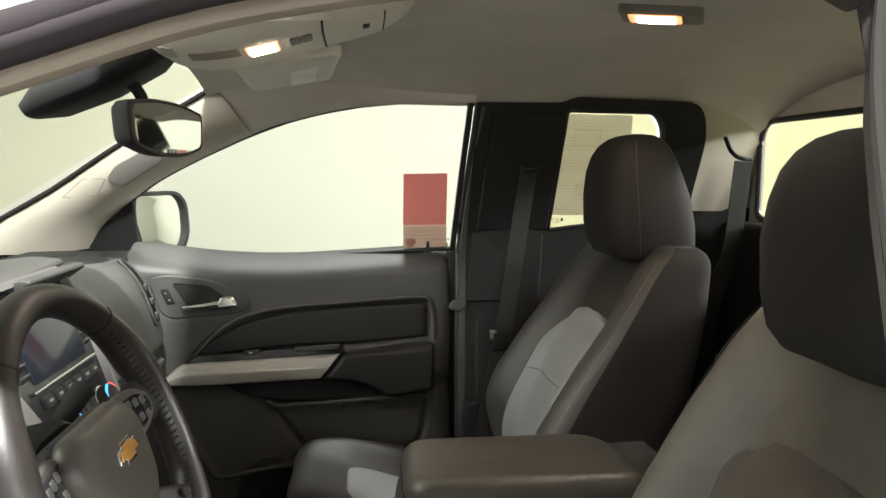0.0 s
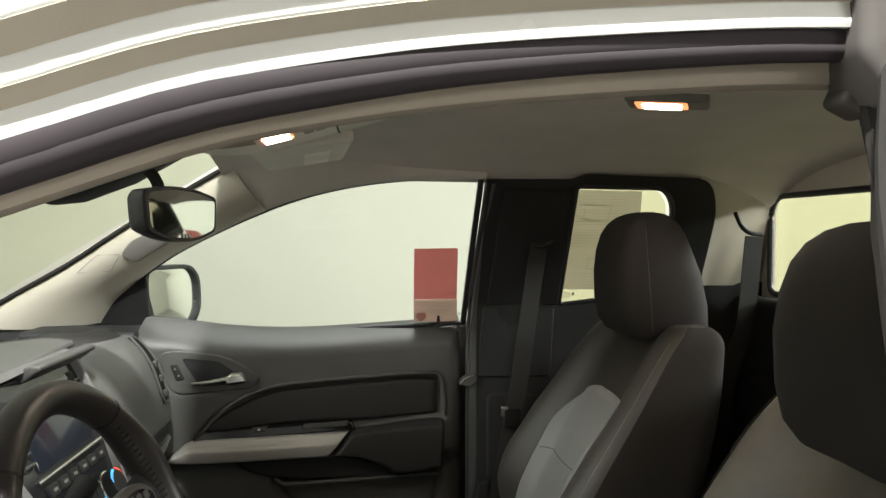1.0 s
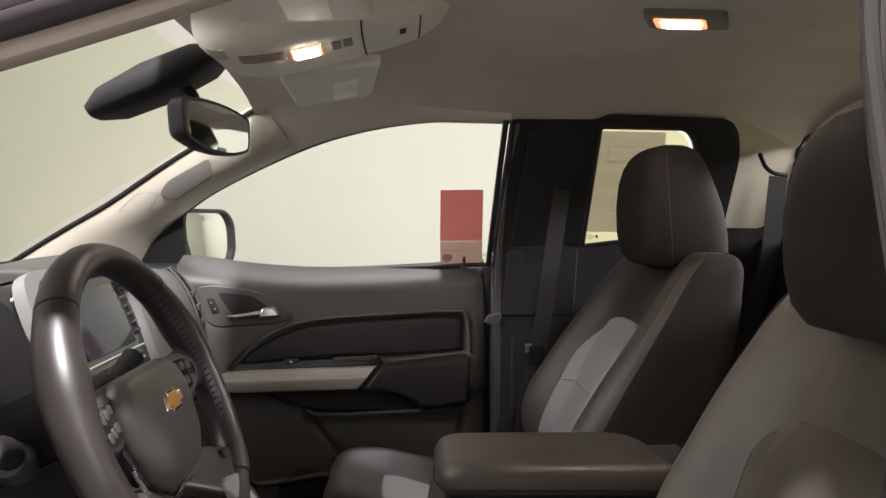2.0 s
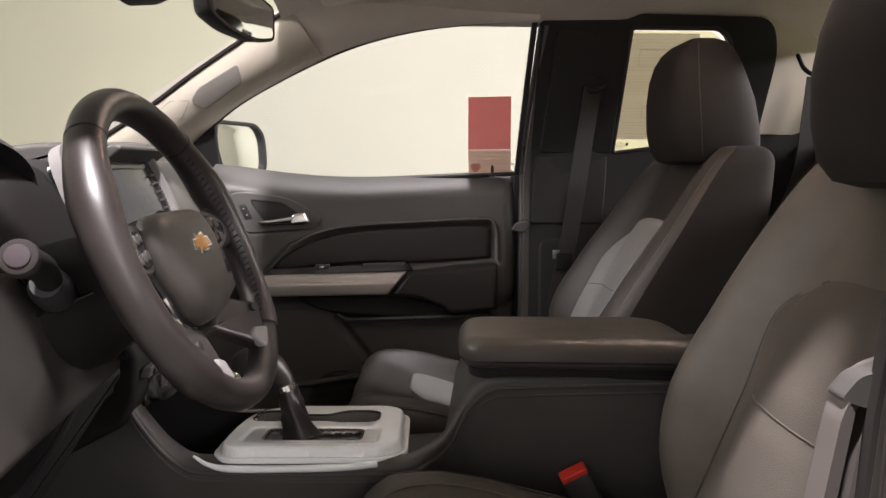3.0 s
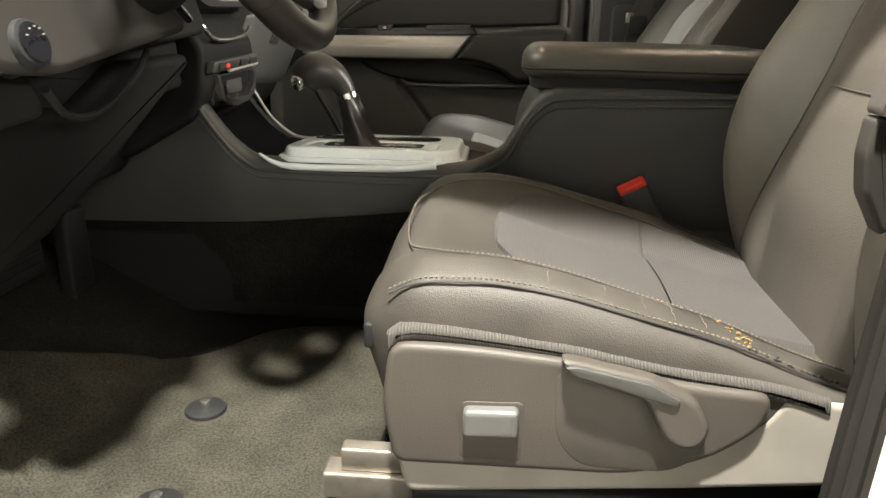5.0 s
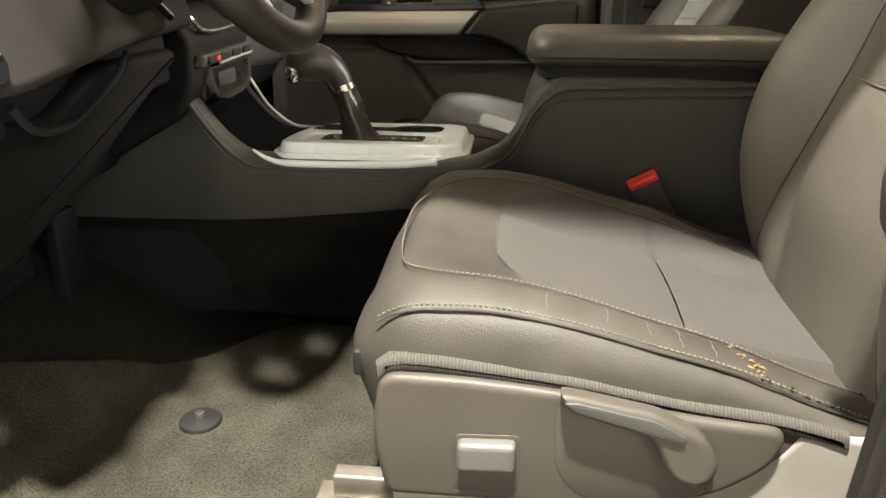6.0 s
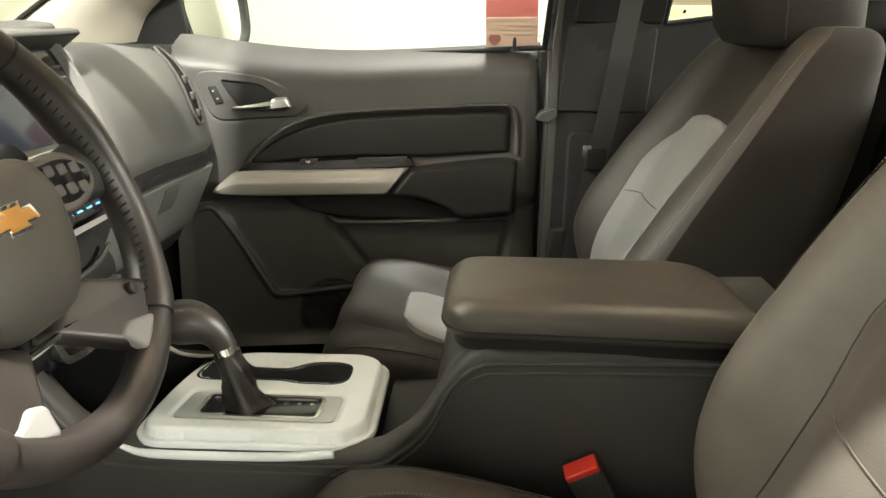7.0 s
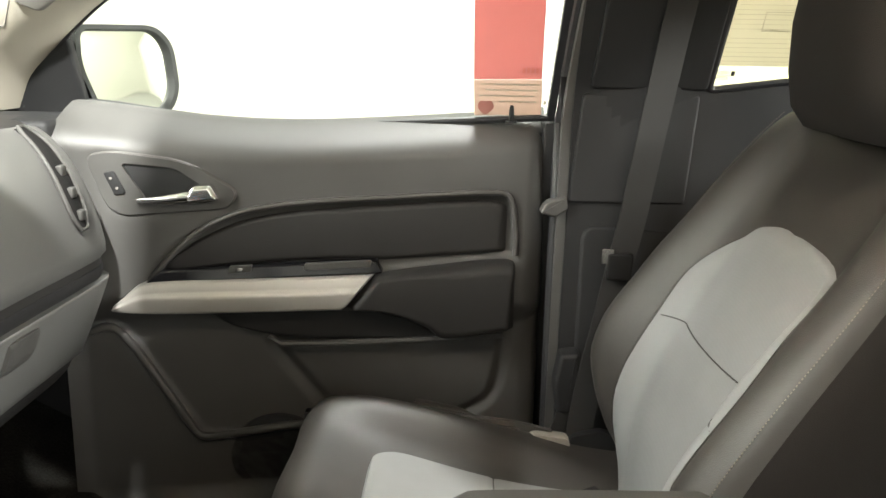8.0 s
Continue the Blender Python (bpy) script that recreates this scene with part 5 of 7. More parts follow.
    if worn:
        rnd = random.Random(5)
        bm = bmesh.new()
        for k in range(12):
            f = rnd.random()
            x = 0.279 + 0.026 * f + rnd.uniform(-0.002, 0.002)
            p = cush_top(sp, x, side * (0.187 + 0.021 * f + rnd.uniform(-0.004, 0.004)), 0.0004)
            q = p + Vector((rnd.uniform(-0.006, 0.006), rnd.uniform(-0.004, 0.004), rnd.uniform(-0.001, 0.0015)))
            tube([p, p.lerp(q, 0.5) + Vector((0, 0, rnd.uniform(0.0, 0.0015))), q], [0.0005, rnd.uniform(0.0006, 0.0013), 0.0003], 5, bm)
        part("torn_foam", putc(bm), M_FOAM, cush, "yellow foam showing through a tear")
        bm = bmesh.new()
        for k in range(22):
            x = 0.300 + 0.0045 * k + rnd.uniform(-0.002, 0.002)
            p = cush_top(sp, x, side * (0.214 + rnd.uniform(-0.004, 0.004)), 0.0005)
            q = p + Vector((rnd.uniform(-0.004, 0.009), side * rnd.uniform(-0.002, 0.006), rnd.uniform(-0.006, 0.001)))
            tube([p, p.lerp(q, 0.5) + Vector((0, 0, 0.001)), q], [0.0008, rnd.uniform(0.001, 0.0020), 0.0004], 5, bm)
        part("frayed_edge", putc(bm), M_BLACK, cush, "frayed dark seam edge")
        # hairline cracks across the outer bolster
        for x in (0.115, 0.168, 0.205, 0.232, 0.262):
            line = [cush_top(sp, x + rnd.uniform(-0.0015, 0.0015) + 0.012 * (v - 0.19), side * v, 0.0004) for v in span(0.176 + rnd.uniform(0, 0.008), 0.205 + rnd.uniform(0, 0.012), 6)]
            part("leather_crack", putc(tube(line, [0.0002, 0.0003, 0.0004, 0.0003, 0.0003, 0.0002], 5)), M_STITCH, cush)
    return st


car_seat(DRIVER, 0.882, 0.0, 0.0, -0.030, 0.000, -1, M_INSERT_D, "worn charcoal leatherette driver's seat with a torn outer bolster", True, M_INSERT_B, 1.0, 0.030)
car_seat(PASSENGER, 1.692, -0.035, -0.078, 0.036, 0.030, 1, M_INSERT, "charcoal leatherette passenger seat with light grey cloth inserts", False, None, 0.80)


def buckle(at, lean, label):
    b = thing("belt_buckle", (at[0], at[1], 0.62), label, "belt buckle", "seat belt buckles")
    top = Vector(at)
    d = Vector(lean).normalized()
    across = Vector((-d.z, 0, d.x)).normalized() * -1
    m = Matrix.Translation(top) @ Matrix((across, d.cross(across).normalized(), d)).transposed().to_4x4()
    bd = part("buckle_body", rbox(-0.022, 0.022, -0.013, 0.013, -0.095, 0.0, 0.004, 3, m), M_TRIM, b, "black plastic buckle")
    part("release_button", rbox(-0.0215, 0.0215, -0.0125, 0.0125, -0.004, 0.007, 0.003, 3, m), M_RED, bd, "red release button")
    part("buckle_strap", strap([top - d * 0.08, top - d * 0.16, Vector((top.x + 0.02, top.y, 0.62))], (0, -1, 0), 0.030, 0.004), M_WEB, b)
    return b


buckle((0.268, 1.142, 0.800), (-0.53, -0.12, 1.0), "black belt buckle with red button beside the driver's seat")

# ---------------------------------------------------------------- centre console

CON_TOP = [(-0.50, 1.02), (-0.459, 0.976), (-0.425, 0.924), (-0.39, 0.872), (-0.350, 0.832), (-0.30, 0.818), (-0.02, 0.818), (0.03, 0.828), (0.07, 0.852), (0.105, 0.915), (0.135, 0.940), (0.19, 0.948), (0.56, 0.958)]


def centre_console():
    con = thing("centre_console", (0.05, C, 0.56), "dark plastic centre console with a silver shifter tray", "centre console")
    top = curve([(a, 0, b) for a, b in CON_TOP], 56)
    y0, y1 = 1.165, 1.445

    def side(u, v, w):
        # w: metres in from the driver's side; the flank swells out under the tray and tapers in at the foot
        f = step01(-0.62, -0.36, u) * step01(0.10, 0.01, u)
        k = max(0.0, 1 - w / (y1 - y0))
        g = 1 - 0.050 * f * k
        return (0.068 + (u - 0.068) * g, y0 + w - 0.054 * f * k + 0.030 * step01(0.79, 0.60, v) * k, 1.081 + (v - 1.081) * g)
    # block under the tray, then a deep pocket, then the bin under the armrest
    core = [(-0.62, 0.70), (-0.300, 0.70), (-0.287, 0.80), (-0.280, 0.813), (-0.02, 0.813), (0.002, 0.800), (0.006, 0.555), (-0.62, 0.555)]
    # the black colour stands in for the dark void round the tray
    part("tray_base", slab(core, lambda u, v, w: (u, 1.372 - w, v), 0.236, 0.006, 3), M_SHROUD, con, "shifter tray block, coloured black for the dark void round it", 45)
    bin_ = [(0.004, 0.555), (0.004, 0.745), (0.074, 0.750), (0.096, 0.880), (0.108, 0.912)] + [(p.x, p.z - 0.003) for p in top if p.x > 0.112] + [(0.59, 0.93), (0.59, 0.555)]
    part("body", slab(bin_, lambda u, v, w: (u, y1 - w, v), y1 - y0 - 0.008, 0.010, 4), M_TRIM, con, "charcoal plastic console body", 45)
    rings = []
    for x in span(-0.90, 0.60, 100):
        zt = lerp_table([(p.x, p.z) for p in top], x)
        ring = [(z, 0.0) for z in span(0.552, zt - 0.014, 14)] + [(zt - 0.008, 0.0012), (zt - 0.003, 0.005), (zt, 0.012), (zt, 0.024), (zt - 0.003, 0.031), (zt - 0.008, 0.0348), (zt - 0.014, 0.036), (0.56, 0.036)]
        rings.append([side(x, z, w) for z, w in ring])
    part("driver_flank", loft(rings), M_TRIM, con, "charcoal flank of the console", 45)
    front = [(p.x, p.z) for p in top if p.x < -0.24] + [(-0.24, 0.56), (-0.90, 0.56), (-0.90, 1.02)]
    part("passenger_flank", slab(front, lambda u, v, w: (u, 1.364 + w, v), 0.024, 0.006, 4), M_BLACK, con, "black flank on the passenger side", 45)
    for k, (drop, r) in enumerate(((0.020, 0.0035), (0.033, 0.0022))):
        line = curve([side(p.x + 0.004, p.z - drop, 0.0005) for p in top[6:]], 60)
        part("side_ridge", tube(line, r, 8), M_TRIM, con)
    rail_ = curve([(-0.302, 1.113, 0.838), (-0.280, 1.110, 0.826), (-0.24, 1.109, 0.820), (-0.10, 1.110, 0.822), (-0.03, 1.112, 0.828)], 30)
    part("edge_strip", tube(rail_, [0.0020 + 0.0036 * min(1.0, k / 6) for k in range(30)], 10), M_TRAY, con, "pale silver strip along the console edge")
    hem_ = [(-0.91, 0.700), (-0.60, 0.700), (-0.36, 0.706), (-0.20, 0.722), (-0.05, 0.738), (0.03, 0.735)]
    part("lower_carpet", sheet(lambda u, t: side(u, 0.556 + (lerp_table(hem_, u) - 0.556) * t, -0.007), span(-0.91, 0.03, 60), span(0, 1, 10), (0, 0.006, 0)), M_CARPET, con, "black carpet along the foot of the console")

    # silver shifter tray: one moulding with a gate recess and a double cup slot
    def level(u, v, w=0.0):
        return (u, v, 0.846 - 0.07 * (v - 1.15) + w)
    outer = round_corners([(-0.268, 1.125), (-0.025, 1.131), (0.000, 1.156), (-0.004, 1.345), (-0.03, 1.366), (-0.215, 1.360), (-0.262, 1.315), (-0.272, 1.22)], [0.03, 0.03, 0.03, 0.04, 0.03, 0.04, 0.05, 0.05], 6)
    slot = round_corners([(-0.255, 1.262), (-0.210, 1.262), (-0.190, 1.266), (-0.128, 1.266), (-0.108, 1.259), (-0.042, 1.259), (-0.042, 1.329), (-0.100, 1.329), (-0.130, 1.302), (-0.185, 1.302), (-0.205, 1.325), (-0.250, 1.325)], [0.022, 0.02, 0.01, 0.01, 0.02, 0.026, 0.026, 0.02, 0.01, 0.01, 0.02, 0.022], 6)
    recess = round_corners([(-0.246, 1.150), (-0.034, 1.152), (-0.034, 1.230), (-0.242, 1.230)], 0.014, 6)
    gate_cut = round_corners([(-0.212, 1.163), (-0.062, 1.163), (-0.062, 1.217), (-0.212, 1.217)], 0.010, 6)
    xs, ys = span(-0.300, 0.036, 168), span(1.080, 1.396, 158)
    d_out, d_slot, d_rec = distances(outer, xs, ys), distances(slot, xs, ys), distances(recess, xs, ys)
    drop = np.where(d_out > 0.003, 0.0, 0.015 * (1 - np.sqrt(np.clip(1 - np.clip((0.003 - d_out) / 0.007, 0, 1) ** 2.2, 0, 1))))
    drop += 0.004 * soft(d_rec, 0.004) 

    def tray_mesh(keep, lift):
        bm = bmesh.new()
        vert = {}
        for i in range(len(xs) - 1):
            for k in range(len(ys) - 1):
                if keep(i, k):
                    quad = []
                    for a, b in ((i, k), (i + 1, k), (i + 1, k + 1), (i, k + 1)):
                        if (a, b) not in vert:
                            vert[a, b] = bm.verts.new(level(xs[a], ys[b], lift - drop[a, b]))
                        quad.append(vert[a, b])
                    bm.faces.new(quad)
        return bm
    tray = part("shifter_tray", tray_mesh(lambda i, k: d_out[i, k] > -0.0115 and d_slot[i, k] < 0.001, 0.0), M_TRAY, con, "pale silver plastic shifter tray", 70)
    lips = [(-0.0032, -0.0012), (-0.0030, 0.0004), (-0.0010, 0.0008), (0.0010, 0.0), (0.0022, -0.003), (0.0030, -0.034)]
    part("cup_slot", loft([[level(u, v, w) for u, v in inset2d(slot, d)] for d, w in lips]), M_GLOSS, tray, "black double cup holder slot")
    rim = [(-0.006, -0.0150), (-0.0075, -0.0142), (-0.0120, -0.0145), (-0.0135, -0.0160), (-0.0140, -0.0210), (-0.0130, -0.0225), (-0.006, -0.0230)]
    part("tray_lip", loft([[level(u, v, w) for u, v in inset2d(outer, d)] for d, w in rim], caps=False), M_TRAY, tray, "thin lip round the tray")
    for cx, cy in ((-0.077, 1.2935), (-0.229, 1.292)):
        part("cup_floor", disc((cx, cy, 0.800), (0, 0, 1), 0.024, 0.0045, 28, bevel=0.001), M_RUBBER, tray)
    gate = part("shift_gate", slab(gate_cut, lambda u, v, w: level(u, v, w - 0.0075), 0.005, 0.001), M_GLOSS, con, "black shift gate")
    part("gate_frame", ring_slab(inset2d(recess, 0.004), gate_cut, lambda u, v, w: level(u, v, w - 0.0042), 0.0022, 100), M_GATE, con, "satin frame of the shift gate")
    part("gate_rim", ring_slab(inset2d(gate_cut, -0.004), inset2d(gate_cut, 0.001), lambda u, v, w: level(u, v, w - 0.003), 0.0028, 100), M_CHROME, gate, "thin chrome rim")
    for k in range(4):
        x = -0.128 + 0.017 * k
        part("gate_mark", slab([(x, 1.198), (x + 0.005, 1.198), (x + 0.005, 1.203), (x, 1.203)], lambda u, v, w: level(u, v, w - 0.0024), 0.0008, 0.0001), M_JAMB, gate)
    lev = thing("gear_lever", (-0.165, 1.195, 0.842), "black leather gear lever with a chrome band", "gear lever")
    boot = []
    for t, cx, z, rx, ry in ((0, -0.160, 0.840, 0.033, 0.027), (0.1, -0.161, 0.845, 0.027, 0.023), (0.25, -0.163, 0.856, 0.022, 0.019), (0.4, -0.166, 0.868, 0.0205, 0.018), (0.55, -0.170, 0.880, 0.0165, 0.015), (0.7, -0.174, 0.893, 0.0175, 0.016), (0.85, -0.177, 0.905, 0.0145, 0.0135), (1.0, -0.179, 0.916, 0.0150, 0.014)):
        boot.append([(cx + (rx + 0.0038 * math.sin(5 * a + 9 * t)) * math.cos(a), 1.195 + (ry + 0.0026 * math.sin(4 * a + 2 * t)) * math.sin(a), z + 0.006 * t * math.cos(a) + 0.003 * math.sin(3 * a) * (1 - t) * (t > 0)) for a in (2 * math.pi * k / 36 for k in range(36))])
    part("boot", loft(boot), M_LEATHER, lev, "creased black leather boot")
    part("stem_band", tube([(-0.1785, 1.195, 0.914), (-0.1815, 1.195, 0.923)], 0.0158, 24, up=(0, 1, 0)), M_CHROME, lev, "chrome band")
    grip = curve([(-0.181, 1.195, 0.920), (-0.190, 1.195, 0.937), (-0.205, 1.194, 0.950), (-0.226, 1.192, 0.956), (-0.246, 1.190, 0.952), (-0.262, 1.188, 0.944)], 22)
    size = [lerp_table([(0, 0.0150), (0.2, 0.0180), (0.42, 0.0250), (0.62, 0.0285), (0.82, 0.0255), (0.94, 0.0185), (1.0, 0.0100)], k / 21) for k in range(22)]
    part("knob", tube(grip, size, 26, up=(0, 1, 0)), M_LEATHER, lev, "black leather knob")
    part("knob_button", disc((-0.252, 1.171, 0.940), (-0.60, -0.75, -0.15), 0.0120, 0.007, 24, bevel=0.002), M_CHROME, lev, "chrome shift button")

    # armrest lid
    lid = thing("console_armrest", (0.3, 1.265, 0.945), "padded brown-black vinyl armrest lid on the console", "armrest")
    shape = round_corners([(0.092, 1.158), (0.470, 1.150), (0.458, 1.362), (0.096, 1.358)], [0.050, 0.04, 0.085, 0.055], 9)
    pad = part("pad", pillow(shape, 0.957, 1.004, 0.026, 0.004), M_ARM, lid, "soft padded top", 60)
    seam = [(u, v, 0.9705) for u, v in inset2d(shape, -0.0002)]
    part("pad_seam", tube(seam + seam[:2], 0.0016, 6), M_BLACK, pad)
    part("lid_shell", pillow(round_corners([(0.108, 1.172), (0.47, 1.162), (0.47, 1.362), (0.108, 1.356)], 0.035, 6), 0.940, 0.966, 0.006, 0.0), M_BLACK, lid, "black plastic lid shell")
    return con


centre_console()

# ---------------------------------------------------------------- dashboard


def dash_face(y, t):
    """Face of the dashboard: t from its front edge under the windscreen to its lower edge."""
    table_x = [(0, -0.92), (0.25, -0.70), (0.42, -0.545), (0.52, -0.492), (0.60, -0.455), (0.70, -0.425), (0.80, -0.412), (0.88, -0.425), (1.0, -0.49)]
    table_z = [(0, 1.225), (0.25, 1.268), (0.42, 1.274), (0.52, 1.262), (0.60, 1.222), (0.70, 1.150), (0.80, 1.062), (0.88, 1.014), (1.0, 0.875)]
    return lerp_table(table_x, t), lerp_table(table_z, t)


def dashboard():
    dash = thing("dashboard", (-0.6, C, 0.94), "charcoal dashboard with a silver centre bezel", "dashboard")
    def ends(y):
        return 0.10 * step01(1.86, 2.0, y) + 0.10 * step01(0.70, 0.56, y)
    def fn(y, t):
        x, z = dash_face(y, t)
        q = step01(1.50, 1.90, y)
        return (x - ends(y) * step01(0.3, 0.6, t) - 0.028 * q, y, z - 0.028 * q)
    part("dash_pad", sheet(fn, span(0.58, 2.00, 60), span(0, 1, 44), (-0.02, 0, -0.02)), M_PAD, dash, "charcoal soft dash pad", 60)
    # passenger side: upper skin, dark groove, glove box
    def skin(y0, y1, t0, t1, lift, ny=26, nt=20):
        def g(u, v):
            y = y0 + (y1 - y0) * u
            t = t0 + (t1 - t0) * v
            x, z = dash_face(y, t)
            e = min(1, min(u, 1 - u) * ny / 1.5) * min(1, min(v, 1 - v) * nt / 1.5)
            q = step01(1.50, 1.90, y)
            return (x - ends(y) * step01(0.3, 0.6, t) - 0.028 * q + (lift + 0.008) * math.sin(e * math.pi / 2) - 0.008, y, z + 0.5 * lift * e - 0.028 * q)
        return sheet(g, span(0, 1, ny), span(0, 1, nt))
    # black sheet over the pad paints the shade of the instrument recess
    part("cluster_shade", skin(0.64, 1.088, 0.50, 0.77, 0.004), M_SHROUD, dash, "black sheet standing for the shade below the instrument hood", 60)
    part("upper_skin", skin(1.41, 1.915, 0.47, 0.80, 0.012), M_DASH, dash, "grey-black vinyl dash skin", 60)
    part("groove", skin(1.48, 1.96, 0.80, 0.845, 0.002, 20, 8), M_BLACK, dash)
    glove = part("glove_box", skin(1.41, 1.93, 0.845, 0.985, 0.016), M_DASH, dash, "charcoal glove box lid", 60)
    part("glove_latch", skin(1.57, 1.66, 0.865, 0.925, 0.024, 10, 8), M_TRIM, glove, "glove box latch")
    part("corner_cover", rbox(-0.80, -0.53, 1.925, 2.062, 1.150, 1.246, 0.012), M_BLACK, dash, "black end cap of the dashboard")
    # slim end vent that follows the dash's outer edge
    run = curve([(-0.512, 1.829, 1.250), (-0.483, 1.828, 1.222), (-0.457, 1.820, 1.184), (-0.441, 1.816, 1.143), (-0.431, 1.815, 1.105)], 26)
    wide_ = [lerp_table([(0, 0.006), (0.10, 0.014), (0.35, 0.019), (0.85, 0.019), (1, 0.008)], k / 25) for k in range(26)]
    out = Vector((0.90, 0.0, 0.42)).normalized()
    mid_ = [p + Vector((0.002, -0.008, 0.0)) for p in run]
    vent = part("end_vent", loft([[p + Vector((0, g * math.cos(a), 0)) + out * (0.006 * math.sin(a)) for a in (2 * math.pi * j / 16 for j in range(16))] for p, g in zip(mid_, wide_)]), M_SHROUD, dash, "slim dark end vent")
    edge_ = [p + Vector((0, g, 0)) + out * 0.004 for p, g in zip(mid_, wide_)] + [p + Vector((0, -g, 0)) + out * 0.004 for p, g in reversed(list(zip(mid_, wide_)))]
    part("vent_rim", tube(edge_ + edge_[:1], 0.0032, 8), M_TRIM, vent, "raised edge of the vent")
    for k in (12, 17, 22):
        p = mid_[k] + out * 0.006
        part("vent_tab", rbox(p.x - 0.005, p.x + 0.005, p.y - 0.007, p.y + 0.007, p.z - 0.008, p.z + 0.008, 0.003), M_TRIM, vent, "vent thumb tab")
    # centre stack in a silver frame
    def stack(u, v, w):
        """u across from the middle, v down the face."""
        a = (1.262 - v) / 0.2
        return (-0.480 + 0.086 * a + w * 0.88, C - 0.015 + u, v + w * 0.45)
    outer = round_corners([(-0.216, 1.283), (0.106, 1.285), (0.121, 1.20), (0.086, 1.045), (-0.169, 1.045), (-0.233, 1.20)], 0.035, 6)
    inner = round_corners([(-0.186, 1.272), (0.098, 1.278), (0.112, 1.20), (0.077, 1.050), (-0.141, 1.053), (-0.202, 1.20)], 0.03, 6)
    part("stack_bezel", ring_slab(outer, inner, lambda u, v, w: stack(u, v, w + 0.012), 0.018, 120), M_BEZEL, dash, "satin silver centre bezel", 50)
    st = part("stack_face", slab(inset2d(outer, 0.012), stack, 0.020, 0.002), M_GLOSS, dash, "gloss black stack face")
    part("screen", slab(round_corners([(-0.122, 1.250), (0.060, 1.250), (0.060, 1.150), (-0.122, 1.150)], 0.006), lambda u, v, w: stack(u, v, w + 0.019), 0.004, 0.001), M_SCREEN, st, "dark touch screen")
    for s in (-1, 1):
        vt = part("centre_vent", slab(round_corners([(s * 0.097 - 0.031, 1.252), (s * 0.117 - 0.031, 1.252), (s * 0.122 - 0.031, 1.16), (s * 0.097 - 0.031, 1.16)], 0.006), lambda u, v, w: stack(u, v, w + 0.018), 0.004, 0.001), M_BLACK, st, "centre air vent")
        for k in range(6):
            v0 = 1.238 - 0.014 * k
            part("vent_vane", slab([(s * 0.099 - 0.031, v0), (s * 0.118 - 0.031, v0), (s * 0.118 - 0.031, v0 - 0.003), (s * 0.099 - 0.031, v0 - 0.003)], lambda u, v, w: stack(u, v, w + 0.021), 0.006, 0.001), M_TRIM, vt)
    part("stack_chrome", slab([(-0.138, 1.144), (0.084, 1.144), (0.084, 1.139), (-0.138, 1.139)], lambda u, v, w: stack(u, v, w + 0.019), 0.006, 0.002), M_CHROME, st)
    for k in range(6):
        u0 = -0.122 + 0.033 * k
        b = part("audio_button", slab(round_corners([(u0, 1.132), (u0 + 0.026, 1.132), (u0 + 0.026, 1.116), (u0, 1.116)], 0.003), lambda u, v, w: stack(u, v, w + 0.019), 0.006, 0.002), M_BLACK, st)
        part("button_mark", slab([(u0 + 0.008, 1.126), (u0 + 0.018, 1.126), (u0 + 0.018, 1.122), (u0 + 0.008, 1.122)], lambda u, v, w: stack(u, v, w + 0.0252), 0.0006, 0.0001), M_JAMB, b)
    for u0 in (-0.100, 0.042):
        kn = part("climate_knob", disc(stack(u0, 1.075, 0.016), (0.88, 0, 0.45), 0.024, 0.024, 28, bevel=0.004), M_BLACK, st, "round climate knob")
        part("knob_ring", disc(stack(u0, 1.075, 0.016), (0.88, 0, 0.45), 0.027, 0.008, 28, bevel=0.003), M_CHROME, kn)
        for a0, a1, glow in ((100, 200, M_BLUE), (-20, 80, M_HOT if u0 > 0 else M_BLUE)):
            arc = [stack(u0 + 0.0205 * math.cos(radians(d)), 1.075 + 0.0205 * math.sin(radians(d)), 0.0375) for d in span(a0, a1, 9)]
            part("knob_light", tube(arc, 0.0022, 6), glow, kn, "lit temperature mark")
    for k in range(4):
        u0 = -0.070 + 0.023 * k
        part("climate_button", slab(round_corners([(u0, 1.092), (u0 + 0.020, 1.092), (u0 + 0.020, 1.064), (u0, 1.064)], 0.003), lambda u, v, w: stack(u, v, w + 0.016), 0.006, 0.002), M_BLACK, st)
        part("climate_light", slab([(u0 + 0.004, 1.068), (u0 + 0.016, 1.068), (u0 + 0.016, 1.066), (u0 + 0.004, 1.066)], lambda u, v, w: stack(u, v, w + 0.0222), 0.0006, 0.0001), M_BLUE, st)
    hood_run = round_corners([(-0.66, 1.240), (-0.62, 1.292), (-0.490, 1.309), (-0.447, 1.304), (-0.443, 1.297), (-0.52, 1.250)], [0.01, 0.03, 0.03, 0.004, 0.003, 0.02], 4)
    cap = part("stack_hood", slab(hood_run, lambda u, v, w: (u - 0.030 * step01(1.36, 1.44, 1.415 - w) - 0.020 * step01(1.25, 1.14, 1.415 - w), 1.415 - w, v - 0.010 * step01(1.26, 1.14, 1.415 - w)), 0.275, 0.008, 4), M_TRIM, dash, "padded hood over the centre stack")
    part("hood_face", slab(round_corners([(-0.54, 1.250), (-0.452, 1.298), (-0.438, 1.296), (-0.436, 1.290), (-0.475, 1.262), (-0.53, 1.24)], [0.004, 0.003, 0.003, 0.003, 0.01, 0.004], 4), lambda u, v, w: (u, 1.422 - w, v), 0.200, 0.004, 3), M_TRIM, cap, "grey lower lip of the hood")
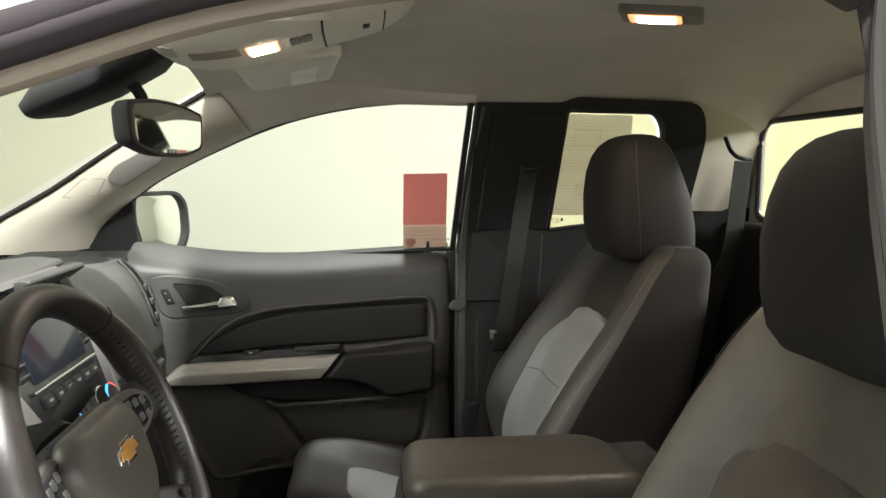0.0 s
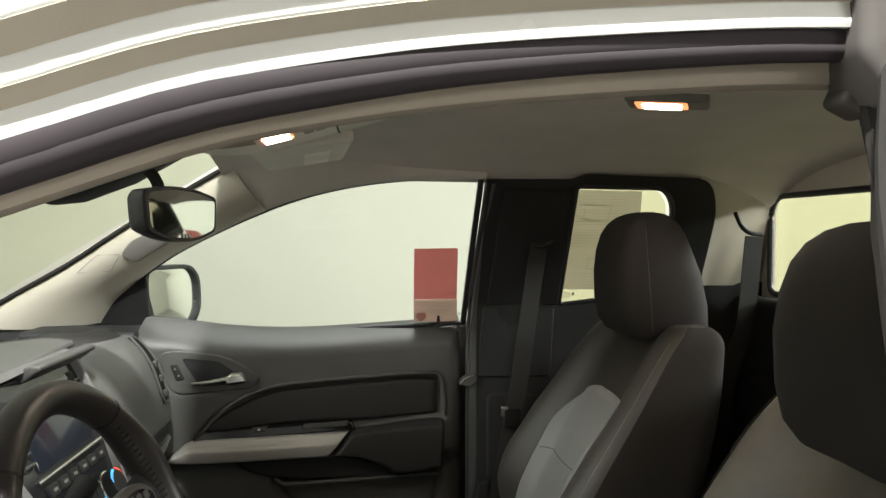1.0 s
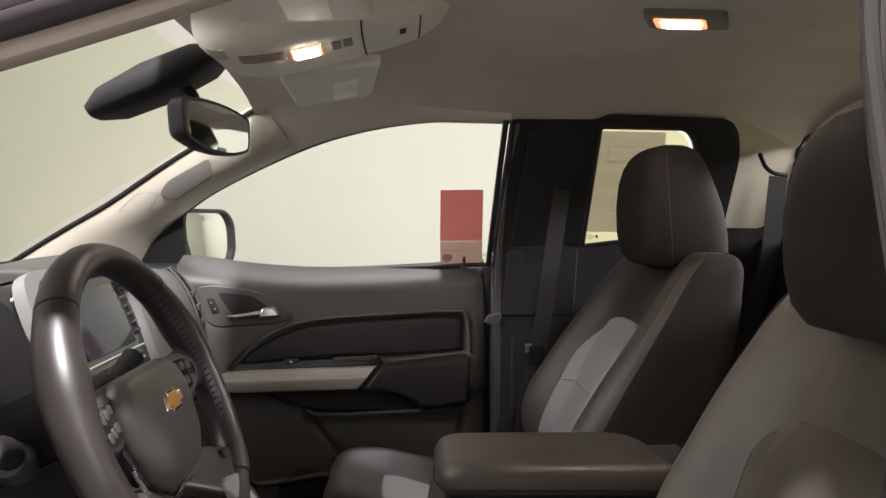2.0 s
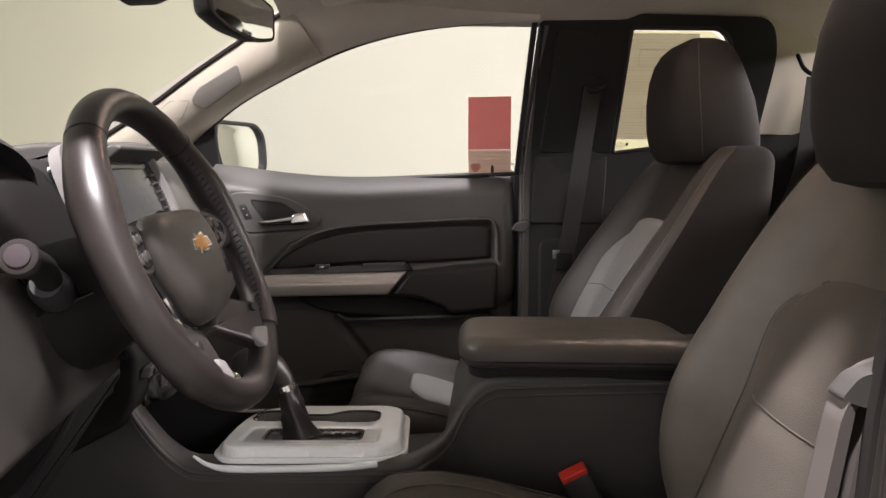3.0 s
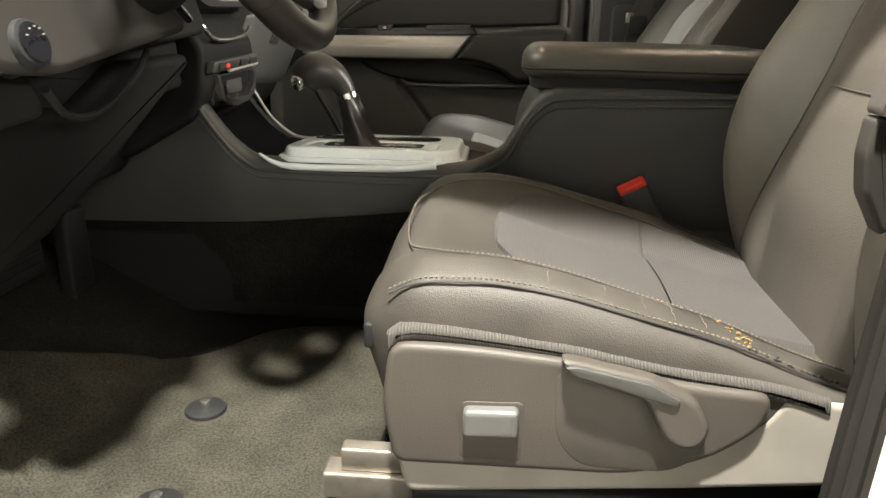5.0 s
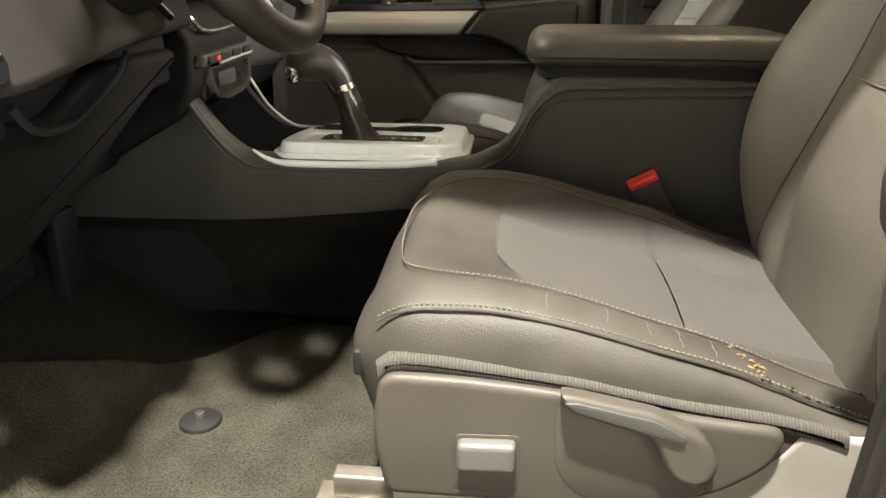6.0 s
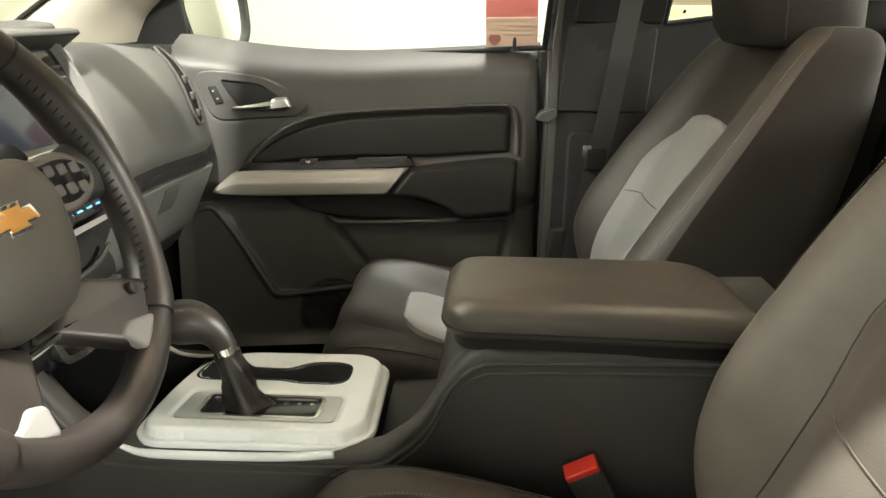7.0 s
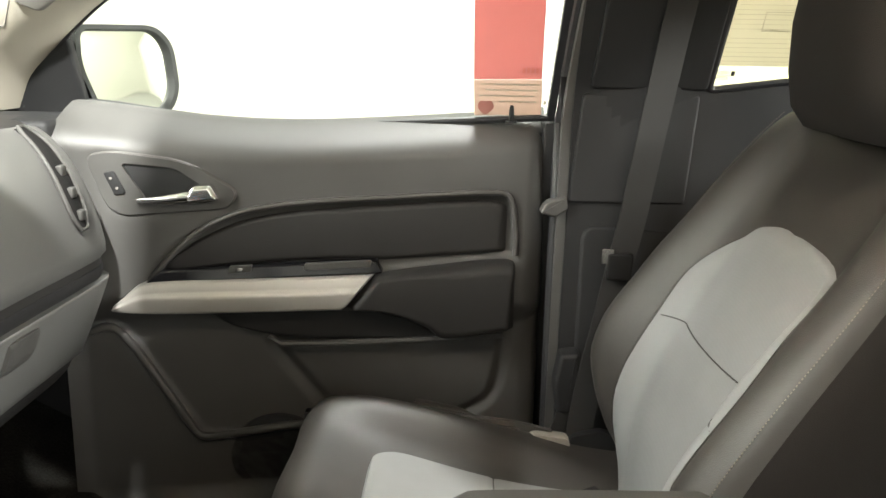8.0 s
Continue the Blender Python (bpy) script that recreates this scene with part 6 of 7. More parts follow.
    # lower stack: switch row and socket bin
    part("stack_base", slab(round_corners([(-0.48, 1.050), (-0.40, 1.035), (-0.374, 0.990), (-0.378, 0.930), (-0.400, 0.885), (-0.52, 0.82), (-0.62, 0.90)], 0.012), lambda u, v, w: (u, 1.105 + 0.212 - w, v), 0.212, 0.010), M_SHROUD, dash, "black lower stack")
    part("stack_sill", tube(curve([(-0.388, 1.112, 1.034), (-0.376, 1.118, 1.022), (-0.370, 1.134, 1.006), (-0.368, 1.18, 1.001), (-0.368, 1.26, 1.005), (-0.372, 1.304, 1.018)], 26), 0.0032, 8), M_DCHROME, dash, "grey lower edge of the centre stack")
    row = part("switch_strip", slab(round_corners([(1.113, 0.0), (1.303, 0.0), (1.303, 0.017), (1.113, 0.017)], 0.004), lambda u, v, w: (-0.376 + v * 0.3 + w, u, 0.956 + v + 0.012 * (u - 1.2)), 0.012, 0.003), M_TRIM, dash, "row of small switches")
    for k in range(4):
        part("small_switch", rbox(-0.366, -0.3575, 1.126 + 0.045 * k, 1.158 + 0.045 * k, 0.9585 + 0.0005 * k, 0.9690 + 0.0005 * k, 0.002), M_BLACK, row)
    part("switch_light", rbox(-0.360, -0.3565, 1.150, 1.164, 0.961, 0.967, 0.001), M_RED, row, "small red switch mark")
    part("strip_edge", tube([(-0.362, 1.170, 0.9555), (-0.362, 1.302, 0.9585)], 0.0024, 8), M_SILVER, row, "silver lower edge")
    binp = part("usb_bin", ring_slab(round_corners([(1.138, 0.950), (1.160, 0.905), (1.205, 0.897), (1.270, 0.899), (1.306, 0.912), (1.310, 0.952)], [0.004, 0.014, 0.012, 0.012, 0.012, 0.006]), round_corners([(1.150, 0.948), (1.168, 0.914), (1.205, 0.907), (1.268, 0.909), (1.296, 0.920), (1.299, 0.949)], [0.004, 0.010, 0.010, 0.010, 0.010, 0.005]), lambda u, v, w: (-0.384 + w, u, v), 0.016), M_DCHROME, dash, "grey-edged storage slot")
    part("bin_back", rbox(-0.404, -0.380, 1.145, 1.302, 0.902, 0.950, 0.002), M_GLOSS, binp)
    part("bin_socket", rbox(-0.380, -0.3765, 1.196, 1.262, 0.916, 0.938, 0.003), M_TRIM, binp, "dark socket cover")
    part("console_edge", tube(curve([(-0.392, 1.362, 0.906), (-0.386, 1.362, 0.896), (-0.361, 1.362, 0.857), (-0.322, 1.362, 0.826), (-0.285, 1.362, 0.820), (-0.258, 1.360, 0.822)], 20), 0.0030, 8), M_SILVER, dash, "thin silver edge")
    # instrument hood and cluster
    rings = []
    for k in range(21):
        a = math.pi * k / 20
        y = 0.862 - 0.165 * math.cos(a)
        z = 1.215 + 0.088 * math.sin(a) ** 0.6
        rings.append([(-0.78, y, z + 0.004), (-0.62, y, z + 0.014), (-0.51, y, z + 0.012), (-0.470, y, z + 0.006), (-0.460, y, z - 0.004), (-0.472, y, z - 0.012), (-0.52, y * 0.94 + 0.872 * 0.06, z - 0.022), (-0.56, y * 0.9 + 0.872 * 0.1, z - 0.034)])
    part("instrument_hood", loft(rings, closed=False), M_BLACK, dash, "charcoal instrument hood", 60)
    clu = part("instrument_panel", slab([(0.872 + 0.175 * math.cos(a), 1.205 + 0.095 * math.sin(a) * (1 if math.sin(a) > 0 else 0.6)) for a in (2 * math.pi * k / 40 for k in range(40))], lambda u, v, w: (-0.560 + 0.3 * (1.2 - v) * 0.4 + w, u, v), 0.02, 0.003), M_GLOSS, dash, "dark instrument panel")
    for s in (-1, 1):
        part("gauge", disc((-0.542, 0.872 + s * 0.095, 1.215), (1, 0, 0.15), 0.055, 0.010, 36, bevel=0.003), M_BLACK, clu)
    # knee bolster, lower panel, headlamp knob
    part("knee_bolster", slab(round_corners([(0.578, 1.150), (0.70, 1.170), (0.785, 1.160), (0.806, 1.138), (0.865, 1.094), (0.946, 1.034), (0.936, 1.020), (0.80, 1.006), (0.66, 0.990), (0.578, 1.00)], [0.02, 0.02, 0.01, 0.01, 0.0, 0.008, 0.008, 0.02, 0.02, 0.02], 4), lambda u, v, w: (-0.392 + 0.22 * (1.14 - v) + w, u, v), 0.045, 0.010, 4), M_KNEE, dash, "brown-black knee panel under the wheel")
    part("knee_back", slab(round_corners([(0.60, 1.135), (1.10, 1.12), (1.135, 1.075), (1.125, 1.012), (0.64, 0.985), (0.60, 1.02)], 0.02), lambda u, v, w: (-0.455 + 0.35 * (1.14 - v) + w, u, v), 0.040, 0.010, 4), M_SHROUD, dash, "black panel behind the column")
    part("column_gap", tube(curve([(-0.352, 0.785, 1.160), (-0.346, 0.808, 1.138), (-0.336, 0.868, 1.094), (-0.322, 0.948, 1.034)], 16), 0.005, 8), M_GLOSS, dash)
    # solid black plate stands for the shaded inside of the open slot
    part("slot_shade", slab(round_corners([(0.66, 0.995), (1.10, 1.01), (1.11, 0.935), (0.70, 0.915)], 0.012), lambda u, v, w: (-0.44 + w, u, v), 0.030, 0.008), M_SHROUD, dash, "black plate painting the dark inside of the storage slot")
    part("slot_lip", tube(curve([(-0.352, 0.690, 0.975), (-0.356, 0.725, 0.947), (-0.360, 0.790, 0.942), (-0.362, 0.875, 0.970), (-0.362, 0.912, 0.998)], 20), 0.0042, 8), M_BLACK, dash, "rolled lip of the storage slot")
    part("kick_cover", slab(round_corners([(0.60, 0.975), (0.68, 0.955), (0.80, 0.944), (0.90, 0.985), (1.085, 0.985), (1.085, 0.965), (0.982, 0.919), (0.874, 0.868), (0.74, 0.815), (0.60, 0.79)], 0.012), lambda u, v, w: (-0.440 + 0.10 * (v - 0.9) + w, u, v), 0.045, 0.012, 4), M_SHROUD, dash, "black cover under the dashboard")
    part("lower_cover", slab(round_corners([(0.58, 0.93), (1.14, 0.93), (1.14, 0.80), (0.58, 0.80)], 0.02), lambda u, v, w: (-0.56 + 0.4 * (v - 0.8) + w, u, v), 0.03, 0.008), M_SHROUD, dash)
    pod = part("lamp_switch_pod", slab(round_corners([(0.575, 1.055), (0.662, 1.060), (0.668, 0.955), (0.575, 0.950)], 0.02), lambda u, v, w: (-0.40 + w + 0.4 * (1.05 - v), u, v), 0.030, 0.010), M_SHROUD, dash, "lamp switch panel")
    ax = (0.93, -0.05, 0.30)
    kn = part("lamp_knob", disc((-0.345, 0.628, 1.010), ax, 0.0205, 0.034, 30, bevel=0.004), M_BLACK, pod, "black lamp knob with pale marks")
    part("knob_face", disc((-0.3128, 0.6263, 1.0206), ax, 0.0165, 0.0015, 28), M_GLOSS, kn)
    for k in range(5):
        a = math.pi * (0.15 + 0.7 * k / 4)
        part("knob_mark", rbox(-0.0012, 0.0012, -0.0006, 0.0006, 0, 0.0008, 0, 1, Matrix.Translation((-0.3110, 0.6262 + 0.012 * math.cos(a), 1.0210 + 0.012 * math.sin(a))) @ Vector(ax).to_track_quat("Z", "Y").to_matrix().to_4x4()), M_JAMB, kn)
    part("dimmer_knob", disc((-0.350, 0.596, 1.000), ax, 0.012, 0.026, 20, bevel=0.003), M_DCHROME, pod)
    part("side_vent", slab(round_corners([(0.585, 1.215), (0.680, 1.225), (0.684, 1.130), (0.585, 1.120)], 0.015), lambda u, v, w: (-0.455 + w + 0.2 * (1.2 - v), u, v), 0.020, 0.006), M_BLACK, dash, "driver's end vent")
    return dash


dashboard()

# ---------------------------------------------------------------- steering wheel


def steering_wheel():
    cen = Vector((-0.201, 0.868, 1.184))     # middle of the airbag cover; the rim lies 16 mm further from the seat
    tilt = radians(23.9)
    n = Vector((math.cos(tilt), 0.0, math.sin(tilt)))
    side = Vector((0, 1, 0))
    up = Vector((-n.z, 0, n.x))
    pi = math.pi

    def P(u, v, w=0.0):
        return cen + side * u + up * v + n * w
    wh = thing("steering_wheel", tuple(cen), "black leather steering wheel with grey airbag cover and badge", "steering wheel")
    R, r, lift = 0.168, 0.0168, -0.016
    mid = P(0, -0.003, lift)

    def rim(a0, a1, fat, mat_, label=""):
        rings = []
        nn = max(8, int(72 * abs(a1 - a0) / (2 * pi)))
        for k in range(nn + 1):
            a = a0 + (a1 - a0) * k / nn
            f = fat(a) if callable(fat) else fat
            out = side * math.cos(a) + up * math.sin(a)
            c0 = mid + out * (R - (f - r) * 0.3)
            rings.append([c0 + out * (f * math.cos(b)) + n * (f * 1.12 * math.sin(b)) for b in (2 * pi * j / 20 for j in range(20))])
        return part("rim", loft(rings), mat_, wh, label)
    bulge = lambda a: r + 0.0035 * max(0, 1 - abs(math.degrees(a) - 22) / 20) + 0.0035 * max(0, 1 - abs(math.degrees(a) - 158) / 20) + 0.0025 * max(0, 1 - abs(math.degrees(a) + 42) / 14) + 0.0025 * max(0, 1 - abs(math.degrees(a) - 222) / 14)
    rim(radians(48), radians(132), r, M_LEATHER, "smooth black leather upper rim")
    left = rim(radians(132), radians(228), bulge, M_LEATHER, "perforated leather rim side")
    right = rim(radians(-48), radians(48), bulge, M_LEATHER, "perforated leather rim side")
    rim(radians(228), radians(312), r * 0.97, M_LEATHER, "smooth lower rim")
    for d in (48, 132, 228, 312):
        a = radians(d)
        out = side * math.cos(a) + up * math.sin(a)
        c0, tang = mid + out * R, n.cross(out)
        part("rim_joint", loft([[c0 + tang * h + out * (r * 1.03 * math.cos(b)) + n * (r * 1.15 * math.sin(b)) for b in (2 * pi * j / 18 for j in range(18))] for h in (-0.0012, 0.0012)]), M_BLACK, wh)
    # stitched inner seam of the two hand holds
    for rm, a0, a1 in ((right, -44, 44), (left, 136, 224)):
        bm = bmesh.new()
        for k in range(30):
            a = radians(a0 + (a1 - a0) * (k + 0.5) / 30)
            out, tang = side * math.cos(a) + up * math.sin(a), n.cross(side * math.cos(a) + up * math.sin(a))
            p = mid + out * (R - r * 0.93 - (bulge(a) - r) * 1.3) + n * (r * 0.42)
            tube([p - tang * 0.0012 - n * 0.004, p + n * 0.0006 - out * 0.0006, p + tang * 0.0012 + n * 0.005], 0.0008, 5, bm)
        part("hand_stitching", bm, M_BLACK, rm, "cross-stitched seam")
    # airbag cover: rounded shield, its lower third bent back
    hubline = round_corners([(-0.086, 0.014), (-0.066, 0.043), (0.066, 0.043), (0.086, 0.014), (0.074, -0.030), (0.046, -0.084), (-0.046, -0.084), (-0.074, -0.030)], [0.03, 0.03, 0.03, 0.03, 0.04, 0.03, 0.03, 0.04], 7)
    rings = []
    for f, w in ((0.90, -0.034), (0.97, -0.030), (1.0, -0.024), (0.985, -0.017), (0.94, -0.0105), (0.86, -0.0055), (0.70, -0.002), (0.45, 0.0), (0.20, 0.0008)):
        rings.append([P(u * f, (v + 0.018) * f - 0.018, w - 0.16 * max(0.0, -0.045 - ((v + 0.018) * f - 0.018))) for u, v in hubline])
    hub = part("airbag_cover", loft(rings), M_HUB, wh, "grey-black vinyl airbag cover")
    part("hub_shell", loft([[P(u * f, v * f, w) for u, v in hubline] for f, w in ((0.62, -0.082), (0.80, -0.060), (0.96, -0.044), (1.0, -0.034), (0.96, -0.028))]), M_BLACK, wh, "black shell behind the airbag cover")
    for s in (-1, 1):
        # upper spoke with its control pad
        rings = []
        for k, p in enumerate(curve([P(s * 0.070, 0.002, -0.042), P(s * 0.105, 0.008, -0.036), P(s * 0.135, 0.012, -0.028), P(s * 0.162, 0.014, -0.018)], 10)):
            h = 0.026 + 0.004 * abs(k - 5) / 5
            rings.append([p + up * (h * math.cos(b)) + n * (0.010 * math.sin(b)) for b in (2 * pi * j / 20 for j in range(20))])
        spoke = part("spoke", loft(rings), M_BLACK, wh, "black side spoke")
        pad_ = round_corners([(s * 0.070, 0.036), (s * 0.118, 0.038), (s * 0.146, 0.020), (s * 0.142, -0.004), (s * 0.112, -0.018), (s * 0.082, -0.014)], [0.010, 0.018, 0.014, 0.014, 0.016, 0.010], 6)
        slope = lambda u: -0.034 + 0.16 * (abs(u) - 0.075)
        part("spoke_frame", slab(pad_, lambda u, v, w: P(u, v, slope(u) + w), 0.010, 0.004), M_HUB, spoke, "grey frame of the control pad")
        part("switch_pad", slab(inset2d(pad_, 0.008), lambda u, v, w: P(u, v, slope(u) + 0.0095 + w), 0.0022, 0.001), M_GLOSS, spoke, "dark control pad")
        for i in range(2):
            for j in range(3):
                u0, v0 = 0.094 + 0.014 * j, 0.022 - 0.018 * i - 0.002 * j
                part("spoke_button", slab(round_corners([(s * (u0 - 0.005), v0 - 0.005), (s * (u0 + 0.005), v0 - 0.005), (s * (u0 + 0.005), v0 + 0.005), (s * (u0 - 0.005), v0 + 0.005)], 0.003), lambda u, v, w: P(u, v, slope(u) + 0.0112 + w), 0.0016, 0.0006), M_TRIM, spoke)
        # broad lower spoke
        lowline = round_corners([(s * 0.012, -0.092), (s * 0.060, -0.058), (s * 0.124, -0.096), (s * 0.118, -0.114), (s * 0.090, -0.136), (s * 0.070, -0.142)], [0.010, 0.012, 0.008, 0.008, 0.008, 0.010], 5)
        rise = lambda u, v: -0.042 + 0.028 * min(1.0, max(0.0, (math.hypot(u, v) - 0.085) / 0.065))
        ls = part("lower_spoke", slab(lowline, lambda u, v, w: P(u, v, rise(u, v) + w - 0.012), 0.018, 0.007, 5), M_LEATHER, wh, "satin black lower spoke")
        part("spoke_inlay", slab(round_corners([(s * 0.056, -0.122), (s * 0.072, -0.116), (s * 0.102, -0.124), (s * 0.094, -0.136), (s * 0.066, -0.146)], 0.005), lambda u, v, w: P(u, v, rise(u, v) + w + 0.001), 0.009, 0.004), M_BEZEL, ls, "satin grey inlay at the rim")
        part("spoke_screw", disc(P(s * 0.100, -0.096, -0.012), n, 0.006, 0.004, 14, bevel=0.002), M_BLACK, ls)
    part("hub_trim", tube(curve([P(-0.078, -0.040, -0.030), P(-0.052, -0.086, -0.034), P(0, -0.096, -0.036), P(0.052, -0.086, -0.034), P(0.078, -0.040, -0.030)], 36), 0.0034, 8), M_CHROME, wh, "bright line under the airbag cover")
    # badge: a plain gold bar with bright ends
    emb = round_corners([(-0.028, -0.006), (-0.011, -0.006), (-0.014, -0.011), (0.014, -0.011), (0.011, -0.006), (0.028, -0.006), (0.024, 0.006), (0.011, 0.006), (0.014, 0.011), (-0.014, 0.011), (-0.011, 0.006), (-0.024, 0.006)], 0.001, 2)
    part("badge_rim", slab([(u * 0.98, v * 1.06 - 0.002) for u, v in emb], lambda u, v, w: P(u, v, -0.0005 + w), 0.0025, 0.0008), M_CHROME, hub, "bright badge edge")
    part("badge", slab([(u * 0.80, v * 0.76 - 0.002) for u, v in emb], lambda u, v, w: P(u, v, 0.0015 + w), 0.0016, 0.0006), M_GOLD, hub, "plain gold badge")
    part("cover_dimple", disc(P(0.040, -0.040, -0.0035), n, 0.004, 0.001, 14), M_BLACK, hub)
    # column shroud and stalks
    col = thing("steering_column", tuple(cen - n * 0.2), "black plastic steering column shroud with stalks", "steering column")
    rings = []
    for w, hu, hv, drop in ((-0.060, 0.048, 0.042, 0.0), (-0.070, 0.058, 0.052, -0.002), (-0.110, 0.066, 0.062, -0.006), (-0.150, 0.075, 0.072, -0.010), (-0.20, 0.084, 0.070, -0.010), (-0.26, 0.088, 0.056, -0.004), (-0.30, 0.088, 0.050, 0.0)):
        ring = []
        for b in (2 * pi * j / 44 for j in range(44)):
            e = 0.45 if math.sin(b) > 0 else 1.05
            ring.append(P(0.008 + hu * math.copysign(abs(math.cos(b)) ** e, math.cos(b)), drop + hv * math.copysign(abs(math.sin(b)) ** e, math.sin(b)), w))
        rings.append(ring)
    sh = part("shroud", loft(rings), M_SHROUD, col, "black column shroud")
    for s in (-1, 1):
        part("shroud_seam", tube([P(0.008 + (0.002 + h) * s, -0.006, w) for h, w in ((0.065, -0.10), (0.0755, -0.15), (0.084, -0.20), (0.088, -0.27))], 0.0018, 6), M_GLOSS, sh)
    part("shroud_cap", slab(round_corners([(-0.056, 0.000), (-0.050, 0.046), (0.056, 0.046), (0.062, 0.000)], 0.018), lambda u, v, w: P(u, v - 0.002, -0.066 + w - 0.25 * max(0, v - 0.03)), 0.008, 0.004), M_HUB, sh, "grey upper cap of the shroud")
    tip = Vector((-0.286, 0.680, 1.187))
    root = P(-0.080, 0.010, -0.125)
    stalk = part("turn_stalk", tube(curve([root, root.lerp(tip, 0.5) + Vector((0.004, 0, 0.006)), tip], 12), [0.011 + 0.0035 * k / 11 for k in range(12)], 18), M_SHROUD, col, "black turn-signal stalk")
    dirn = (tip - root).normalized()
    part("stalk_boot", tube([root - dirn * 0.01, root + dirn * 0.02, root + dirn * 0.034], [0.020, 0.019, 0.014], 18), M_RUBBER, stalk, "rubber boot of the stalk")
    part("stalk_end", disc(tip, dirn, 0.0160, 0.012, 30, bevel=0.004), M_POSTSEAL, stalk, "ringed end cap")
    part("stalk_face", disc(tip + dirn * 0.0115, dirn, 0.0100, 0.0025, 26, bevel=0.001), M_SEAL, stalk, "grey push button face")
    rtip = Vector((-0.300, 1.030, 1.196))
    rroot = P(0.080, 0.010, -0.125)
    part("wiper_stalk", tube(curve([rroot, rroot.lerp(rtip, 0.5), rtip], 10), [0.009 + 0.005 * k / 9 for k in range(10)], 14), M_BLACK, col, "black wiper stalk")


steering_wheel()

# ---------------------------------------------------------------- mirrors, roof fittings


def inside_mirror():
    mr = thing("rear_view_mirror", (-0.36, C, 1.50), "black framed rear-view mirror on the windscreen", "mirror")
    mid = Vector((-0.264, 1.302, 1.516))
    look_dir = Vector((0.982, -0.172, 0.032)).normalized()
    right = Vector((0, 0, 1)).cross(look_dir).normalized()
    upv = look_dir.cross(right)
    def pl(u, v, w):
        return mid + right * u + upv * v + look_dir * w
    shape = round_corners([(-0.128, 0.032), (-0.05, 0.042), (0.05, 0.042), (0.128, 0.032), (0.122, -0.026), (0.05, -0.042), (-0.05, -0.042), (-0.122, -0.026)], [0.014, 0.05, 0.05, 0.014, 0.014, 0.05, 0.05, 0.014], 6)
    rings = [[pl(u * f, v * f, w) for u, v in shape] for f, w in ((0.60, -0.036), (0.85, -0.030), (0.97, -0.018), (1.0, -0.004), (1.0, 0.002), (0.97, 0.005), (0.925, 0.005))]
    part("housing", loft(rings), M_BLACK, mr, "black mirror housing")
    part("mirror_glass", slab([(u * 0.91, v * 0.86) for u, v in shape], lambda u, v, w: pl(u, v, 0.0045 + w), 0.001, 0.0003), M_MIRROR, mr, "mirror glass")
    for k in range(3):
        part("mirror_button", disc(pl(-0.012 + 0.012 * k, -0.0335, 0.004), look_dir, 0.0035, 0.003, 12), M_DCHROME, mr)
    part("mirror_arm", tube(curve([pl(0, 0.012, -0.030), Vector((-0.305, C, 1.570)), Vector((-0.335, C, 1.600))], 10), 0.009, 12), M_BLACK, mr, "short black arm")
    cam_box = thing("camera_cover", (-0.4, C, 1.60), "black sensor cover behind the mirror on the windscreen", "sensor cover")
    rings = []
    for t, hw, hh in ((0, 0.030, 0.012), (0.15, 0.055, 0.024), (0.5, 0.062, 0.030), (0.85, 0.060, 0.024), (1.0, 0.045, 0.010)):
        cpt = Vector((-0.462, C, 1.538)).lerp(Vector((-0.256, C, 1.640)), t)
        nrm = Vector((0.5, 0, -0.86))
        rings.append([cpt + Vector((0, hw * math.copysign(abs(math.cos(b)) ** 0.6, math.cos(b)), 0)) + nrm * hh * math.copysign(abs(math.sin(b)) ** 0.6, math.sin(b)) for b in (2 * math.pi * j / 24 for j in range(24))])
    part("cover", loft(rings), M_BLACK, cam_box)
    part("camera_lens", disc((-0.452, C, 1.560), (-0.8, 0, 0.55), 0.012, 0.010, 20, bevel=0.002), M_GLOSS, cam_box, "dark glass lens")


inside_mirror()


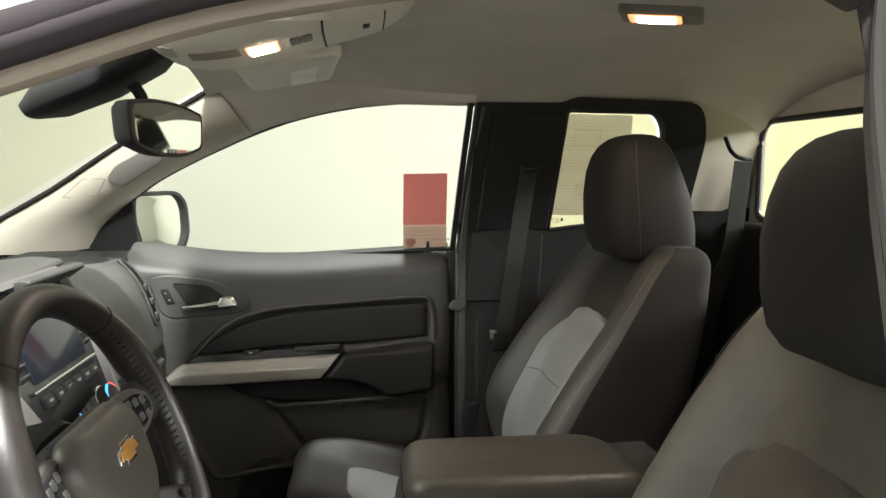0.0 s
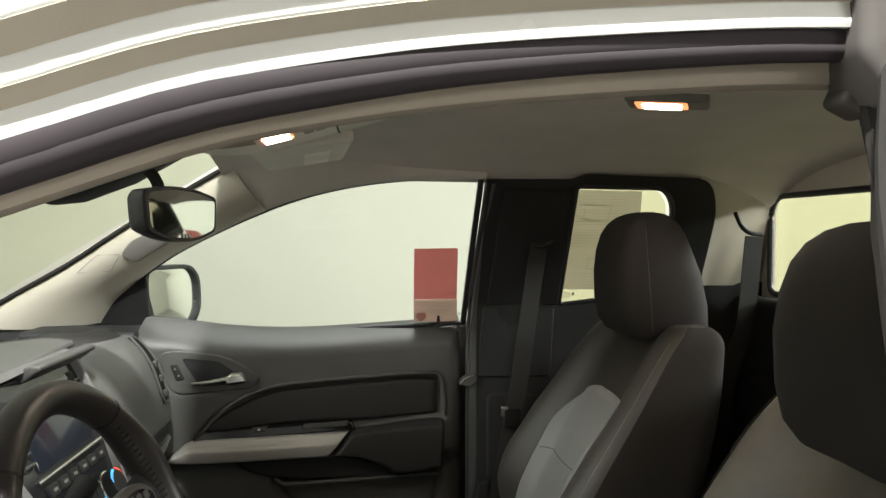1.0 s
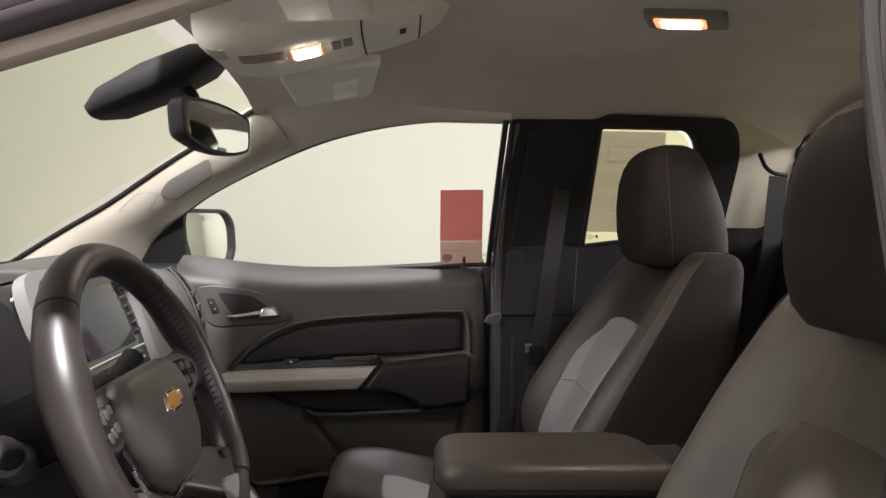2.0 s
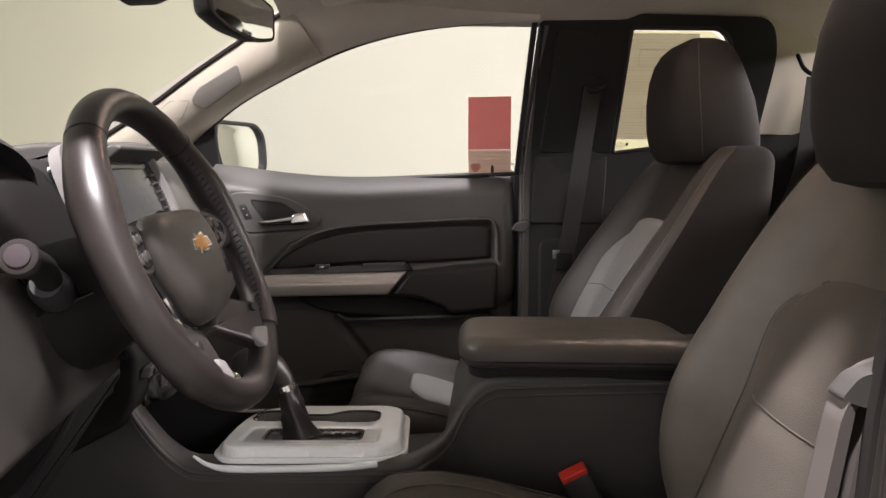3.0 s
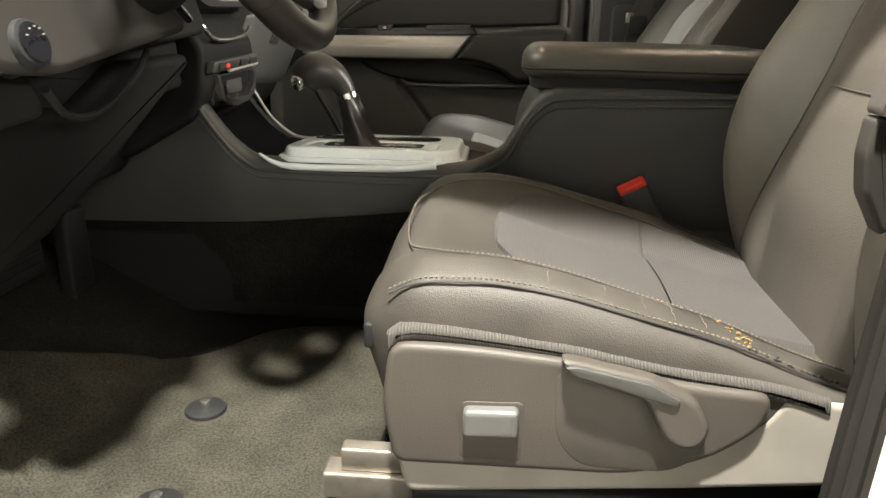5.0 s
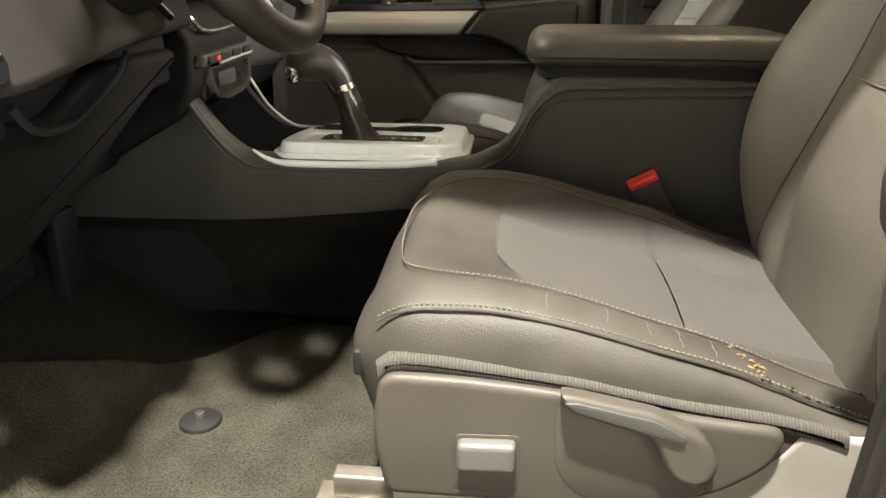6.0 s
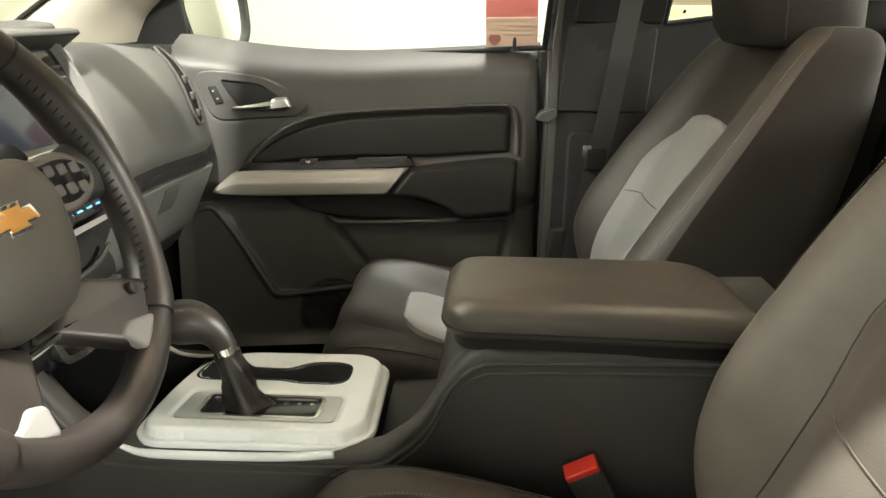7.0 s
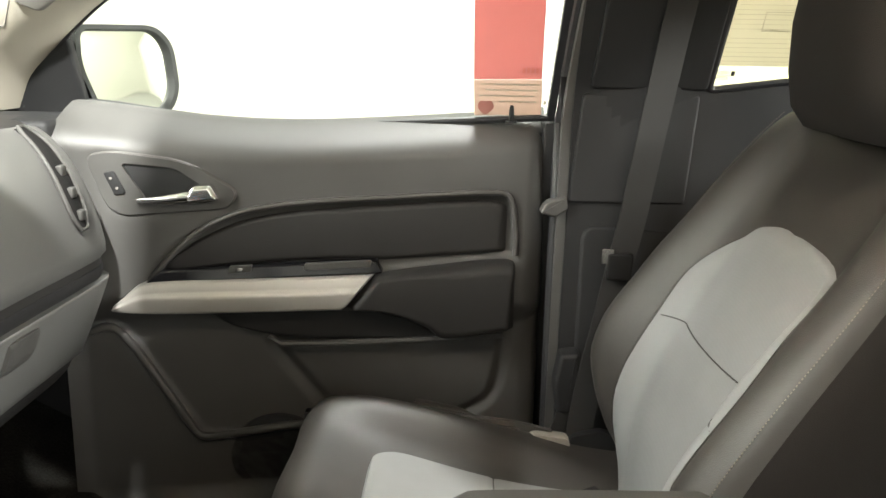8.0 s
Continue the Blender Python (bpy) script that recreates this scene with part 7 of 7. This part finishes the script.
def overhead_console():
    oc = thing("overhead_console", (-0.08, C, 1.66), "light grey overhead console with a lit map lamp", "overhead console")
    wide = [(-0.300, 0.020), (-0.285, 0.080), (-0.24, 0.122), (-0.15, 0.130), (-0.02, 0.108), (0.06, 0.076), (0.100, 0.040), (0.112, 0.008)]
    deep = [(-0.300, 0.012), (-0.285, 0.058), (-0.24, 0.090), (-0.15, 0.094), (-0.02, 0.066), (0.06, 0.044), (0.100, 0.018), (0.112, 0.003)]

    def belly(x, deg, out=0.0):
        """A point on the shell; 0 degrees lies towards the passenger, 90 straight down."""
        a = radians(deg)
        hw, dp = lerp_table(wide, x), lerp_table(deep, x)
        return (x, C + (hw + out) * math.copysign(abs(math.cos(a)) ** 0.5, math.cos(a)), liner_z(x, C) + 0.004 - (dp + out) * max(0.0, math.sin(a)) ** 0.5)

    def patch(x0, x1, d0, d1, out, thick=0.004):
        return sheet(lambda x, d: belly(x, d, out), span(x0, x1, 8), span(d0, d1, 8), (0, 0, thick))
    part("shell", loft([[belly(x, d) for d in span(-1, 181, 33)] for x in span(-0.300, 0.112, 40)]), M_OVERHEAD, oc, "light grey plastic shell", 60)
    part("map_lamp", patch(-0.132, -0.096, 94, 109, 0.0030), M_LAMP, oc, "lit warm map lamp")
    part("lamp_rim", patch(-0.136, -0.092, 92, 111, 0.0016), M_LAMP_EDGE, oc)
    for k in range(2):
        part("lamp_button", patch(-0.075 + 0.017 * k, -0.061 + 0.017 * k, 95, 109, 0.0025), M_JAMB, oc, "lamp button")
    # flat brown patch laid on the shell in place of a recess
    part("lamp_patch", patch(-0.215, -0.146, 97, 112, 0.0012), M_HEM, oc, "flat brown patch in place of a recess beside the lamp")
    part("shell_joint", tube([belly(-0.028, d, 0.0003) for d in span(8, 172, 24)], 0.0016, 6), M_BLACK, oc)
    part("lid_joint", tube([belly(0.062, d, 0.0003) for d in span(40, 140, 16)], 0.0012, 6), M_BLACK, oc)
    part("lid_button", patch(0.030, 0.040, 95, 105, 0.002), M_BLACK, oc)
    part("microphone", patch(-0.262, -0.232, 104, 124, 0.0012), M_PILLAR, oc, "small microphone cover")


overhead_console()


def sun_visor(y0, y1, label, tip, side=1):
    sv = thing("sun_visor", (-0.12, (y0 + y1) / 2, 1.60), label, "sun visor", "sun visors")
    def pl(u, v, w):
        return (u, v, 1.670 - w - tip * step01(0.0, -0.22, u))
    o0, o1 = (y0, y1) if side > 0 else (y1, y0)
    shape = round_corners([(-0.190, o0), (-0.004, o0), (-0.012, o0 + 0.2 * (o1 - o0)), (-0.036, o1 - 0.04 * side), (-0.207, o1)], [0.02, 0.02, 0.06, 0.03, 0.03], 5)
    part("panel", slab(shape, pl, 0.020, 0.009, 5), M_OVERHEAD, sv, "light grey padded visor panel")
    part("warning_label", slab([(-0.102, y0 + 0.13), (-0.050, y0 + 0.10), (-0.068, y0 + 0.29), (-0.120, y0 + 0.31)] if side > 0 else [(-0.120, y0 + 0.10), (-0.060, y0 + 0.10), (-0.060, y0 + 0.26), (-0.120, y0 + 0.26)], lambda u, v, w: pl(u, v, w + 0.0207), 0.001, 0.0002), M_LABEL, sv, "pale printed label")
    part("visor_clip", rbox(-0.200, -0.170, y0 - 0.02, y0 + 0.012, 1.630, 1.668, 0.006), M_PILLAR, sv)


sun_visor(1.42, 1.78, "light grey sun visor folded up, with a pale label", 0.026)
sun_visor(0.85, 1.13, "light grey sun visor folded up above the wheel", 0.010, -1)


def dome_light():
    d = thing("dome_light", (0.5, C, 1.69), "lit warm rectangular dome lamp in the headliner", "dome lamp")
    def pl(u, v, w):
        return (u + 0.5 * (v - C), v, liner_z(u, C) - w + 0.002)
    part("base", slab(round_corners([(0.440, C - 0.036), (0.582, C - 0.036), (0.582, C + 0.036), (0.440, C + 0.036)], 0.012), pl, 0.016, 0.004), M_JAMB, d, "grey lamp base")
    part("lens_rim", slab(round_corners([(0.456, C - 0.028), (0.545, C - 0.028), (0.545, C + 0.028), (0.456, C + 0.028)], 0.010), lambda u, v, w: pl(u, v, w + 0.014), 0.0035, 0.001), M_LAMP_EDGE, d)
    part("lens", slab(round_corners([(0.468, C - 0.022), (0.534, C - 0.022), (0.534, C + 0.022), (0.468, C + 0.022)], 0.010), lambda u, v, w: pl(u, v, w + 0.016), 0.003, 0.001), M_LAMP, d, "glowing warm lens")


dome_light()


def coat_hook():
    h = thing("coat_hook", (0.965, 1.94, 1.50), "black plastic coat hook on the rear corner trim", "coat hook")
    pts = [(0.971, 1.950, 1.556), (0.972, 1.938, 1.540), (0.974, 1.925, 1.522), (0.984, 1.915, 1.508), (1.000, 1.913, 1.502), (1.028, 1.918, 1.500)]
    part("hook", tube(curve(pts, 24), 0.0055, 10), M_BLACK, h)
    k = thing("roof_plug", (0.714, 1.93, 1.65), "round grey cover in the headliner edge", "trim plug")
    part("plug", disc((0.692, 1.912, 1.672), (0.0, -0.75, -0.65), 0.022, 0.014, 26, bevel=0.005), M_LINER, k)


coat_hook()


def side_mirror(side):
    flip = (lambda p: p) if side > 0 else mirror_y
    m = thing("door_mirror", flip((-0.5, 2.15, 1.20)), "black door mirror outside the passenger window", "door mirror")
    mid = Vector((-0.519, 2.200, 1.309))
    d = Vector((0.93, -0.36, 0.02)).normalized()
    right = Vector((0, 0, 1)).cross(d).normalized()
    upv = d.cross(right)
    def pl(u, v, w):
        return mid + right * u + upv * v + d * w
    shape = round_corners([(-0.112, 0.085), (0.080, 0.085), (0.122, 0.050), (0.130, -0.045), (0.095, -0.092), (-0.080, -0.086), (-0.120, 0.02)], [0.02, 0.03, 0.03, 0.03, 0.03, 0.03, 0.03], 6)
    rings = [[flip(pl(u * f, v * f, w)) for u, v in shape] for f, w in ((0.62, -0.120), (0.88, -0.095), (0.99, -0.050), (1.0, -0.004), (0.985, 0.005), (0.90, 0.005), (0.86, -0.002), (0.85, -0.006))]
    part("housing", loft(rings), M_BLACK, m, "black plastic mirror housing")
    part("mirror_glass", slab([(u * 0.87, v * 0.86) for u, v in shape], lambda u, v, w: flip(pl(u, v, -0.006 + w)), 0.002, 0.0004), M_MIRROR, m, "mirror glass")
    part("mirror_foot", slab(round_corners([(-0.66, 1.205), (-0.575, 1.205), (-0.58, 1.25), (-0.62, 1.27)], 0.01), lambda u, v, w: flip((u, 2.10 + w * 1.0, v)), 0.060, 0.006), M_BLACK, m)


side_mirror(1)

# ---------------------------------------------------------------- belts


def front_belt(side):
    flip = (lambda p: p) if side > 0 else mirror_y
    b = thing("seat_belt", flip((0.40, 2.0, 0.65)), "charcoal seat belt hanging on the passenger side post" if side > 0 else "charcoal seat belt on the driver's side post", "seat belt", "front seat belts")
    line = [(0.452, 1.955, 1.470), (0.440, 1.968, 1.36), (0.424, 1.975, 1.22), (0.408, 1.972, 1.10), (0.394, 1.965, 1.03), (0.375, 1.958, 0.92), (0.352, 1.945, 0.80), (0.335, 1.925, 0.68)]
    part("webbing", strap([flip(p) for p in curve(line, 30)], (0.15, -side, 0), 0.047, 0.0022), M_WEB, b, "charcoal belt webbing")
    part("shoulder_ring", tube([flip(p) for p in curve([(0.425, 1.962, 1.480), (0.440, 1.952, 1.500), (0.466, 1.950, 1.502), (0.486, 1.958, 1.484), (0.470, 1.955, 1.466), (0.440, 1.957, 1.464), (0.425, 1.962, 1.480)], 30)], 0.0065, 8), M_BLACK, b, "black shoulder loop")
    part("tongue_plate", rbox(0.368, 0.410, *sorted((flip((0, 1.945, 0))[1], flip((0, 1.958, 0))[1])), 1.000, 1.046, 0.004), M_SHROUD, b, "black belt tongue holder")
    part("tongue", rbox(0.358, 0.378, *sorted((flip((0, 1.948, 0))[1], flip((0, 1.952, 0))[1])), 1.028, 1.054, 0.001), M_DCHROME, b, "steel belt tongue")
    part("stalk_cover", slab(round_corners([(0.300, 0.862), (0.335, 0.866), (0.340, 0.800), (0.325, 0.745), (0.300, 0.750), (0.292, 0.800)], 0.008), lambda u, v, w: flip((u, 1.975 - w, v)), 0.030, 0.008), M_BLACK, b, "black lower belt cover")
    part("anchor_strap", strap([flip(p) for p in ((0.318, 1.955, 0.75), (0.300, 1.95, 0.69), (0.285, 1.945, 0.62))], (0.1, -side, 0), 0.030, 0.003), M_WEB, b)
    return b


front_belt(1)


def rear_belt():
    b = thing("rear_seat_belt", (0.97, 1.9, 0.8), "dark belt webbing hanging in the rear corner", "seat belt", "rear seat belts")
    part("webbing", strap(curve([(0.999, 1.905, 1.495), (0.992, 1.908, 1.38), (0.985, 1.918, 1.26), (0.95, 1.94, 1.10), (0.94, 1.96, 0.90)], 18), (0, -1, 0), 0.048, 0.003), M_WEB, b)


rear_belt()


def driver_belt():
    """Driver's belt on the post beside the seat, with its guide."""
    b = thing("seat_belt", (0.36, 0.6, 0.62), "grey-brown seat belt with a plastic guide at the driver's post", "seat belt", "front seat belts")
    def pl(u, v, w):
        return (0.363 + 0.12 * (v - 1.07) + u, 0.612 + 0.006 - w + 0.35 * u, v)
    outer = round_corners([(-0.020, 0.985), (-0.016, 1.092), (0.000, 1.118), (0.058, 1.132), (0.058, 0.975)], [0.006, 0.012, 0.012, 0.008, 0.008])
    hole = round_corners([(-0.006, 1.005), (-0.004, 1.094), (0.007, 1.096), (0.005, 1.003)], 0.002)
    part("guide", ring_slab(outer, hole, pl, 0.024, 120), M_CAP, b, "grey-brown plastic belt guide with a tall slot")
    part("webbing", strap([pl(0.001, 1.100, 0.004), pl(0.000, 1.05, 0.004), pl(-0.001, 0.998, 0.004)], (0.35, -1, 0), 0.016, 0.0022), M_WEB, b, "dark webbing in the slot")
    part("guide_tail", slab(round_corners([(-0.020, 0.984), (0.056, 0.974), (0.056, 0.925), (0.020, 0.890), (-0.008, 0.925), (-0.018, 0.955)], 0.006), pl, 0.018, 0.005), M_POST, b)


driver_belt()

# ---------------------------------------------------------------- papers on the windows


def window_poster():
    p = thing("window_sticker", (0.2, 2.06, 1.252), "red and tan printed sticker on the passenger window, seen from behind", "window sticker")
    def pl(u, v, w):
        return (u, glass_y(v) - 0.001 - w, v)
    part("red_field", slab([(0.140, 1.314), (0.256, 1.316), (0.251, 1.454), (0.137, 1.451)], pl, 0.0006, 0.0001, 1), M_REDPAPER, p, "faded red printed field")
    part("tan_field", slab([(0.143, 1.251), (0.260, 1.253), (0.257, 1.3155), (0.140, 1.3135)], pl, 0.0006, 0.0001, 1), M_TANPAPER, p, "tan printed field")
    for k, (a, b) in enumerate(((0.152, 0.252), (0.160, 0.250), (0.150, 0.245), (0.185, 0.25))):
        z = 1.305 - 0.010 * k
        part("print_line", slab([(a, z), (b, z), (b, z + 0.0028), (a, z + 0.0028)], lambda u, v, w: pl(u, v, w + 0.0007), 0.0002, 0.0, 1), M_INK, p)
    for k in range(4):
        a = 0.222 + 0.0075 * k
        part("year_bar", slab([(a, 1.326), (a + 0.005, 1.326), (a + 0.005, 1.335), (a, 1.335)], lambda u, v, w: pl(u, v, w + 0.0007), 0.0002, 0.0, 1), M_PINK, p)
    part("red_blot", slab([(0.162 + 0.014 * math.cos(a), 1.267 + 0.012 * math.sin(a) * (1 + 0.2 * math.sin(3 * a))) for a in (2 * math.pi * k / 24 for k in range(24))], lambda u, v, w: pl(u, v, w + 0.0007), 0.0002, 0.0, 1), M_REDINK, p, "red round print")
    part("small_mark", slab([(0.262, 1.272), (0.267, 1.272), (0.267, 1.279), (0.262, 1.279)], pl, 0.0006, 0.0, 1), M_INK, p)


window_poster()


def price_sheet():
    p = thing("price_sheet", (0.62, 2.0, 1.345), "large tan price sheet behind the small rear window", "price sheet")
    def pl(u, v, w):
        return (u, glass_y(v) - 0.003 - w, v)
    part("sheet_paper", slab([(0.523, 1.345), (0.745, 1.345), (0.722, 1.608), (0.541, 1.608)], pl, 0.0006, 0.0001, 1), M_SHEET, p, "tan printed sheet")
    rnd = random.Random(8)
    for k in range(34):
        z = 1.352 + 0.0073 * k
        if k in (6, 13, 14, 22, 29):
            continue
        t = (z - 1.345) / 0.263
        a0 = 0.530 + 0.018 * t + rnd.choice((0, 0, 0.004, 0.02))
        b0 = 0.735 - 0.022 * t - rnd.choice((0, 0.01, 0.03, 0.06))
        h = rnd.choice((0.0007, 0.0009, 0.0012))
        part("print_line", slab([(a0, z), (b0, z), (b0, z + h), (a0, z + h)], lambda u, v, w: pl(u, v, w + 0.0007), 0.0002, 0.0, 1), M_INK, p)
    for a, z, h in ((0.575, 1.53, 0.04), (0.63, 1.46, 0.05), (0.60, 1.40, 0.03)):
        part("print_box", ring_slab([(a, z), (a + 0.07, z), (a + 0.07, z + h), (a, z + h)], [(a + 0.0015, z + 0.0015), (a + 0.0685, z + 0.0015), (a + 0.0685, z + h - 0.0015), (a + 0.0015, z + h - 0.0015)], lambda u, v, w: pl(u, v, w + 0.0007), 0.0003, 8), M_INK, p)
    code = thing("glass_mark", (0.55, 2.07, 1.32), "small printed maker's mark on the glass", "glass mark")
    for k in range(4):
        part("mark_line", slab([(0.546, 1.322 + 0.004 * k), (0.566, 1.322 + 0.004 * k), (0.566, 1.3235 + 0.004 * k), (0.546, 1.3235 + 0.004 * k)], pl, 0.0005, 0.0, 1), M_INK, code)
    part("mark_block", slab([(0.570, 1.328), (0.576, 1.328), (0.576, 1.336), (0.570, 1.336)], pl, 0.0005, 0.0, 1), M_BLACK, code)


price_sheet()

# ---------------------------------------------------------------- floor mat, pedals


def floor_mat():
    left = [(-0.60, 0.66), (-0.42, 0.605), (-0.10, 0.63), (-0.06, 0.66)]
    right = [(-0.60, 0.78), (-0.50, 0.90), (-0.44, 0.965), (-0.36, 1.005), (-0.29, 1.095), (-0.20, 1.125), (-0.06, 1.10)]

    def top(u, v, w=0.0):
        y0, y1 = lerp_table(left, u), lerp_table(right, u)
        e = min(1.0, min(v, 1 - v) * 30) * min(1.0, (u + 0.60) * 60 + 0.2, (-0.06 - u) * 60 + 0.2)
        z = 0.5475 + (0.55 * (-0.42 - u) if u < -0.42 else 0)
        return (u, y0 + (y1 - y0) * v, z + 0.009 * e + w)
    us, vs = span(-0.60, -0.06, 46), span(0, 1, 44)
    m = thing("floor_mat", (-0.3, 0.86, 0.547), "brown-grey carpet floor mat in the driver's footwell", "floor mat")
    part("mat_carpet", sheet(top, us, vs, (0, 0, -0.006)), M_MAT, m, "worn brown-grey mat carpet", 60)
    rim = [top(u, 0) for u in us] + [top(-0.06, v) for v in vs] + [top(u, 1) for u in us[::-1]] + [top(-0.60, v) for v in vs[::-1]]
    part("mat_binding", tube(rim, 0.004, 8), M_CARPET, m)
    for x, y in ((-0.297, 0.835), (-0.272, 0.648)):
        k = thing("mat_fastener", (x, y, 0.556), "round dark mat fastener with a raised twist knob", "mat fastener", "mat fasteners")
        part("fastener_disc", disc((x, y, 0.5560), (0, 0, 1), 0.026, 0.006, 30, bevel=0.003), M_BLACK, k)
        part("fastener_knob", disc((x, y, 0.561), (0, 0, 1), 0.0075, 0.012, 18, bevel=0.003), M_DCHROME, k)


floor_mat()


def pedals():
    for name, y, w, x, z0, z1 in (("brake_pedal", 0.865, 0.065, -0.56, 0.70, 0.765), ("accelerator_pedal", 1.035, 0.028, -0.575, 0.60, 0.76)):
        p = thing(name, (x, y, z0), "black rubber " + name.replace("_", " "), "pedal", "pedals")
        part("pad", rbox(x - 0.012, x + 0.012, y - w, y + w, z0, z1, 0.006), M_SHROUD, p)
        part("pedal_arm", tube([(x - 0.01, y, (z0 + z1) / 2), (x - 0.10, y, 0.88), (x - 0.12, y, 1.0)], 0.009, 8), M_SHROUD, p)
        for k in range(3):
            part("pad_rib", rbox(x + 0.011, x + 0.015, y - w * 0.85, y + w * 0.85, z0 + 0.012 + 0.018 * k, z0 + 0.018 + 0.018 * k, 0.001), M_SHROUD, p)


pedals()
pillar_details()
